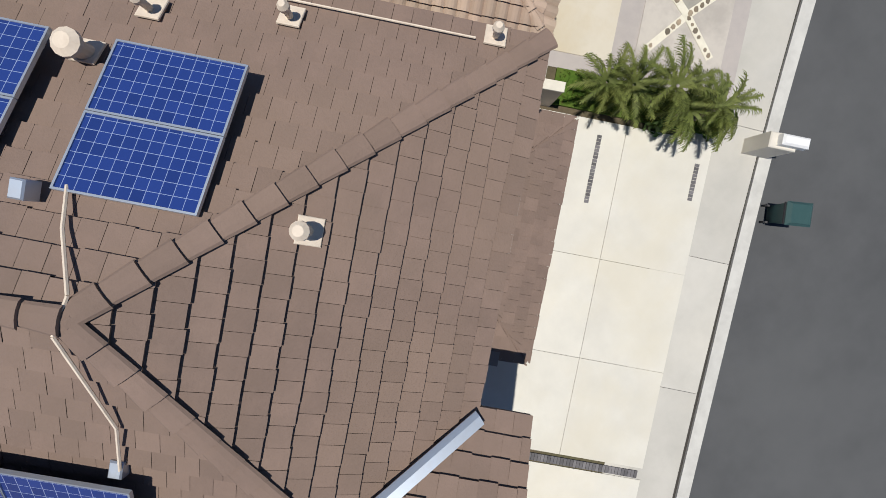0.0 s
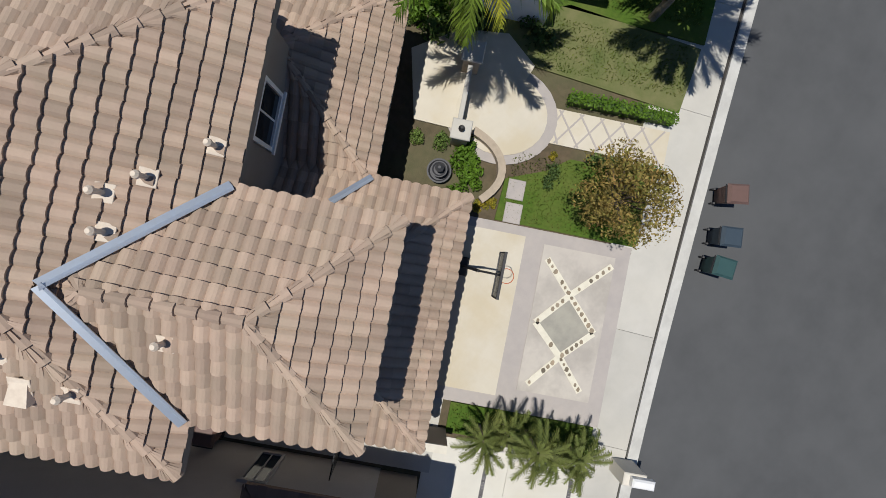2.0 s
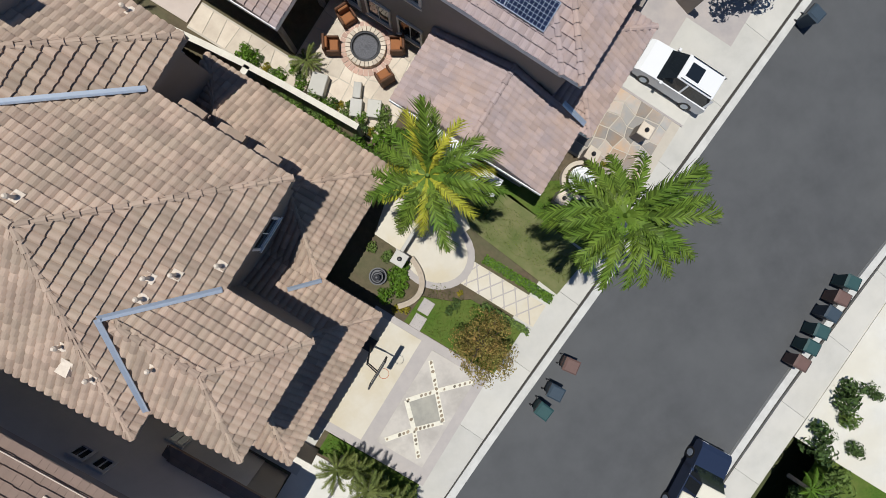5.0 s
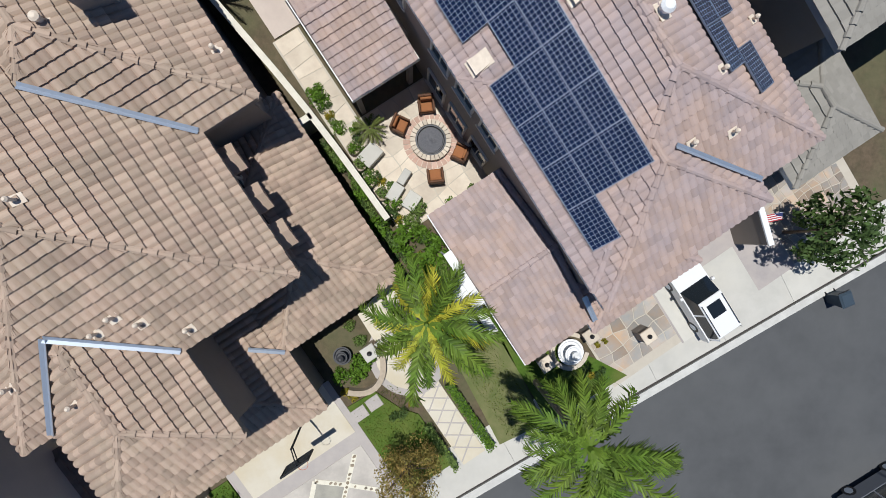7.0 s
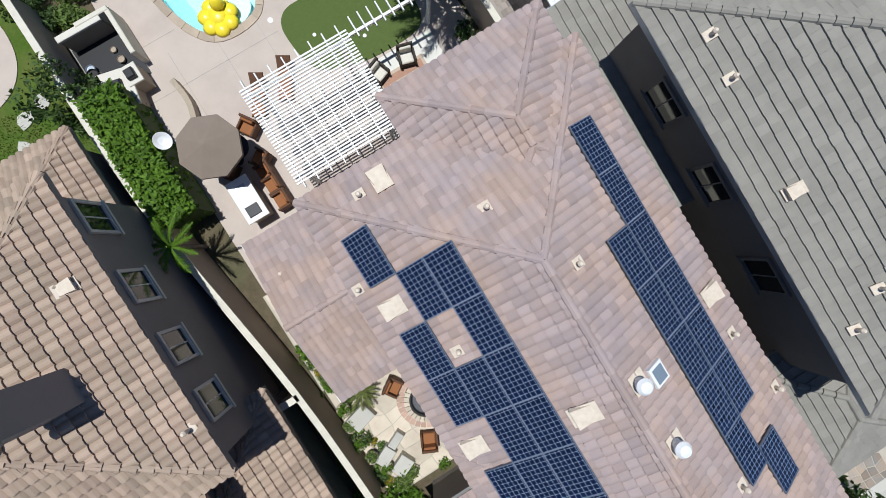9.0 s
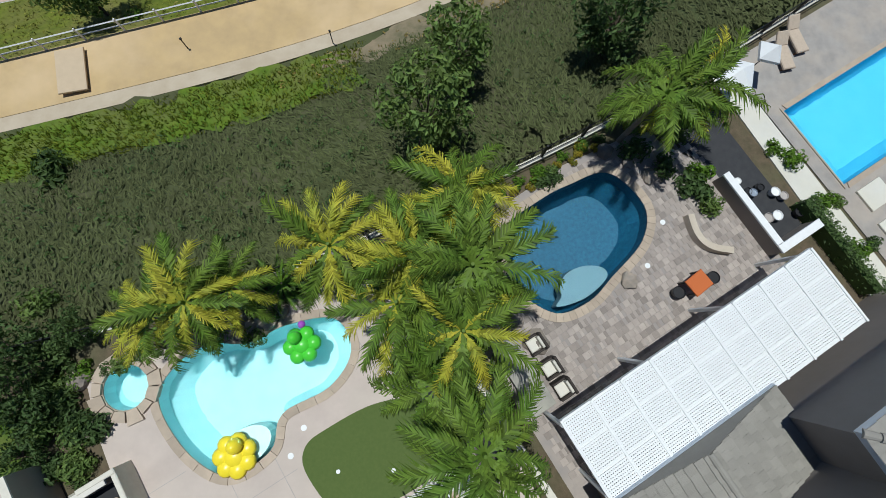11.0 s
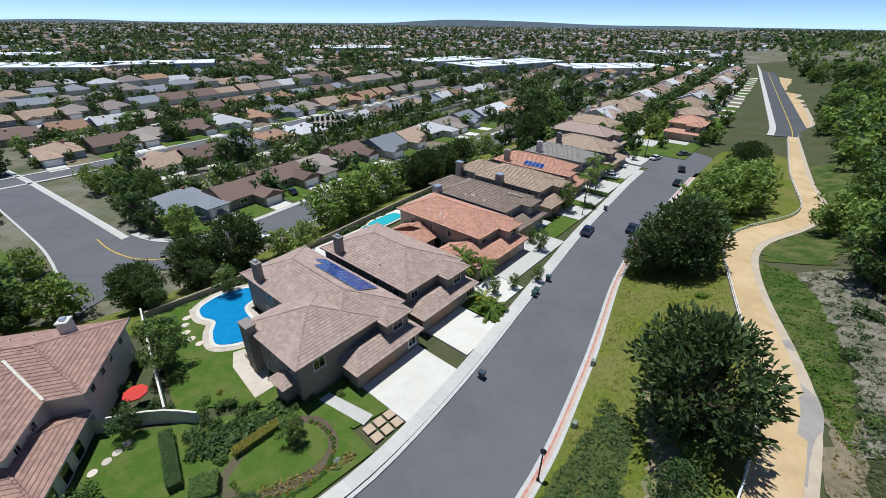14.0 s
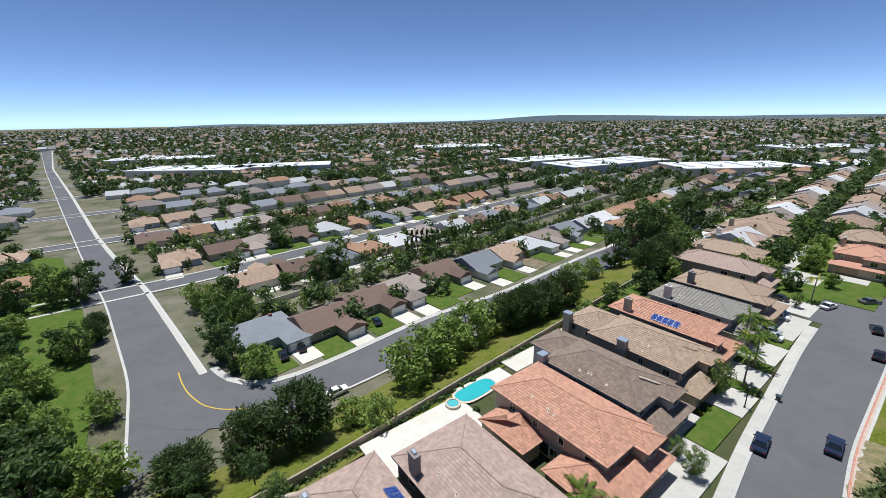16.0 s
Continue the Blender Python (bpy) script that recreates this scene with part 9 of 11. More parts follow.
def street_house(m, x0, x1, y0, y1, tile, stucco, label, seed, wing="r", pitch=0.4, eave=5.5, tiles=True, chim=True, solar=None, low=True):
    """A two-storey house: its front faces -y, its long side runs along y."""
    h = thing("house", m, label, "house", "houses below the hill")
    rng = random.Random(seed)
    kw = dict(w=0.45, h=0.4, kind="flat", tiles=tiles)
    walls(h, x0 + 0.5, x1 - 0.5, y0 + 0.5, y1 - 0.5, 0, eave + 0.05, stucco)
    roof(h, x0, x1, y0, y1, eave, pitch, tile, seed=seed, fascia=stucco, **kw)
    mid = (x0 + x1) / 2
    wx0, wx1 = (mid + 0.3, x1 - 0.6) if wing == "r" else (x0 + 0.6, mid - 0.3)
    walls(h, wx0 + 0.4, wx1 - 0.4, y0 - 1.4, y0 + 1, 0, eave - 0.1, stucco)
    roof(h, wx0, wx1, y0 - 1.9, y0 + 3.5, eave - 0.15, pitch, tile, seed=seed + 1, along="y", **kw)
    if low:
        walls(h, x0 + 0.3, x1 - 0.3, y0 - 2.6, y0 + 0.6, 0, 2.75, stucco)
        roof(h, x0 - 0.2, x1 + 0.1, y0 - 3.2, y0 + 2.0, 2.7, pitch, tile, seed=seed + 2, along="x", caps=False, **kw)
        garage_door(h, (x0 + (x1 - x0) * 0.35, y0 - 2.61, 0.0), "s", 4.6, 2.2)
        window(h, (x1 - 1.6, y0 - 2.6, 1.5), "s", 1.2, 1.3)
    window(h, (wx0 + (wx1 - wx0) / 2, y0 - 1.4, 4.2), "s", 1.5, 1.2, trim=STUCCO_CREAM)
    window(h, (x0 + 1.9 if wing == "r" else x1 - 1.9, y0 + 0.5, 4.2), "s", 1.2, 1.1, trim=STUCCO_CREAM)
    n = int((y1 - y0) / 4.5) if tiles else 2
    for k in range(n):
        y = y0 + 2.5 + k * 4.3
        for s, x in (("w", x0 + 0.5), ("e", x1 - 0.5)):
            window(h, (x, y, 4.2), s, rng.choice((0.7, 1.1, 1.5)), 1.1, trim=STUCCO_CREAM, sill=False)
            if k % 2:
                window(h, (x, y + 1, 1.5), s, 1.2, 1.2, trim=STUCCO_CREAM, sill=False)
    for x in (x0 + 2.5, x1 - 2.5):
        window(h, (x, y1 - 0.5, 4.2), "n", 1.4, 1.1, trim=STUCCO_CREAM)
    if chim:
        chimney(x0 + 0.75 if rng.random() < 0.5 else x1 - 2.6, y1 - 4.0, eave + 0.1, eave + 2.9, 0.8, 1.4, stucco, m, "stucco chimney above the roof")
    for k in range(4):
        x, y = rng.uniform(x0 + 1.0, x0 + 2.4), rng.uniform(y0 + 5, y1 - 5)
        vent_pipe(x, y, eave + (x - x0) * pitch, pitch, W_, hgt=0.3, m_frame=m)
    return h


def place(z=PAD):
    return EAST @ pose(0, 0, z)


TILE_U = mat("umber_roof_tile", (0.25, 0.19, 0.145), 0.85, second=(0.2, 0.15, 0.115), scale=0.8, mix=0.9, island=0.18)
H1 = street_house(place(), 61.8, 72.3, 57.5, 79.5, TILE_E, STUCCO_TAUPE, "two-storey taupe house with solar panels beside a pool", 61, "r")
walls(H1, 56.9, 66.0, 57.8, 68.1, 0, 5.55, STUCCO_TAUPE)
roof(H1, 56.4, 68.0, 57.3, 68.6, 5.5, 0.4, TILE_E, seed=64, along="x", w=0.45, h=0.4, fascia=STUCCO_TAUPE, name="wing_roof")
walls(H1, 55.6, 57.0, 58.9, 60.9, 0, 2.85, STUCCO_TAUPE, "porch_wall")
roof(H1, 55.2, 57.0, 58.5, 61.3, 2.8, 0.5, TILE_E, seed=66, along="x", w=0.45, h=0.4, ends="hghh", name="porch_roof", caps=False)
part("chimney_shaft", Shape().bbox(55.9, 56.95, 65.9, 67.7, 0, 6.5, 0.05), STUCCO_TAUPE, H1)
part("chimney_crown", Shape().bbox(55.8, 57.05, 65.8, 67.8, 6.504, 6.7, 0.05), STUCCO_TAUPE, H1)
for y, z in ((59.6, 4.3), (62.4, 4.3), (64.2, 1.5)):
    window(H1, (56.9, y, z), "w", 0.8, 1.0, trim=STUCCO_CREAM, sill=False)
window(H1, (59.4, 57.8, 4.2), "s", 1.3, 1.2, trim=STUCCO_CREAM)
pa5 = math.atan(0.4)
for r in range(2):
    for i in range(11 if r == 0 else 9):
        u = 71.5 - r * 1.56
        v = 61.8 + i * 1.03
        m = place() @ pose(u, v, 5.5 + (72.3 - u) * 0.4 + 0.17) @ Matrix.Rotation(pa5, 4, "Y") @ pose(0, 0, 0, 0, 0, 90)
        solar_panel(m, CELL_BLUE, "blue solar panel on the brown hip roof", "solar panels below the hill")
street_house(place(), 73.6, 85.5, 58.5, 77.5, TILE_E, STUCCO_TAUPE, "two-storey taupe house under dusty brown tiles", 65, "r")
HR = street_house(place(), 92.4, 103.3, 60.3, 79.8, TILE_R, STUCCO_TAN, "two-storey tan house under a bright terracotta roof", 69, "r", chim=False)
for v, w in ((76.0, 1.6), (70.0, 2.2), (64.5, 1.2)):
    window(HR, (92.9, v, 1.3), "w", w, 2.0, trim=STUCCO_CREAM, bars=1, sill=False)
HB = street_house(place(), 104.4, 115.4, 63.0, 80.0, TILE_U, STUCCO_GREY, "two-storey grey house under weathered brown tiles", 73, "r", chim=False)
walls(HB, 108.4, 115.6, 79.0, 85.0, 0, 4.9, STUCCO_GREY)
roof(HB, 107.9, 116.1, 77.5, 85.5, 4.85, 0.4, TILE_U, seed=74, along="y", w=0.45, h=0.4, fascia=STUCCO_GREY, name="wing_roof")
flashing(HB, (113.0, 62.9, 5.55), (110.0, 66.2, 6.95), 0.25, WALLCAP)
part("chimney_shaft", Shape().bbox(103.45, 104.85, 79.0, 80.2, 0, 6.7, 0.05), STUCCO_GREY, HB)
part("chimney_crown", Shape().bbox(103.35, 104.95, 78.9, 80.3, 6.704, 6.95, 0.05), GALV, HB)
TILE_T = mat("sandy_roof_tile", (0.4, 0.3, 0.21), 0.85, second=(0.34, 0.24, 0.17), scale=0.8, mix=0.9, island=0.16)
HT = street_house(place(), 118.2, 129.8, 63.4, 80.5, TILE_T, STUCCO_TAN, "two-storey tan house under sandy tiles", 77, "r", chim=False)
walls(HT, 120.2, 128.6, 79.5, 86.6, 0, 5.4, STUCCO_TAN)
roof(HT, 119.7, 129.1, 78.0, 87.1, 5.35, 0.4, TILE_T, seed=79, along="y", w=0.45, h=0.4, fascia=STUCCO_TAN, name="wing_roof")
for v in (82.0, 84.8):
    window(HT, (120.2, v, 4.2), "w", 0.8, 1.2, trim=STUCCO_CREAM, sill=False)
for u, v, t in ((117.3, 72.6, 7.2), (119.0, 85.2, 7.0)):
    part("chimney_shaft", Shape().bbox(u, u + 1.2, v, v + 1.5, 0, t, 0.05), STUCCO_TAN, HT)
    part("chimney_crown", Shape().bbox(u - 0.1, u + 1.3, v - 0.1, v + 1.6, t + 0.004, t + 0.25, 0.05), GALV, HT)
flashing(HT, (127.2, 63.3, 5.55), (124.4, 66.4, 6.8), 0.22, TILE_T)
street_house(place(), 131.4, 141.6, 65.2, 84.5, TILE_R, STUCCO_TAN, "two-storey house under terracotta tiles with a small solar array", 81, "l")
street_house(place(), 144.4, 155.0, 65.4, 82.5, TILE_D, STUCCO_CREAM, "two-storey pale house under grey tiles", 85, "r")
street_house(place(), 157.2, 169.0, 65.0, 83.0, TILE_T, STUCCO_TAUPE, "two-storey taupe house under sandy tiles", 89, "l", tiles=False)
street_house(place(), 175.0, 186.0, 71.0, 91.5, TILE_E, STUCCO_TAN, "two-storey tan house under brown tiles", 93, "r", tiles=False)
street_house(place(), 190.0, 201.0, 75.0, 93.5, TILE_T, STUCCO_TAN, "two-storey house under sandy tiles past the turning head", 97, "l", tiles=False)
street_house(place(), 206.0, 217.0, 77.5, 95.0, TILE_E, STUCCO_CREAM, "two-storey cream house under dusty tiles past the turning head", 98, "r", tiles=False)
street_house(place(), 224.0, 238.0, 78.5, 97.5, TILE_T, STUCCO_TAN, "wide two-storey house under sandy tiles past the turning head", 99, "l", tiles=False)
street_house(EAST @ pose(214.5, 57.5, PAD, 0, 0, -90), -6.2, 6.2, 0, 12, TILE_R, STUCCO_TAN, "two-storey house with a terracotta roof at the dead end", 101, "r", tiles=False)
street_house(EAST @ pose(236.0, 60.5, PAD, 0, 0, -90), -6.0, 6.0, 0, 13, TILE_T, STUCCO_TAN, "two-storey house with a sandy roof beyond the dead end", 105, "l", tiles=False)
for k in range(5):
    m = place() @ pose(133.5, 70.4 + k * 1.06, 5.5 + 0.4 * (133.5 - 131.4) + 0.17) @ Matrix.Rotation(-pa5, 4, "Y") @ pose(0, 0, 0, 0, 0, 90)
    solar_panel(m, CELL_BLUE, "blue solar panel on the terracotta roof", "solar panels below the hill")
for n0, n1, sd, w in ((69.6, 78.2, 111, "back"), (57.6, 66.6, 113, "front")):
    LW = thing("house_wing", place(), f"single-storey {w} wing with terracotta tiles", "house wing")
    walls(LW, 88.8, 92.35, n0 + 0.4, n1 - 0.4, 0, 2.8, STUCCO_TAN)
    roof(LW, 88.4, 94.4 if w == "back" else 98.0, n0, n1, 2.75, 0.4, TILE_R, seed=sd, w=0.45, h=0.4, along="x")
# house with the white walls at the bend
BEND = pose(-21.7, 72.3, PAD, 0, 0, 11.5)
HBD = thing("house", BEND, "two-storey cream house with red brown tiles at the bend", "house", "houses below the hill")
RK = dict(w=0.45, h=0.4, fascia=STUCCO_CREAM)
walls(HBD, -10.5, 2.7, 6.7, 17.5, 0, 5.45, STUCCO_CREAM)
walls(HBD, -9.5, -0.5, 0.5, 8.0, 0, 5.45, STUCCO_CREAM)
walls(HBD, -10.0, 2.2, -2.5, 6.7, 0, 2.8, STUCCO_CREAM)
roof(HBD, -11.0, 3.2, 6.2, 18.0, 5.4, 0.4, TILE_RB, seed=121, along="x", **RK)
roof(HBD, -10.0, 0.0, 0.0, 13.0, 5.4, 0.4, TILE_RB, seed=122, along="y", **RK)
roof(HBD, -10.5, 2.7, -3.0, 6.6, 2.75, 0.38, TILE_RB, seed=123, along="x", **RK)
flashing(HBD, (0.0, 6.2, 5.42), (-4.6, 10.8, 7.25), 0.25, WALLCAP)
for y in (8.2, 10.6, 12.6, 15.4):
    window(HBD, (2.7, y, 4.3), "e", 0.7, 0.9, trim=STUCCO_CREAM, sill=False)
for y in (2.0, 4.4):
    window(HBD, (-0.5, y, 4.3), "e", 0.7, 0.9, trim=STUCCO_CREAM, sill=False)
for x in (-2.6, -6.0):
    window(HBD, (x, 0.5, 4.3), "s", 1.2, 1.0, trim=STUCCO_CREAM)
for y in (-1.2, 1.2, 3.6):
    window(HBD, (2.2, y, 1.2), "e", 1.3, 2.0, trim=STUCCO_CREAM, bars=0, sill=False)
for x in (0.6, -2.0, -4.6, -7.2):
    window(HBD, (x, -2.5, 1.2), "s", 1.5, 2.0, trim=STUCCO_CREAM, bars=0, sill=False)
chimney(-1.2, 15.2, 6.0, 8.1, 1.0, 1.2, STUCCO_CREAM, BEND, "cream stucco chimney with a metal cap above the tiles")
for x, y in ((-4.6, 15.6), (-6.4, 15.2), (-8.0, 3.2)):
    vent_pipe(x, y, 5.4 + 0.4 * min(18.0 - y, x + 11.0), 0.4, N_, hgt=0.3, m_frame=BEND)
street_house(pose(-52, 66, PAD, 0, 0, 12), -6.5, 6.5, -3, 15, TILE_T, STUCCO_CREAM, "two-storey cream house under sandy tiles", 129, "r")
street_house(pose(-74, 61, PAD, 0, 0, 12), -6.5, 6.5, -3, 15, TILE_E, STUCCO_TAN, "two-storey tan house under brown tiles", 133, "l", tiles=False)


# ground round those houses
def eslab(name, x0, x1, y0, y1, z, m_, label, cat):
    return solo(name, Shape().prism(rect(x0, x1, y0, y1), z - 0.3, z), m_, label, cat, EAST, "structure")


for e0, e1, n0, n1 in ((62.5, 71.8, 47.4, 55.0), (74.5, 82.0, 49.0, 56.0), (86.5, 92.4, 51.5, 57.4), (92.5, 111.3, 53.6, 60.2), (104.4, 111.3, 60.25, 62.8), (111.4, 117.6, 59.6, 62.9), (122.4, 129.6, 55.6, 62.0), (132.8, 139.0, 56.4, 63.6), (142.5, 151.3, 57.0, 64.0), (156.0, 170.0, 57.6, 64.5), (171.5, 181.0, 58.4, 67.5)):
    eslab("driveway", e0, e1, n0, n1, PAD + 0.05, DRIVE if e0 < 90 else CONCRETE, "pale concrete driveway down to the pavement", "driveway")
for e0, e1, n0, n1 in ((82.3, 86.2, 49.8, 56.0), (111.5, 122.2, 55.6, 59.5), (129.8, 132.6, 56.2, 63.0), (139.2, 142.3, 57.0, 63.8), (151.5, 155.8, 57.4, 63.5), (181.2, 187, 59.0, 70)):
    eslab("lawn", e0, e1, n0, n1, PAD + 0.04, GRASS, "small green front lawn", "lawn")
lawn = solo("lawn", Shape().prism([(-14, 63.2), (-6, 66.2), (0.5, 69.4), (7.2, 74.8), (4.2, 78.2), (-2, 81.5), (-11, 79.6), (-20, 78.6), (-19.5, 70), (-26, 62.4), (-24, 61.4)], PAD - 0.3, PAD + 0.03), GRASS, "clipped front lawn at the bend", "lawn", kind="structure")
solo("lawn", Shape().prism([(5.0, 77.6), (11.4, 81.6), (4.0, 88.0), (-9.5, 86.0), (-12, 81.5), (-2, 81.0)], PAD - 0.3, PAD + 0.02), GRASS, "side lawn beside the taupe house", "lawn", kind="structure")
lawn = solo("lawn", Shape().prism([ew(47.2, 66), ew(61.5, 62), ew(61.5, 86), ew(51, 87)], PAD - 0.3, PAD + 0.03), GRASS, "back lawn round the pool", "lawn", kind="structure")
solo("driveway", Shape().prism([(-32, 59.0), (-26, 60.8), (-27.5, 67), (-33, 66)], PAD - 0.3, PAD + 0.05), DRIVE, "pale driveway of the corner house", "driveway", kind="structure")
solo("pool_deck", Shape().prism([(53.8, 62.6), (56.85, 62.6), (56.85, 71.0), (55.6, 71.4), (54.4, 69)], PAD - 0.3, PAD + 0.045), FLAG, "cream flagstone terrace beside the taupe house", "pool deck", EAST, "structure")
ob = thing("swimming_pool", EAST @ pose(0, 0, PAD), "freeform bright blue garden pool with pale coping", "swimming pool")
EP = rounded([(57, 83.9), (60.5, 84.8), (64.3, 83.2), (64.0, 80.6), (61.2, 79.4), (60.4, 76.4), (60.2, 73.4), (57.6, 72.4), (55.0, 74.3), (55.6, 77), (56.9, 79.2), (56.2, 81.6)])
part("deck", Shape().prism(grown(EP, 1.25), -0.2, 0.045), FLAG, ob, "cream flagstone deck")
part("coping", Shape().prism(grown(EP, 0.5), 0.03, 0.09), DRIVE, ob)
part("basin", Shape().prism(EP, 0.05, 0.1), mat("bright_blue_plaster", (0.02, 0.27, 0.52), 0.4, second=(0.03, 0.33, 0.6), scale=1.2), ob)
part("water", Shape().add([(x, y, 0.13) for x, y in EP], [tuple(range(len(EP)))]), mat("bright_blue_water", (0.015, 0.2, 0.42), 0.08, second=(0.025, 0.28, 0.52), scale=0.8), ob)
rng = random.Random(31)
for k in range(11):
    a = 0.35 + k * 0.28
    x, y = 58.8 + 5.6 * math.cos(a + 1.2), 78.6 + 6.4 * math.sin(a + 1.2)
    poly = [(0.6 * rng.uniform(0.8, 1.2) * math.cos(q * math.tau / 7), 0.5 * rng.uniform(0.8, 1.2) * math.sin(q * math.tau / 7)) for q in range(7)]
    solo("stepping_stone", Shape().prism(poly, 0, 0.06), FLAG, "irregular pale stepping stone by the pool", "stepping stone", EAST @ pose(x, y, PAD + 0.005), group="pool stepping stones")
ob = thing("garden_wall", EAST @ pose(0, 0, PAD), "cream garden wall between two gardens", "garden wall")
gw = resample([(50.8, 87.4), (48.6, 77), (46.6, 66.9)], 2)
garden_wall = ob
part("wall_body", ribbon(shifted(gw, -0.1), shifted(gw, 0.1), 1.7, thick=1.9), WALLCAP, ob)
part("wall_return", ribbon(shifted(resample([(41.2, 70.6), (46.6, 66.9), (48.5, 63.7)], 1.5), -0.1), shifted(resample([(41.2, 70.6), (46.6, 66.9), (48.5, 63.7)], 1.5), 0.1), 1.7, thick=1.9), WALLCAP, garden_wall)
umbrella(-18.1, 82.2, PAD, 1.2, 2.4, mat("red_canvas", (0.6, 0.05, 0.035), 0.8), "red garden umbrella beside the wall", Matrix.Identity(4))
ob = thing("hot_tub", EAST @ pose(57.5, 68.5, PAD), "tan raised stone planter in the garden", "planter")
part("ring_wall", Shape().bbox(-1.3, 1.3, -0.9, 0.9, 0, 0.8, 0.1), FLAG, ob)
part("soil", Shape().bbox(-1.0, 1.0, -0.6, 0.6, 0.804, 0.82, 0.005), MULCH, ob)
rng = random.Random(9)
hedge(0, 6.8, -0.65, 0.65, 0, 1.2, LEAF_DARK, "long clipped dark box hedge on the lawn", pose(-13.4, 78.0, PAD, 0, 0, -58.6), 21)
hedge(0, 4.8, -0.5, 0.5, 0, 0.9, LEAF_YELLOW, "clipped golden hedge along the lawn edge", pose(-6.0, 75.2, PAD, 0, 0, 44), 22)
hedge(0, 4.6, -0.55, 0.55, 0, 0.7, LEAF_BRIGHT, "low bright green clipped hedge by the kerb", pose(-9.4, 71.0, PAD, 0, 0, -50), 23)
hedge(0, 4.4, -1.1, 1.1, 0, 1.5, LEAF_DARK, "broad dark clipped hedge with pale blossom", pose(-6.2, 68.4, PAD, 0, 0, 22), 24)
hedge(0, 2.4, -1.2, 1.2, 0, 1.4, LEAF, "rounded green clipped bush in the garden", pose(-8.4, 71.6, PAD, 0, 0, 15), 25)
island = rounded([(-5.6, 72.4), (-4.6, 76.0), (-2.0, 78.2), (0.9, 78.4), (2.7, 76.1), (1.7, 73.7), (-2.3, 71.7)])
solo("flower_bed", Shape().prism(grown(island, 0.95), PAD - 0.2, PAD + 0.045), MULCH, "planted soil border round the lawn", "flower bed", kind="structure")
solo("lawn", Shape().prism(island, PAD - 0.2, PAD + 0.065), GRASS, "rounded clipped lawn island with a tree", "lawn", kind="structure")
for k in range(34):
    a = -2.5 + k * 0.11
    x, y = -1.4 + 4.75 * math.cos(a), 75.0 + 4.1 * math.sin(a)
    shrub(x, y, PAD, ("bright", "green", "green", "yellow")[k % 4], rng.uniform(0.5, 0.8), k, Matrix.Identity(4), "in the round lawn border")
for k, (x, y, s) in enumerate(((-7.7, 71.9, 2.6), (-4.6, 69.9, 2.8), (-6.4, 70.2, 2.0), (-7.0, 75.0, 1.6), (-9.0, 76.6, 2.0), (-7.6, 78.0, 2.2), (-5.4, 79.2, 2.2), (-9.6, 79.0, 1.8), (-3.6, 80.4, 1.8), (-1.6, 80.8, 1.6), (-10.8, 77.6, 1.6), (-6.5, 80.6, 2.0), (-11.4, 80.6, 1.6), (-15.6, 81.4, 2.2), (-17.6, 80.6, 1.8), (-20.6, 84.5, 2.0), (-21.5, 88, 1.6), (-9.0, 81.4, 1.8), (-11.8, 82.0, 1.6))):
    shrub(x, y, PAD, ("green", "dark", "dark")[k % 3], s, k, Matrix.Identity(4), "massed along the garden wall")
for k, (x, y, s) in enumerate(((-15.0, 68.6, 1.15), (-0.7, 76.6, 0.62), (-19.7, 91.9, 0.95), (-24.8, 99.9, 0.85), (-17.6, 87.4, 1.15), (-17.2, 78.6, 0.8), (-28.5, 103.5, 0.9), (-16.2, 103, 0.8), (-21.0, 106.0, 1.0))):
    plant("tree", (T_ROUND, T_SLOPE[0], T_ROUND)[k % 3], pose(x, y, PAD, 0, 0, k * 60) @ Matrix.Scale(s * 1.2, 4), "dense round garden tree on the lawn", "tree", "garden trees")
for k in range(10):
    a = k * 2.4
    shrub(-23.6 + 1.9 * math.cos(a) * (k / 10) ** 0.5, 66.6 + 2.6 * math.sin(a) * (k / 10) ** 0.5, PAD, ("green", "bright", "dark")[k % 3], rng.uniform(0.6, 1.2), k, Matrix.Identity(4), "in a front bed")
for k in range(30):
    r_ = random.Random(600 + k)
    e, n = r_.choice(((r_.uniform(82, 87), r_.uniform(50, 60)), (r_.uniform(112, 121), r_.uniform(62.9, 63.4)), (r_.uniform(117.8, 122), r_.uniform(59.6, 62.5)), (r_.uniform(130, 132.5), r_.uniform(57, 63)), (r_.uniform(60, 62), r_.uniform(55, 70)), (r_.uniform(86, 93), r_.uniform(74, 84)), (r_.uniform(48, 60), r_.uniform(66, 71))))
    shrub(e, n, PAD, ("green", "dark", "bright", "yellow", "dark")[k % 5], r_.uniform(0.8, 1.7), k, EAST, "in a front garden")
for k, (e, n, t) in enumerate(((86.5, 59.5, 3.2), (88.5, 60.8, 3.8), (90, 57.5, 2.8), (84.5, 53.5, 1.2), (83.5, 51.6, 1.0), (131.3, 58.4, 6.2), (140.2, 61.0, 5.0), (145.5, 63.1, 6.7), (139.6, 59.4, 6.4), (182.6, 60.6, 6.0), (153.5, 62.6, 3.0))):
    palm(e, n, PAD, PAD + t, 130 + k, "feathery palm in a front garden below the hill", FROND, 13, 0.14, EAST, old=FROND_GOLD if k % 3 == 0 else None, scale=0.95)
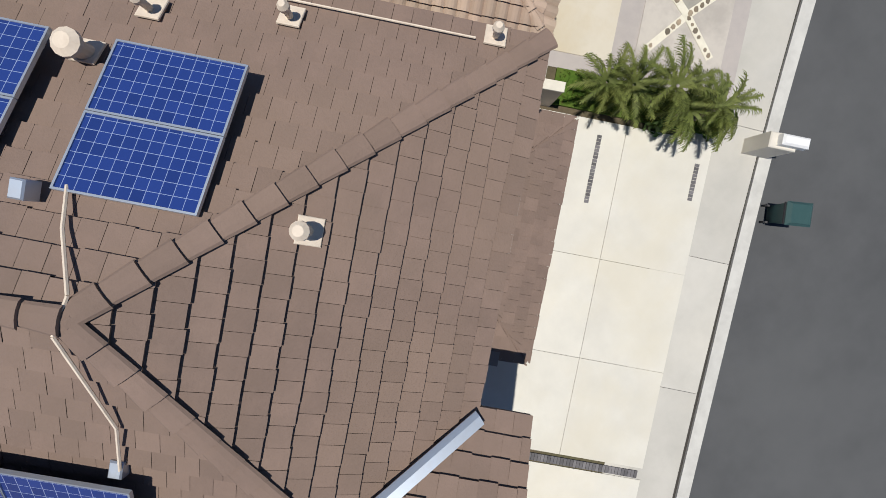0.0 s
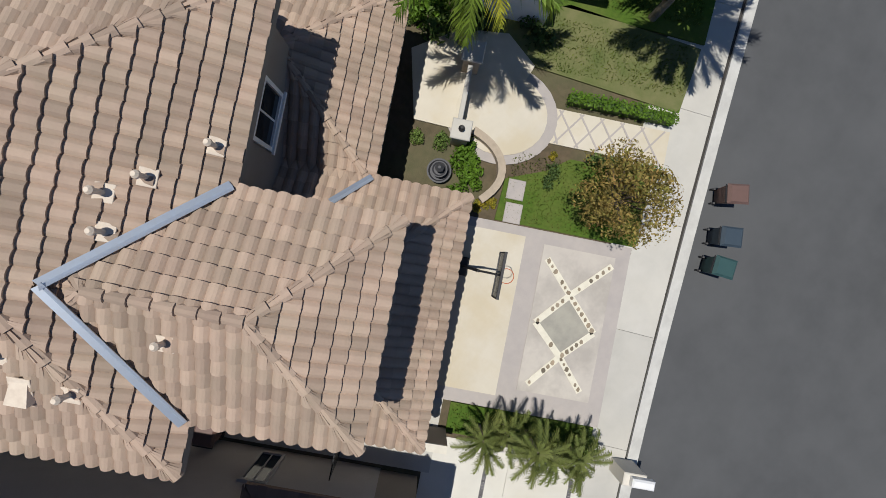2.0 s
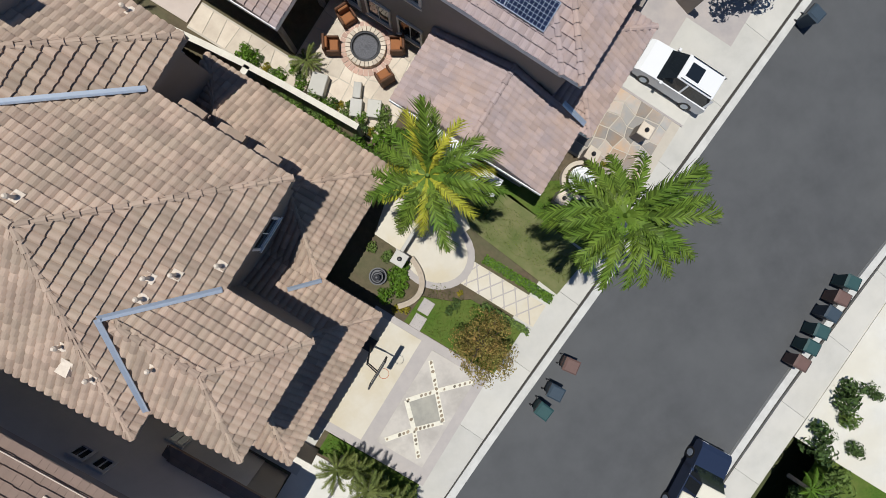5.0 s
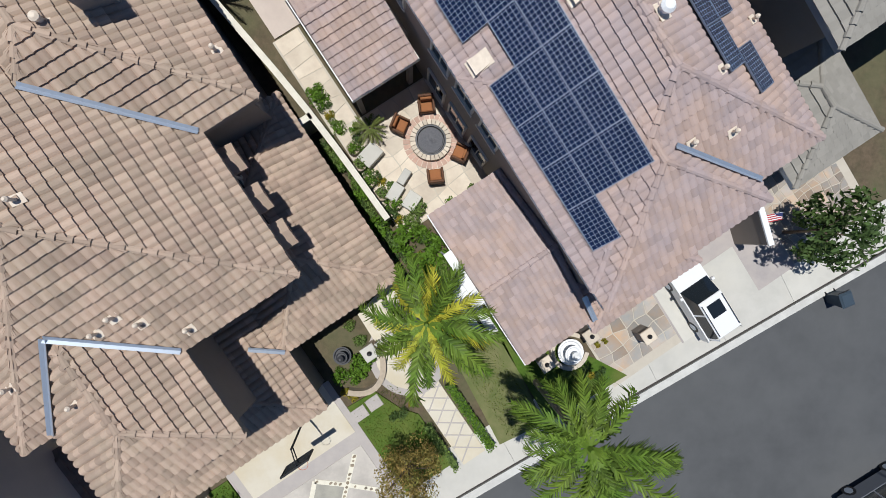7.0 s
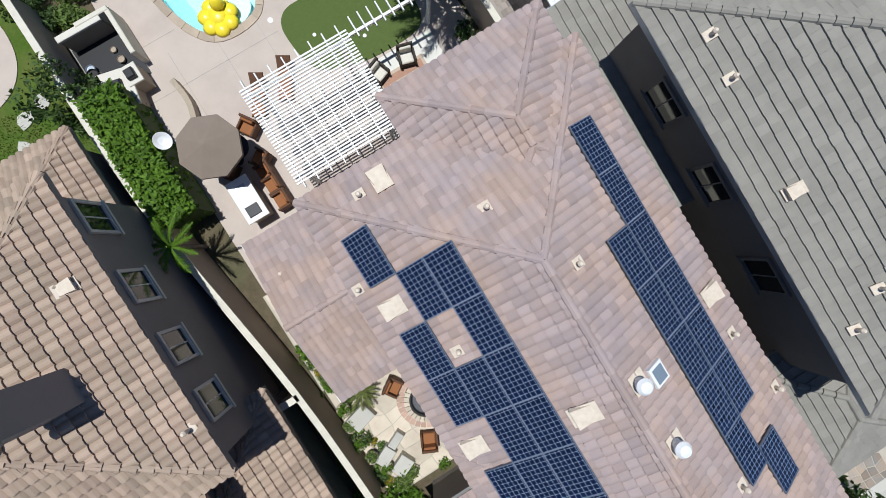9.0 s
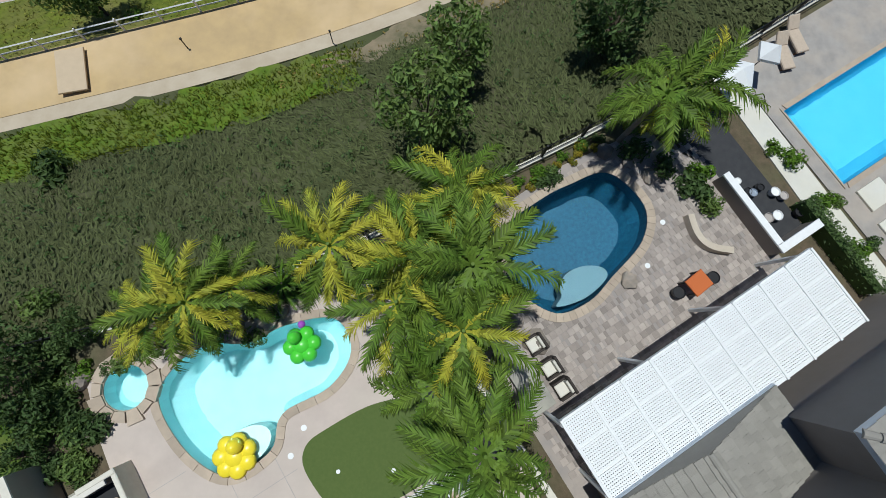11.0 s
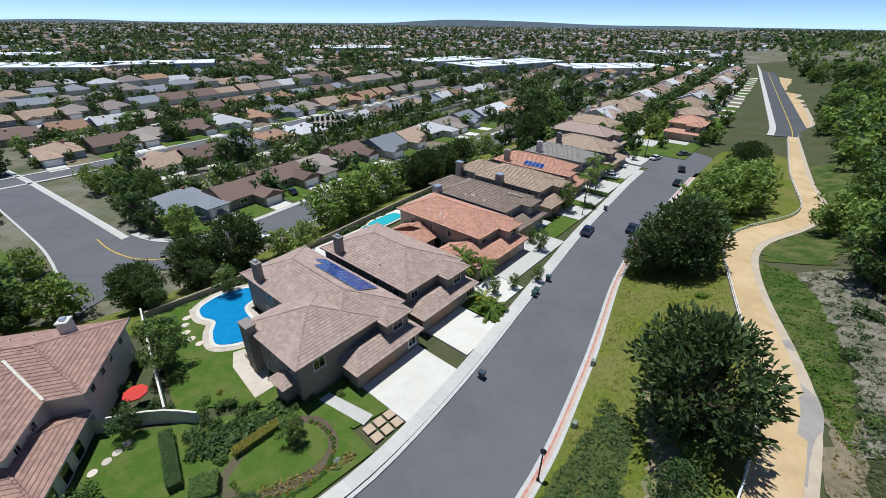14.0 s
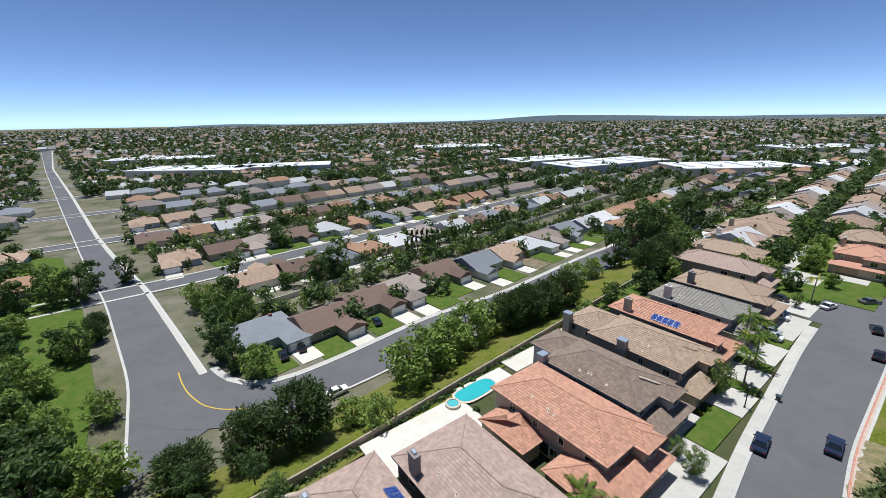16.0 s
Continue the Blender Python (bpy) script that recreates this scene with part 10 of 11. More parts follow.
for k, (e, n, s) in enumerate(((95.5, 50.8, 0.55), (91.2, 52.6, 0.5), (105.2, 55.6, 0.8), (88.0, 54.0, 0.5), (106.8, 58.4, 0.6), (125.2, 60.4, 1.2), (119.4, 61.6, 0.5), (149, 63.6, 0.9), (176, 62, 0.7))):
    plant("tree", T_SLOPE[0], EAST @ pose(e, n, PAD) @ Matrix.Scale(s, 4), "slim young tree in a front garden", "tree", "garden trees")
for k, (x, y, c, t) in enumerate(((-29.5, 61.6, CAR_WHITE, 70), (-27.2, 62.6, CAR_SILVER, 72))):
    car(pose(x, y, PAD + 0.06, 0, 0, t), c, "white car parked on the corner driveway" if k == 0 else "silver car parked on the corner driveway", "sedan", 4.5, 1.8, 1.45)
for k, (x, y, c, t, w) in enumerate(((46.7, 120.2, CAR_NAVY, 52, "navy"), (56.4, 120.8, CAR_NAVY, 50, "dark blue"), (81.7, 146.5, CAR_BLACK, 46, "black"), (89.5, 157.5, CAR_BLACK, 60, "black"), (88, 168.8, CAR_WHITE, 30, "white"), (99.5, 172.5, CAR_GREY, 10, "grey"))):
    car(pose(x, y, -11.3, 0, 0, t), c, f"{w} car parked along the curving street", "sedan", 4.5, 1.8, 1.45)
for k, (e, n, c, w) in enumerate(((154, 61, CAR_WHITE, "white"), (156.5, 62, CAR_SILVER, "silver"), (166, 63, CAR_WHITE, "white"), (168.5, 63.5, CAR_GREY, "grey"), (178, 66, CAR_BLACK, "black"))):
    car(EAST @ pose(e, n, PAD + 0.06, 0, 0, 90), c, f"{w} car parked on a driveway", "sedan", 4.4, 1.8, 1.45)
for k, (x, y) in enumerate(((-21.3, 57.3), (-20.5, 57.6), (-19.7, 57.9), (19.3, 83.6), (30.0, 99.4), (30.6, 100.2), (55.2, 131.0), (33.5, 103.5))):
    wheelie_bin(x, y, -11.29, (BIN_BLUE, BIN_GREEN, BIN_GREEN)[k % 3], 50, ("slate blue", "dark green", "dark green")[k % 3] + " plastic wheelie bin at the kerb below the hill", Matrix.Identity(4))
for x, y, t, c, w in ((-38.1, 144.2, 130, CAR_BLACK, "black"), (-35.8, 148.1, 130, CAR_BLACK, "black"), (-21.6, 162.4, 125, CAR_NAVY, "blue"), (-21.1, 133.1, 48, CAR_WHITE, "white")):
    car(pose(x, y, -17.85, 0, 0, t), c, f"{w} car parked in the lower suburb", "sedan", 4.5, 1.8, 1.45)
def post_lamp(m, label):
    ob = thing("post_lamp", m, label, "street lamp", "post lamps")
    part("pole", Shape().tube((0, 0, 0), (0, 0, 3.6), 0.09, 0.06, 8), DARKMETAL, ob)
    part("lantern", Shape().lathe([(0.1, 3.6), (0.2, 3.7), (0.26, 4.05), (0.1, 4.2)], n=8), GALV, ob)
    part("cap", Shape().lathe([(0.3, 4.05), (0.12, 4.25), (0.03, 4.35)], n=8), DARKMETAL, ob)
    part("footing", Shape().tube((0, 0, 0), (0, 0, 0.3), 0.18, 0.12, 10), DARKMETAL, ob)
    return ob


# planting and paths of the garden at the bend
clumps("border_plants", "dense dark planting in the garden border", strip([(-11.9, 78.4), (-8.1, 79.0), (-4.0, 80.1), (-1.8, 81.6)], [(-9.9, 75.0), (-7.2, 75.2), (-6.2, 76.9), (-3.2, 78.4)], 170, 41), 0.75, 26, LEAF_DARK, 41)
clumps("border_plants", "soft green planting in the garden border", strip([(-11.9, 78.4), (-8.1, 79.0), (-4.0, 80.1), (-1.8, 81.6)], [(-9.9, 75.0), (-7.2, 75.2), (-6.2, 76.9), (-3.2, 78.4)], 70, 42), 0.6, 24, LEAF_PEPPER, 42)
clumps("bed_plants", "low rusty plants in rows along the lawn", strip([(-3.1, 72.0), (0.1, 72.8), (3.3, 74.0), (5.0, 75.3)], [(-2.4, 70.6), (0.4, 71.3), (3.5, 73.0), (5.8, 74.4)], 120, 43), 0.34, 16, LEAF_RUST, 43)
clumps("bed_plants", "low mixed plants in the rockery by the porch", strip([(-23.4, 68.0), (-21.9, 70.3)], [(-22.8, 66.9), (-20.9, 68.7)], 60, 44), 0.5, 20, LEAF, 44)
clumps("house_planting", "dark planting along the house wall", strip([(-5.0, 86.6), (-1.6, 83.6), (0.4, 82.0)], [(-6.0, 85.4), (-2.6, 82.4), (-0.6, 81.2)], 60, 45), 0.7, 24, LEAF_DARK, 45)
solo("garden_path", Shape().prism([(-23.0, 65.2), (-20.1, 65.2), (-19.2, 68.4), (-20.5, 68.9), (-21.4, 66.4), (-23.8, 66.3)], PAD - 0.2, PAD + 0.055), CONCRETE, "curved pale concrete path by the porch", "path", kind="structure")
solo("garden_path", Shape().prism([(0.8, 81.6), (6.0, 77.9), (6.9, 79.1), (1.8, 82.5)], PAD - 0.2, PAD + 0.055), CONCRETE, "pale concrete walk to the front door", "path", kind="structure")
tan_slab = mat("tan_paving_slab", (0.5, 0.38, 0.26), 0.9, second=(0.44, 0.33, 0.23), scale=2.0, mix=0.8)
for k in range(6):
    a, b = 1.3 * (k % 3), 1.3 * (k // 3)
    solo("paving_slab", Shape().bbox(-0.52, 0.52, -0.52, 0.52, 0, 0.05, 0.01), tan_slab, "square tan paving slab beside the driveway", "paving slab", pose(6.6 + a * 0.766 + b * 0.643, 77.4 + a * 0.643 - b * 0.766, PAD + 0.02, 0, 0, 40), group="driveway paving slabs")
for k, (x, y) in enumerate(((-18.3, 74.5), (-17.7, 75.6), (-17.3, 76.5), (-16.9, 77.5))):
    solo("stepping_stone", Shape().lathe([(0.42, 0), (0.42, 0.05), (0.01, 0.055)], n=12), FLAG, "round pale stepping stone on the lawn", "stepping stone", pose(x, y, PAD + 0.025), group="lawn stepping stones")
post_lamp(pose(22.35, 70.8, ground_z(22.35, 70.8) + 0.1), "slim dark post-top street lamp beside the red kerb")
post_lamp(pose(48.9, 128.5, -11.15), "slim dark post-top street lamp beside the houses")
street_lamp(pose(-58.0, 146.5, -18, 0, 0, 200), "slim street lamp at the road bend")
ob = thing("lawn_sign", pose(4.0, 73.4, PAD, 0, 0, 30), "small white sign on a post in the lawn", "sign")
part("post", Shape().tube((0, 0, 0), (0, 0, 1.5), 0.04, n=6), WHITE, ob)
part("board", Shape().box(-0.3, 0.3, -0.015, 0.015, 0.9, 1.35), WHITE, ob)
for x, y in ((27.6, 75.9), (33.2, 84.5)):
    solo("utility_box", Shape().bbox(-0.3, 0.3, -0.25, 0.25, 0, 0.8, 0.03), mat("utility_green", (0.2, 0.24, 0.18), 0.6), "small green utility box on the verge", "utility box", pose(x, y, ground_z(x, y), 0, 0, 50), group="utility boxes")
far_l, far_r = resample([(150, 196), (159, 205), (290, 374), (497, 640), (770, 1000)], 6), resample([(162, 192), (173, 206), (306, 378), (515, 650), (788, 1004)], 6)
far_l, far_r = between(far_l, far_r)
solo("road", ribbon(far_l, far_r, -11.1, thick=0.6), ASPHALT, "long straight road into the distance", "road", kind="structure")
mid_ = (np.array(far_l) + np.array(far_r)) / 2
solo("road_marking", ribbon(shifted(mid_, -0.15), shifted(mid_, 0.15), -11.06, thick=0.1), mat("yellow_road_paint", (0.55, 0.4, 0.06), 0.7), "faded yellow centre line", "road marking", kind="structure")
solo("kerb", ribbon(shifted(np.array(far_l), 0.0), shifted(np.array(far_l), 2.2), -10.95, thick=0.6), CONCRETE, "pale pavement beside the long road", "pavement", kind="structure")
eslab("lawn", 187, 268, 50, 82, PAD + 0.06, GRASS, "green ground between the dead end and the tract houses", "lawn")
for e0, e1, n0, n1 in ((196, 206, 62.2, 70), (200, 240, 70.2, 74.5), (206.2, 211.0, 54, 62)):
    eslab("driveway", e0, e1, n0, n1, PAD + 0.09, CONCRETE, "pale concrete apron by the dead end", "driveway")
for k, (e, n, sc) in enumerate(((189, 72, 0.8), (194, 72.5, 0.7), (204, 76, 0.7), (209, 66.5, 0.85), (212, 68, 0.7), (221, 76.8, 0.7), (228, 69, 0.8), (243, 78, 0.9), (249, 66, 0.8), (252, 80, 0.9), (188, 66, 0.6), (211, 50, 0.55), (217, 47.5, 0.7), (224, 52, 0.8), (252, 50, 0.7), (170, 89, 0.75), (158, 89.5, 0.75), (143, 90, 0.7), (130.6, 89, 0.6), (173, 70, 0.55), (187.5, 78, 0.8), (203.5, 84, 0.8), (220.5, 86, 0.9), (197, 59.6, 0.45))):
    plant("tree", T_FAR[k % 3], EAST @ pose(e, n, PAD, 0, 0, k * 50) @ Matrix.Scale(sc, 4), "leafy tree beside the houses of the dead-end street", "tree", "dead-end trees")
# back gardens of the row below the hill
rw = resample([(51, 87.4), (62, 86.4), (90, 89.0), (120, 91.5), (150, 94), (190, 97)], 3)
ob = thing("boundary_wall", EAST @ pose(0, 0, PAD), "low tan wall overgrown with ivy behind the gardens", "garden wall")
part("wall_body", ribbon(shifted(rw, -0.12), shifted(rw, 0.12), 0.9, thick=1.6), STUCCO_TAN, ob)
for e0, e1, n0, n1 in ((73.5, 91.5, 79.0, 87.0), (92.5, 103, 84.2, 88.5), (104.5, 115, 85.5, 89.5), (117, 126, 86.5, 90.5), (86.6, 92.6, 74.8, 79.0)):
    eslab("patio", e0, e1, n0, n1, PAD + 0.05, DRIVE, "pale concrete back patio", "patio")
for e0, e1, n0, n1 in ((128.5, 138, 87.5, 91.5), (140.5, 150, 88, 92.5), (152.5, 162, 89, 93.5), (164, 174, 90, 94.5)):
    eslab("lawn", e0, e1, n0, n1, PAD + 0.04, GRASS, "green back lawn", "lawn")
ob = thing("swimming_pool", EAST @ pose(0, 0, PAD), "small teal garden pool behind the terracotta house", "swimming pool")
TP = rounded([(92.2, 84.6), (98.4, 84.9), (98.6, 87.4), (94.6, 87.8), (91.2, 87.2)])
part("coping", Shape().prism(grown(TP, 0.4), 0.055, 0.12), FLAG, ob)
part("basin", Shape().prism(TP, 0.08, 0.13), mat("teal_pool_plaster", (0.06, 0.42, 0.44), 0.4, second=(0.08, 0.47, 0.48), scale=1.2), ob)
part("water", Shape().add([(x, y, 0.16) for x, y in TP], [tuple(range(len(TP)))]), mat("teal_water", (0.04, 0.4, 0.42), 0.08, second=(0.07, 0.47, 0.48), scale=0.9), ob)
ob = thing("hot_tub", EAST @ pose(89.6, 85.6, PAD), "round raised hot tub beside the teal pool", "hot tub")
part("rim", Shape().lathe([(1.3, 0), (1.3, 0.45), (0.95, 0.45), (0.95, 0.1)], n=20), FLAG, ob)
part("water", Shape().lathe([(0.95, 0.34), (0.5, 0.36)], n=20), mat("spa_water", (0.1, 0.45, 0.45), 0.1), ob)
wall_line = [ew(*p) for p in resample([(52, 87.6), (62, 86.8), (90, 89.4), (120, 91.9), (150, 94.4), (190, 97.4)], 1.0)]
clumps("wall_ivy", "dark ivy grown over the garden wall", strip(shifted(np.array(wall_line), -1.4), shifted(np.array(wall_line), 1.2), 1150, 38), 0.9, 12, LEAF_DARK, 38)

# ---- the lower suburb ----
LOWZ = -17.95
main_l = [(-44, 108), (-52, 116.5), (-64.7, 130.5), (-105, 164.7), (-160, 207), (-219, 253.6), (-504, 479.5), (-900, 800)]
main_r = [(-38, 128), (-51.5, 136.8), (-67, 149.4), (-102, 177.5), (-150, 212), (-178.7, 233.7), (-307.5, 336), (-524, 506), (-890, 815)]


def low_road(a, b, label, lift=0.0):
    pa2, pb2 = between(resample(a, 4), resample(b, 4))
    return solo("road", ribbon(pa2, pb2, LOWZ + 0.06 + lift, thick=0.4), ASPHALT_OLD, label, "road", kind="structure")


low_road(main_l, main_r, "wide grey road running out through the suburb")
c_in = [(-52, 138), (-45, 133), (-38, 132.6), (-33.5, 135.3), (-25, 144.9), (-9.5, 165.5), (12.7, 186), (40, 219.6), (70, 252.4), (140, 325), (300, 480)]
c_out = [(-58, 122), (-45, 119.5), (-34, 122.6), (-27, 128), (-17, 137.5), (-1.5, 157.5), (20.5, 178.5), (48, 211.5), (78, 244.5), (148, 317), (308, 472)]
low_road(c_in, c_out, "grey street behind the wooded bank", 0.02)
yl = Shape()
for p, q in zip(resample([(-58, 136.2), (-54.5, 132.8), (-50.7, 129.8), (-45.3, 126.8), (-40.9, 126.1), (-36.4, 127)], 1.0)[:-1], resample([(-58, 136.2), (-54.5, 132.8), (-50.7, 129.8), (-45.3, 126.8), (-40.9, 126.1), (-36.4, 127)], 1.0)[1:]):
    d = Vector(q) - Vector(p)
    s = Vector((-d.y, d.x)).normalized() * 0.12
    yl.add([(*(Vector(p) - s), LOWZ + 0.1), (*(Vector(q) - s), LOWZ + 0.1), (*(Vector(q) + s), LOWZ + 0.1), (*(Vector(p) + s), LOWZ + 0.1)], [(0, 1, 2, 3)])
solo("road_marking", yl, mat("yellow_line_paint", (0.6, 0.42, 0.05), 0.7), "yellow centre line round the bend", "road marking", kind="structure")
for a, d in ((main_l, -1.0), (main_r[1:], 1.0), (c_in, 1.0), (c_out[2:], -1.0)):
    p = resample(a, 4)
    lo_, hi_ = (shifted(p, 0), shifted(p, 0.5)) if d > 0 else (shifted(p, -0.5), shifted(p, 0))
    solo("kerb", ribbon(lo_, hi_, LOWZ + 0.2, thick=0.5), KERB, "pale concrete kerb of the lower road", "kerb", kind="structure")
    if d > 0:
        solo("pavement", ribbon(shifted(p, 0.5), shifted(p, 1.6), LOWZ + 0.18, thick=0.4), CONCRETE, "pale concrete pavement of the lower road", "pavement", kind="structure")
def road_e(n):
    """Where the main road lies, in the rotated plan, at depth n."""
    return np.interp(n, [112, 135, 190, 330, 700, 1200], [46, 52, 47, 28, -15, -60])


def slant(e):
    """The streets bend away from the road towards the east."""
    return 0.13 * max(0.0, e - 70)


STREETS = [118, 199, 280, 361, 442, 523, 604, 685, 766, 847, 928, 1009, 1090]
for n in STREETS[1:]:
    pts = [(road_e(n) - 520, n), (70, n), (360, n + slant(360)), (900, n + slant(900))]
    mid_ = resample(pts, 12)
    solo("road", ribbon(shifted(mid_, -4.5), shifted(mid_, 4.5), LOWZ + 0.05, thick=0.4), ASPHALT_OLD, "grey side street among the houses", "road", EAST, "structure")
    for s in (-1, 1):
        solo("pavement", ribbon(shifted(mid_, s * 5.2 - 0.6), shifted(mid_, s * 5.2 + 0.6), LOWZ + 0.18, thick=0.4), CONCRETE, "pale pavement of the side street", "pavement", EAST, "structure")

ROOFS = [mat("tan_shingle", (0.4, 0.29, 0.21), 0.9, second=(0.27, 0.19, 0.13), scale=1.2, mix=0.9, obj=0.2), mat("brown_shingle", (0.17, 0.115, 0.09), 0.9, second=(0.14, 0.092, 0.072), scale=1.2, mix=0.9, obj=0.2), mat("blue_grey_shingle", (0.22, 0.235, 0.255), 0.9, second=(0.185, 0.195, 0.215), scale=1.2, mix=0.9, obj=0.2),
         mat("rust_shingle", (0.33, 0.2, 0.125), 0.9, second=(0.28, 0.165, 0.1), scale=1.2, mix=0.9, obj=0.25), mat("pale_shingle", (0.55, 0.55, 0.54), 0.85, second=(0.48, 0.48, 0.48), scale=1.2, mix=0.9, obj=0.2), mat("dust_shingle", (0.31, 0.26, 0.225), 0.9, second=(0.26, 0.215, 0.185), scale=1.2, mix=0.9, obj=0.25)]
SIDING = [STUCCO_CREAM, STUCCO_TAN, mat("blue_grey_siding", (0.35, 0.4, 0.45), 0.8, second=(0.3, 0.35, 0.4), scale=2), STUCCO_TAUPE]
ROOFWORD = ["tan", "dark brown", "blue grey", "rust", "pale grey", "dusty brown"]


def low_house(k, m, up=0.0):
    """A suburban house with a garage wing. It faces -y."""
    rng = random.Random(900 + k)
    rm, sm = ROOFS[k % 6], SIDING[(k * 7) % 4]
    h = thing("house", m, f"{'two' if up else 'single'}-storey suburban house with a {ROOFWORD[k % 6]} roof", "house", "houses of the lower suburb")
    w, d = rng.uniform(6.6, 7.4), rng.uniform(6.0, 7.2)
    walls(h, -w + 0.4, w - 0.4, -d + 0.4, d - 0.4, 0, 2.7 + up, sm)
    gable = rng.choice(("gg", "hh"))
    roof(h, -w, w, -d, d, 2.65 + up, 0.42, rm, ends=gable + "hh", along="x", seed=k, tiles=False, caps=False)
    gx = rng.choice((-w + 3.1, w - 3.1))
    walls(h, gx - 2.8, gx + 2.8, -d - 4.4, -d + 0.6, 0, 2.6, sm)
    roof(h, gx - 3.2, gx + 3.2, -d - 4.9, 1.0, 2.6, 0.42, rm, ends="hh" + gable, along="y", name="garage_roof", seed=k + 50, tiles=False, caps=False)
    garage_door(h, (gx, -d - 4.41, 0.0), "s", 4.6, 2.1, WHITE)
    window(h, (-gx * 0.5, -d + 0.4, 1.5), "s", 2.0, 1.1, sill=False)
    window(h, (w - 0.4, 1.0, 1.5 + up), "e", 1.4, 1.0, sill=False)
    if up:
        window(h, (gx * 0.5, -d + 0.4, 1.4 + up), "s", 1.6, 1.1, sill=False)
    part("chimney", Shape().bbox(w * 0.3, w * 0.3 + 0.8, 1.0, 1.6, 2.8 + up, 5.3 + up, 0.04), sm if k % 2 else mat("red_brick", (0.3, 0.13, 0.09), 0.9), h)
    part("driveway", Shape().box(gx - 2.6, gx + 2.6, -d - 11.0, -d - 4.45, -0.05, 0.06), DRIVE, h)
    part("patio", Shape().box(-w, w * 0.4, d - 0.3, d + 4.0, -0.05, 0.06), DRIVE, h)
    part("front_lawn", Shape().box(-w if gx > 0 else -1.0, 1.0 if gx > 0 else w, -d - 10.8, -d - 0.5, -0.05, 0.04), GRASS if k % 3 else dry, h)
    return h


ob = thing("boundary_wall", EAST @ pose(0, 0, LOWZ), "pale block wall between the back gardens", "garden wall")
for n in (159, 240, 321):
    rw = resample([(75, n + slant(75)), (240, n + slant(240)), (420, n + slant(420))], 6)
    part("wall_body", ribbon(shifted(rw, -0.1), shifted(rw, 0.1), 1.6, thick=1.7), WALLCAP, ob)

KIT = []
for k in range(12):
    KIT.append(low_house(k, EAST @ pose(-2000 - 30 * k, 0, LOWZ)))
spots = []
rng = random.Random(2024)
for si, n in enumerate(STREETS):
    for side in (-1, 1):
        if si == 0 and side == -1:
            continue
        e = road_e(n) - 320
        while e < road_e(n) + 760:
            e += rng.uniform(14.6, 16.4)
            nn = n + slant(e) * (0.7 if si == 0 else 1.0) + side * (21.5 + rng.uniform(-1, 1))
            if abs(e - road_e(nn)) < 21 or (e < road_e(nn) and nn < 190):
                continue
            if si == 0 and e < road_e(nn) + 24:
                continue
            x, y = ew(e, nn)
            if away(np.array([x]), np.array([y]), LEVELS[-1])[0][0] < 9:
                continue
            spots.append((e, nn, (0 if side > 0 else 180) + (6 if e > 70 else 0)))
FIRST = [(74, 141, 2), (87.5, 137.5, 1), (102, 141.5, 7), (117, 143, 5), (131, 147, 1), (147.5, 145, 8), (163, 147, 0), (178, 149, 4), (194, 151, 11)]
spots = [q for q in spots if not (q[1] < 165 and q[0] < 203)]
near_spots = sorted([s for s in spots if s[1] < 430], key=lambda s: math.hypot(s[0] - 60, s[1] - 40))
used = 0
for e, n, k in FIRST:
    copy_thing(KIT[k], EAST @ pose(e, n, LOWZ, 0, 0, 6))
for i, (e, n, turn) in enumerate(near_spots):
    if used >= 60:
        break
    k = rng.randrange(12) if rng.random() < 0.85 else 3
    m = EAST @ pose(e, n, LOWZ, 0, 0, turn + rng.uniform(-3, 3))
    if i < 12:
        KIT[i].matrix_world = m
    else:
        copy_thing(KIT[i % 12 if rng.random() < 0.3 else k], m)
    used += 1
for k in range(len(near_spots), 12):
    KIT[k].matrix_world = EAST @ pose(300 + 20 * k, 300, LOWZ)


TRACT = [low_house(k, EAST @ pose(-2600 - 30 * k, 0, LOWZ), 2.6) for k in (12, 16, 17, 18)]
tract_spots = []
for row, n0 in enumerate((64, 86, 112, 134)):
    e = (252, 196, 204, 214)[row]
    while e < 470:
        e += rng.uniform(14.2, 15.6)
        tract_spots.append((e, n0 + 0.06 * (e - 200), 180 if row % 2 else 0))
for i, (e, n, turn) in enumerate(tract_spots):
    x, y = ew(e, n)
    m = EAST @ pose(e, n, ground_z(x, y) + 0.1, 0, 0, turn + rng.uniform(-4, 4))
    if i < 4:
        TRACT[i].matrix_world = m
    elif i < 32:
        copy_thing(TRACT[i * 7 % 4], m)
for n in (75, 123):
    mid_ = resample([(196, n), (470, n + 16)], 6)
    zz = heights(*np.array([ew(a, b) for a, b in mid_]).T) + 0.2
    solo("road", ribbon(shifted(mid_, -4), shifted(mid_, 4), zz, thick=0.6), ASPHALT, "grey lane between the tract houses", "road", EAST, "structure")

FAR_Z = {}


def far_z(x, y):
    """Ground height on a coarse grid, for things far off."""
    k = (round(x / 60), round(y / 60))
    if k not in FAR_Z:
        FAR_Z[k] = ground_z(k[0] * 60, k[1] * 60)
    return FAR_Z[k]


CORRIDOR_E, CORRIDOR_N = [255, 470, 810, 1300, 4500], [27, 53, 98, 160, 560]


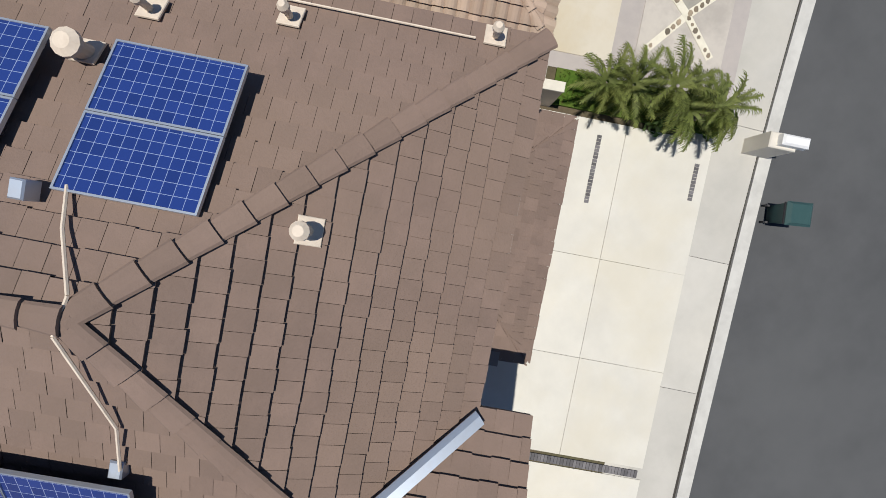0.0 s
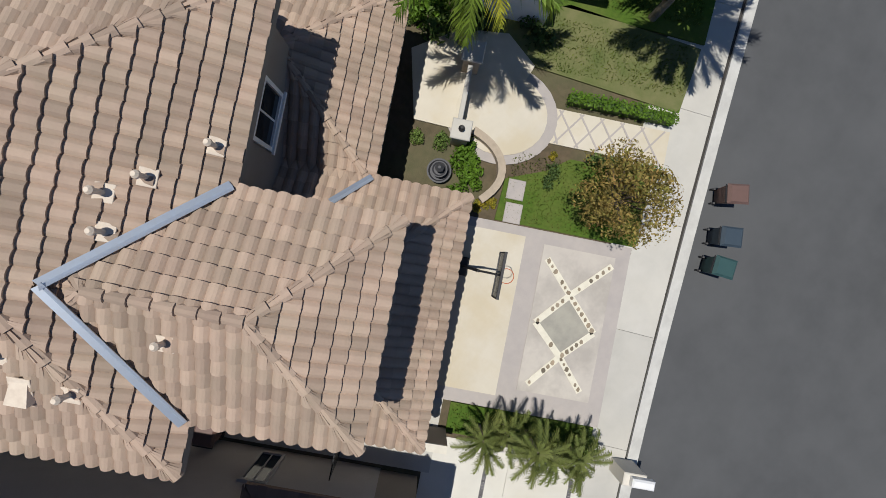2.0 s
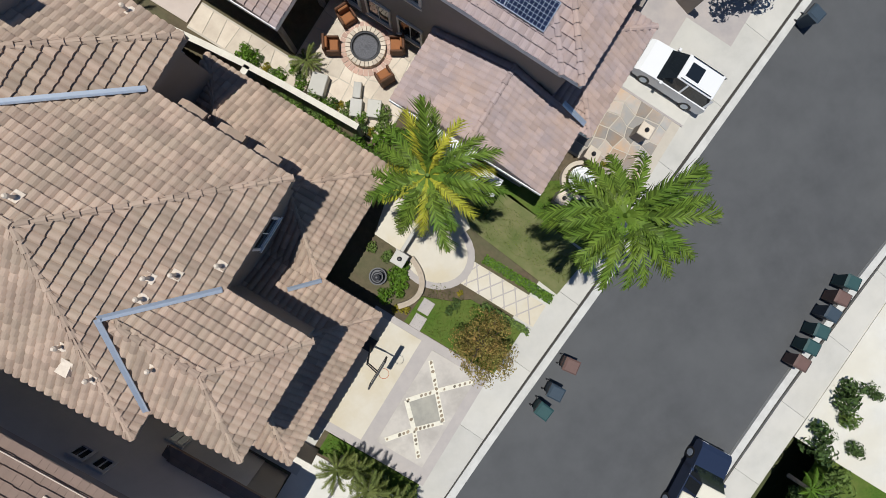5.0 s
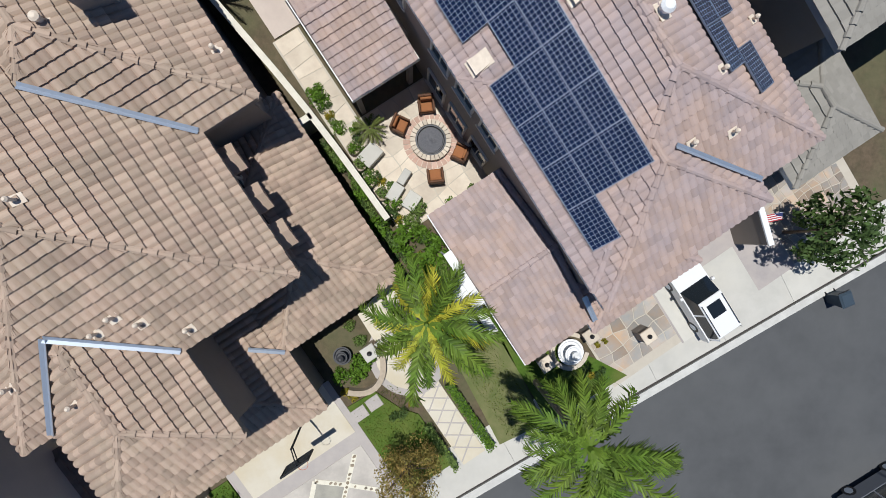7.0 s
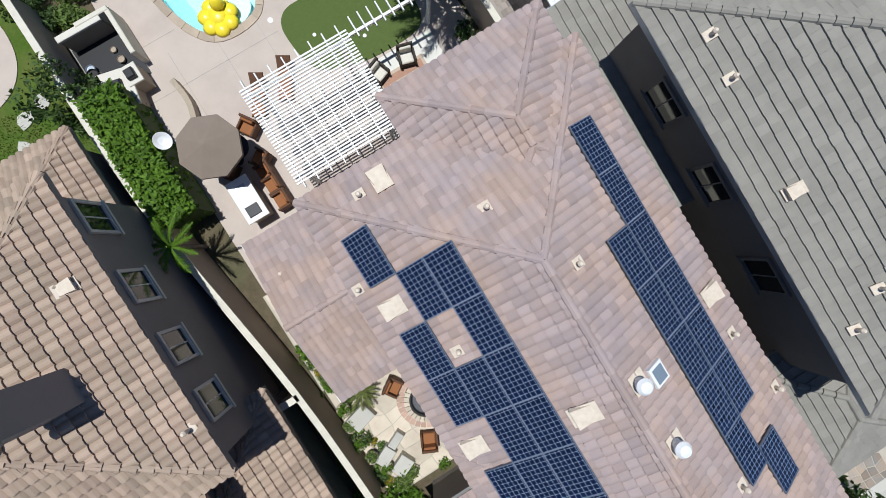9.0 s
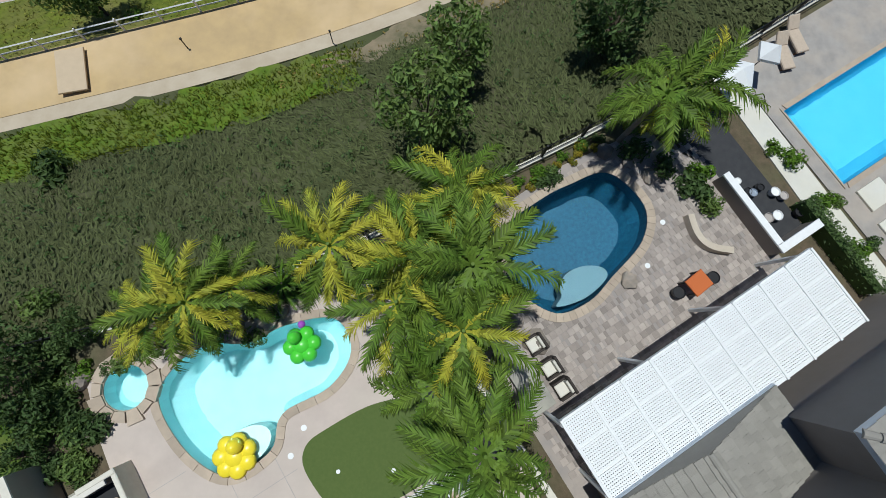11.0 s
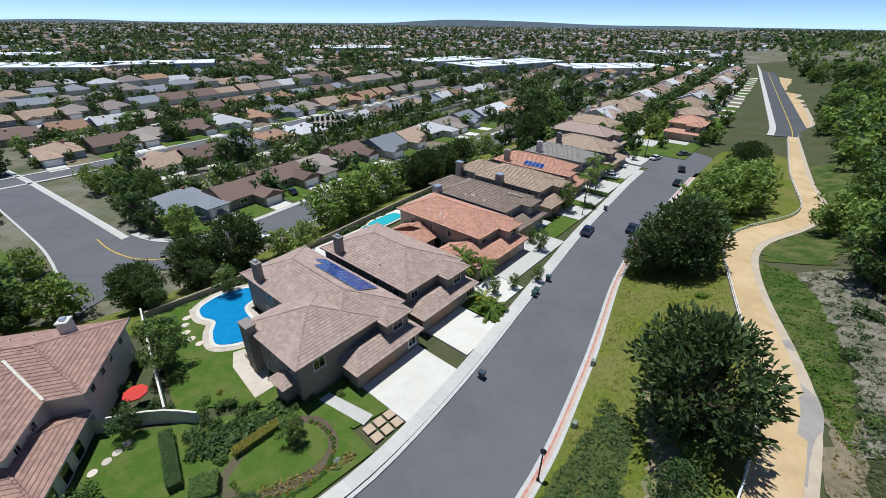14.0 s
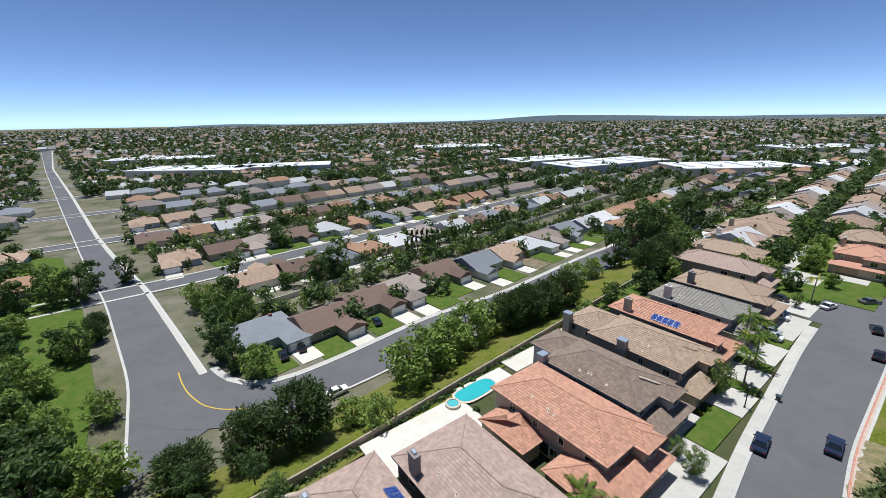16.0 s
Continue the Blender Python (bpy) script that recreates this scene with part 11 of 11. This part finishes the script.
def far_houses():
    """Joined distant roofs and walls, past counting."""
    rng = random.Random(33)
    kits = {k: Shape() for k in range(6)}
    wall_ = Shape()
    more = spots[used:] if used < len(spots) else []
    taken = set(near_spots[:60])
    more = [s for s in spots if s not in taken]
    more += tract_spots[32:]
    for _ in range(4200):
        a = rng.uniform(-0.3, 1.62)
        r = rng.uniform(560, 2600) if rng.random() < 0.75 else rng.uniform(2600, 4300)
        if 150 + r * math.cos(a) < np.interp(r * math.sin(a), CORRIDOR_E, CORRIDOR_N) + (30 if r < 900 else -400):
            continue
        more.append((r * math.sin(a), 150 + r * math.cos(a), 90 * rng.randrange(4)))
    for e, n, turn in more:
        if abs(e - road_e(n)) < 14 and n < 1200:
            continue
        x, y = ew(e, n)
        m = EAST @ pose(e, n, LOWZ if e < 180 else (ground_z(x, y) if e < 520 else far_z(x, y)), 0, 0, turn + rng.uniform(-6, 6))
        w, d = rng.uniform(6.5, 9), rng.uniform(5.5, 7.5)
        hh = 2.7 if rng.random() < 0.8 else 5.2
        wall_.box(-w + 0.4, w - 0.4, -d + 0.4, d - 0.4, 0, hh, m)
        z, t = hh, hh + d * 0.42
        g = rng.choice((0.0, d * 0.9))
        kits[rng.choice((0, 0, 1, 1, 2, 2, 3, 4, 5, 5, 5))].add([m @ Vector(p) for p in ((-w, -d, z), (w, -d, z), (w, d, z), (-w, d, z), (-w + g, 0, t), (w - g, 0, t))], [(0, 1, 5, 4), (2, 3, 4, 5), (3, 0, 4), (1, 2, 5), (3, 2, 1, 0)])
    ob = tagged(new("distant_house_rows"), "distant suburban houses filling the plain", "houses", kind="stuff")
    for k, sh in kits.items():
        tagged(part("distant_roof", sh, ROOFS[k], ob), kind="stuff")
    tagged(part("distant_wall", wall_, STUCCO_CREAM, ob), kind="stuff")


far_houses()

# warehouses and halls
for k, (x, y, w, d, t) in enumerate(((60, 540, 95, 42, 34), (115, 503, 125, 46, 34), (213, 470, 105, 48, 8), (318, 490, 62, 44, 4), (-290, 447, 112, 42, 5), (-212, 478, 92, 36, 20), (430, 700, 120, 60, 10), (-60, 760, 140, 60, 15), (-420, 560, 120, 45, 20))):
    ob = thing("warehouse", pose(x, y, LOWZ, 0, 0, t), "long low warehouse with a flat white roof", "warehouse", "warehouses")
    part("wall", Shape().box(-w / 2, w / 2, -d / 2, d / 2, 0, 7.5), SIDING[2] if k % 2 else STUCCO_CREAM, ob)
    part("roof", Shape().bbox(-w / 2 - 0.3, w / 2 + 0.3, -d / 2 - 0.3, d / 2 + 0.3, 7.504, 8.2, 0.2), WHITE, ob)
    for q in range(int(w / 24)):
        part("skylight", Shape().bbox(-w / 2 + 8 + q * 24, -w / 2 + 12 + q * 24, -d / 3, d / 3, 8.204, 8.5, 0.05), SIDING[2], ob)

r_, l_ = resample(REAR, 3.0), resample(LOW, 3.0)
solo("bank_cover", drape(span_x(r_, -80, 150), span_x(l_, -90, 140), 8, 0.12), COVER, "green grassy bank behind the gardens", "bank", kind="structure")
# woods on the bank behind the houses, by the road bend and in the park
bank = [(-20.5, 117.5, "n", 1.05), (-26.5, 114, "n", 0.9), (-13.5, 121.5, "p", 0.5), (-3.6, 139, "p", 1.05), (-7, 133, "p", 0.95), (3.3, 151, "p", 1.05), (0, 145, "p", 0.95), (7, 157, "p", 0.9), (12.5, 158.5, "n", 0.95), (17, 161, "n", 1.0), (22, 165, "n", 0.9), (27, 171, "n", 0.95), (15, 166, "n", 0.8), (53, 187, "n", 1.05), (58, 192, "n", 1.1), (64, 197, "d", 0.9),
        (33, 190, "p", 0.8), (40, 199, "p", 0.7), (50, 211, "d", 0.9), (60, 224, "d", 1.2), (66, 231, "d", 1.3), (73, 238, "d", 1.25), (86, 250, "d", 1.2), (93, 256, "d", 1.2), (106, 272, "p", 0.9), (120, 288, "d", 0.9), (-32, 107, "n", 0.8), (-45, 107, "p", 0.8), (-50, 104, "d", 0.9), (-8, 119, "p", 0.55),
        (-64.6, 165, "d", 0.9), (-70, 166, "p", 0.95), (-76, 165.5, "p", 0.9), (-57, 158, "d", 0.75), (-55.5, 147, "d", 0.85), (-60, 153, "p", 0.75), (-51, 142, "d", 0.75), (-39.5, 136.5, "p", 0.72), (-46, 138.5, "d", 0.5), (-66, 159, "d", 0.7), (-44, 192, "d", 0.8), (-49, 189, "d", 0.7), (-120, 175, "d", 0.85), (-114, 182, "d", 0.8)]
for k, (x, y, kind_, s) in enumerate(bank):
    pick = {"p": T_PEPPER[k % 2], "n": T_PINE[k % 2], "d": T_BIG[1 - k % 2 * (k % 3 == 0)]}[kind_]
    word = {"p": "feathery pale green pepper tree", "n": "dark bushy pine", "d": "large dense green tree"}[kind_]
    plant("tree", pick, pose(x, y, ground_z(x, y), 0, 0, k * 77) @ Matrix.Scale(s * (1.3 if y > 100 and x > -48 else 1.05), 4), word + " on the bank behind the houses", "tree", "bank woods")
park = [(-112.5, 145.1, "p", 0.65), (-89.7, 128.8, "d", 0.70), (-79.2, 126.3, "p", 0.75), (-72.9, 116.3, "d", 0.65), (-64.4, 115.8, "p", 0.70), (-59.5, 108.2, "d", 0.75), (-52.6, 109.1, "p", 0.65), (-88.2, 137.5, "d", 0.70), (-84, 138, "d", 0.8), (-87, 127, "p", 0.9), (-92, 130, "d", 0.9), (-60, 121, "p", 0.75), (-61, 111, "d", 0.9), (-66, 106, "d", 1.0), (-72, 110, "d", 0.9), (-131, 158, "d", 0.9), (-120, 163, "d", 1.1), (-114, 166, "d", 1.0), (-124, 157, "d", 0.9), (-75, 117, "p", 0.9), (-80, 122, "d", 0.8), (-57, 104, "d", 1.0), (-69, 99, "p", 1.0), (-80, 103, "d", 1.0), (-95, 118, "d", 1.0), (-105, 130, "d", 0.9), (-110, 145, "p", 0.8), (-88, 146, "n", 0.7), (-92, 150, "n", 0.7), (-63, 96, "d", 0.9), (-52, 98, "n", 0.9), (-46, 99, "d", 0.9), (-90, 108, "d", 1.0), (-140, 150, "d", 1.0), (-100, 106, "d", 1.0), (-118, 136, "d", 1.0)]
for k, (x, y, kind_, s) in enumerate(park):
    pick = {"p": T_PEPPER[k % 2], "n": T_PINE[k % 2], "d": T_BIG[1 - (k % 4 == 0)]}[kind_]
    plant("tree", pick, pose(x, y, ground_z(x, y), 0, 0, k * 77) @ Matrix.Scale(s, 4), "park tree beside the wide road", "tree", "park trees")
for k in range(7):
    plant("cypress", T_CYPRESS, pose(-14.0 - k * 1.9, 221.5 - k * 0.6, LOWZ, 0, 0, k * 50) @ Matrix.Scale(1.35, 4), "narrow dark cypress in a row", "cypress", "cypress row")
for k in range(4):
    plant("cypress", T_CYPRESS, pose(5 + k * 2.0, 252 + k * 0.6, LOWZ, 0, 0, k * 50) @ Matrix.Scale(1.2, 4), "narrow dark cypress in a row", "cypress", "cypress row")
solo("lawn", Shape().prism([(-50, 104), (-57, 114), (-69, 127.5), (-109, 161.5), (-164, 203.5), (-240, 200), (-150, 84), (-75, 96)], LOWZ - 0.4, lambda x, y: LOWZ + 0.1), GRASS, "park grass beside the wide road", "lawn", kind="structure")


def wood_mesh(seed, n, r, yards):
    """Trees of the plain seen from afar: clumped crowns of leaf blades, joined."""
    rng = random.Random(seed)
    sh = Shape()
    for _ in range(n):
        if rng.random() < yards:
            p = rng.choice(spots + tract_spots * 3) if r > 2 else rng.choice(spots)
            back = 1 if p[2] < 90 else -1
            e, q = p[0] + rng.choice((-7.8, 7.8, rng.uniform(-8, 8))), p[1] + back * rng.choice((11, 12, 9, -9, -6, 2)) + rng.uniform(-2.5, 2.5)
            if abs(e - p[0]) < 7 and abs(q - p[1]) < 8.5:
                q = p[1] + back * 11
            if abs(e - road_e(q)) < 10:
                continue
        else:
            a, d = rng.uniform(-0.3, 1.68), 330 + 3900 * rng.random() ** 1.5
            e, q = d * math.sin(a), 110 + d * math.cos(a)
            if abs(e - road_e(q)) < 12 or (e < 470 and q < 175) or (e < 900 and abs(q - np.interp(e, CORRIDOR_E, CORRIDOR_N)) < 22):
                continue
        x, y = ew(e, q)
        if y < 420 and e < 190 and away(np.array([x]), np.array([y]), LEVELS[-1])[0][0] < 8:
            continue
        far_ = math.hypot(x, y - 60)
        s = r * rng.uniform(0.5, 1.25) * (1.0 if far_ < 500 else 1.25)
        c, per, size = (5, 34, 0.2) if far_ < 240 else ((3, 20, 0.3) if far_ < 430 else ((2, 8, 0.45) if far_ < 1000 else (1, 7, 0.85)))
        z = LOWZ if e < 190 else (ground_z(x, y) if far_ < 430 else far_z(x, y))
        blobs = [((x + rng.uniform(-0.55, 0.55) * s, y + rng.uniform(-0.55, 0.55) * s, z + s * rng.uniform(0.6, 1.7)), s * rng.uniform(0.45, 0.7)) for _ in range(c)]
        leaf_cloud(sh, blobs, per, s * size, rng)
    return sh


def hill_wood(seed, n, r):
    """Dense trees on the hillside along the far road, joined."""
    rng = random.Random(seed)
    sh = Shape()
    for k in range(n):
        near_ = k % 3 == 0
        e = rng.uniform(125, 330) if near_ else 300 + 1500 * rng.random() ** 1.6
        q = np.interp(e, [125, 200, *CORRIDOR_E[1:]], [16, 22, *CORRIDOR_N[1:]]) - (rng.uniform(9, 80) if near_ else rng.uniform(20, 60 + e * 0.2))
        x, y = ew(e, float(q))
        if away(np.array([x]), np.array([y]), LEVELS[1])[0][0] > -4:
            continue
        z, s = ground_z(x, y), r * rng.uniform(0.6, 1.2)
        c, per, size = (4, 26, 0.24) if near_ else (2, 12, 0.42)
        leaf_cloud(sh, [((x + rng.uniform(-0.6, 0.6) * s, y + rng.uniform(-0.6, 0.6) * s, z + s * rng.uniform(0.5, 1.5)), s * rng.uniform(0.5, 0.75)) for _ in range(c)], per, s * size, rng)
    return sh


woods = tagged(new("hillside_woods"), "dense green trees along the far road", "trees", kind="stuff")
tagged(part("hillside_crown", hill_wood(81, 420, 4.0), LEAF_PEPPER, woods), kind="stuff")
tagged(part("hillside_crown", hill_wood(82, 520, 4.2), LEAF_DARK, woods), kind="stuff")
woods = tagged(new("suburban_woods"), "garden and street trees scattered through the suburb", "trees", kind="stuff")
for k, (leaf, r, n, yards) in enumerate(((LEAF_DARK, 3.8, 8200, 0.24), (LEAF, 3.0, 3800, 0.42), (PINE, 4.4, 6200, 0.1), (LEAF_DARK, 2.4, 1500, 1.0), (LEAF_DARK, 1.5, 1500, 1.0), (LEAF, 1.3, 1200, 1.0))):
    tagged(part("distant_crown", wood_mesh(40 + k, n, r, yards), leaf, woods), kind="stuff")



def yard_wood(seed, per_lot, r):
    """Small trees and hedges behind and between the houses of the nearer rows, joined."""
    rng = random.Random(seed)
    sh = Shape()
    for e0, n0, turn in [(q[0], q[1] + 3, 0) for q in FIRST] * 2 + near_spots[:75] + tract_spots[:40]:
        back = 1 if turn < 90 else -1
        for _ in range(per_lot):
            e, q = e0 + rng.uniform(-8, 8), n0 + back * rng.uniform(9.5, 14.5)
            if rng.random() < 0.25:
                e, q = e0 + rng.choice((-7.8, 7.8)), n0 - back * rng.uniform(6, 10)
            if abs(e - road_e(q)) < 10:
                continue
            x, y = ew(e, q)
            z, s = LOWZ if e < 190 else ground_z(x, y), r * rng.uniform(0.5, 1.3)
            blobs = [((x + rng.uniform(-0.5, 0.5) * s, y + rng.uniform(-0.5, 0.5) * s, z + s * rng.uniform(0.4, 1.5)), s * rng.uniform(0.45, 0.7)) for _ in range(3)]
            leaf_cloud(sh, blobs, 22, s * 0.24, rng)
    return sh


for seed, (leaf, per_lot, r) in enumerate(((LEAF_DARK, 3, 3.3), (LEAF, 2, 2.6), (LEAF_PEPPER, 3, 2.1))):
    tagged(part("distant_crown", yard_wood(60 + seed, per_lot, r), leaf, woods), kind="stuff")

# low hills on the horizon; the blue of distant haze is in their base colour
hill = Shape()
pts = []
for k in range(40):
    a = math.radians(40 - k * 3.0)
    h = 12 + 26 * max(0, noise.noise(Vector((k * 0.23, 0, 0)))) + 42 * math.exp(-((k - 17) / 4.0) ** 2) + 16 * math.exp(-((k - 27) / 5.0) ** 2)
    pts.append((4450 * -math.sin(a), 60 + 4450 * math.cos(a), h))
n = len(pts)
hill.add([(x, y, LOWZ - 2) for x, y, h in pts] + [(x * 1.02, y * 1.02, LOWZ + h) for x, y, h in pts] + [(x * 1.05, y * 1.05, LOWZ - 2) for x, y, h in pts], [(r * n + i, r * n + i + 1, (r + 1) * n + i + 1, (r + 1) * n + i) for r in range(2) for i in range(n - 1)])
solo("backdrop", hill, mat("distant_hill", (0.1, 0.13, 0.15), 1.0, second=(0.075, 0.1, 0.12), scale=0.01), "low wooded hills on the horizon, coloured bluish with haze", "hills", kind="structure")
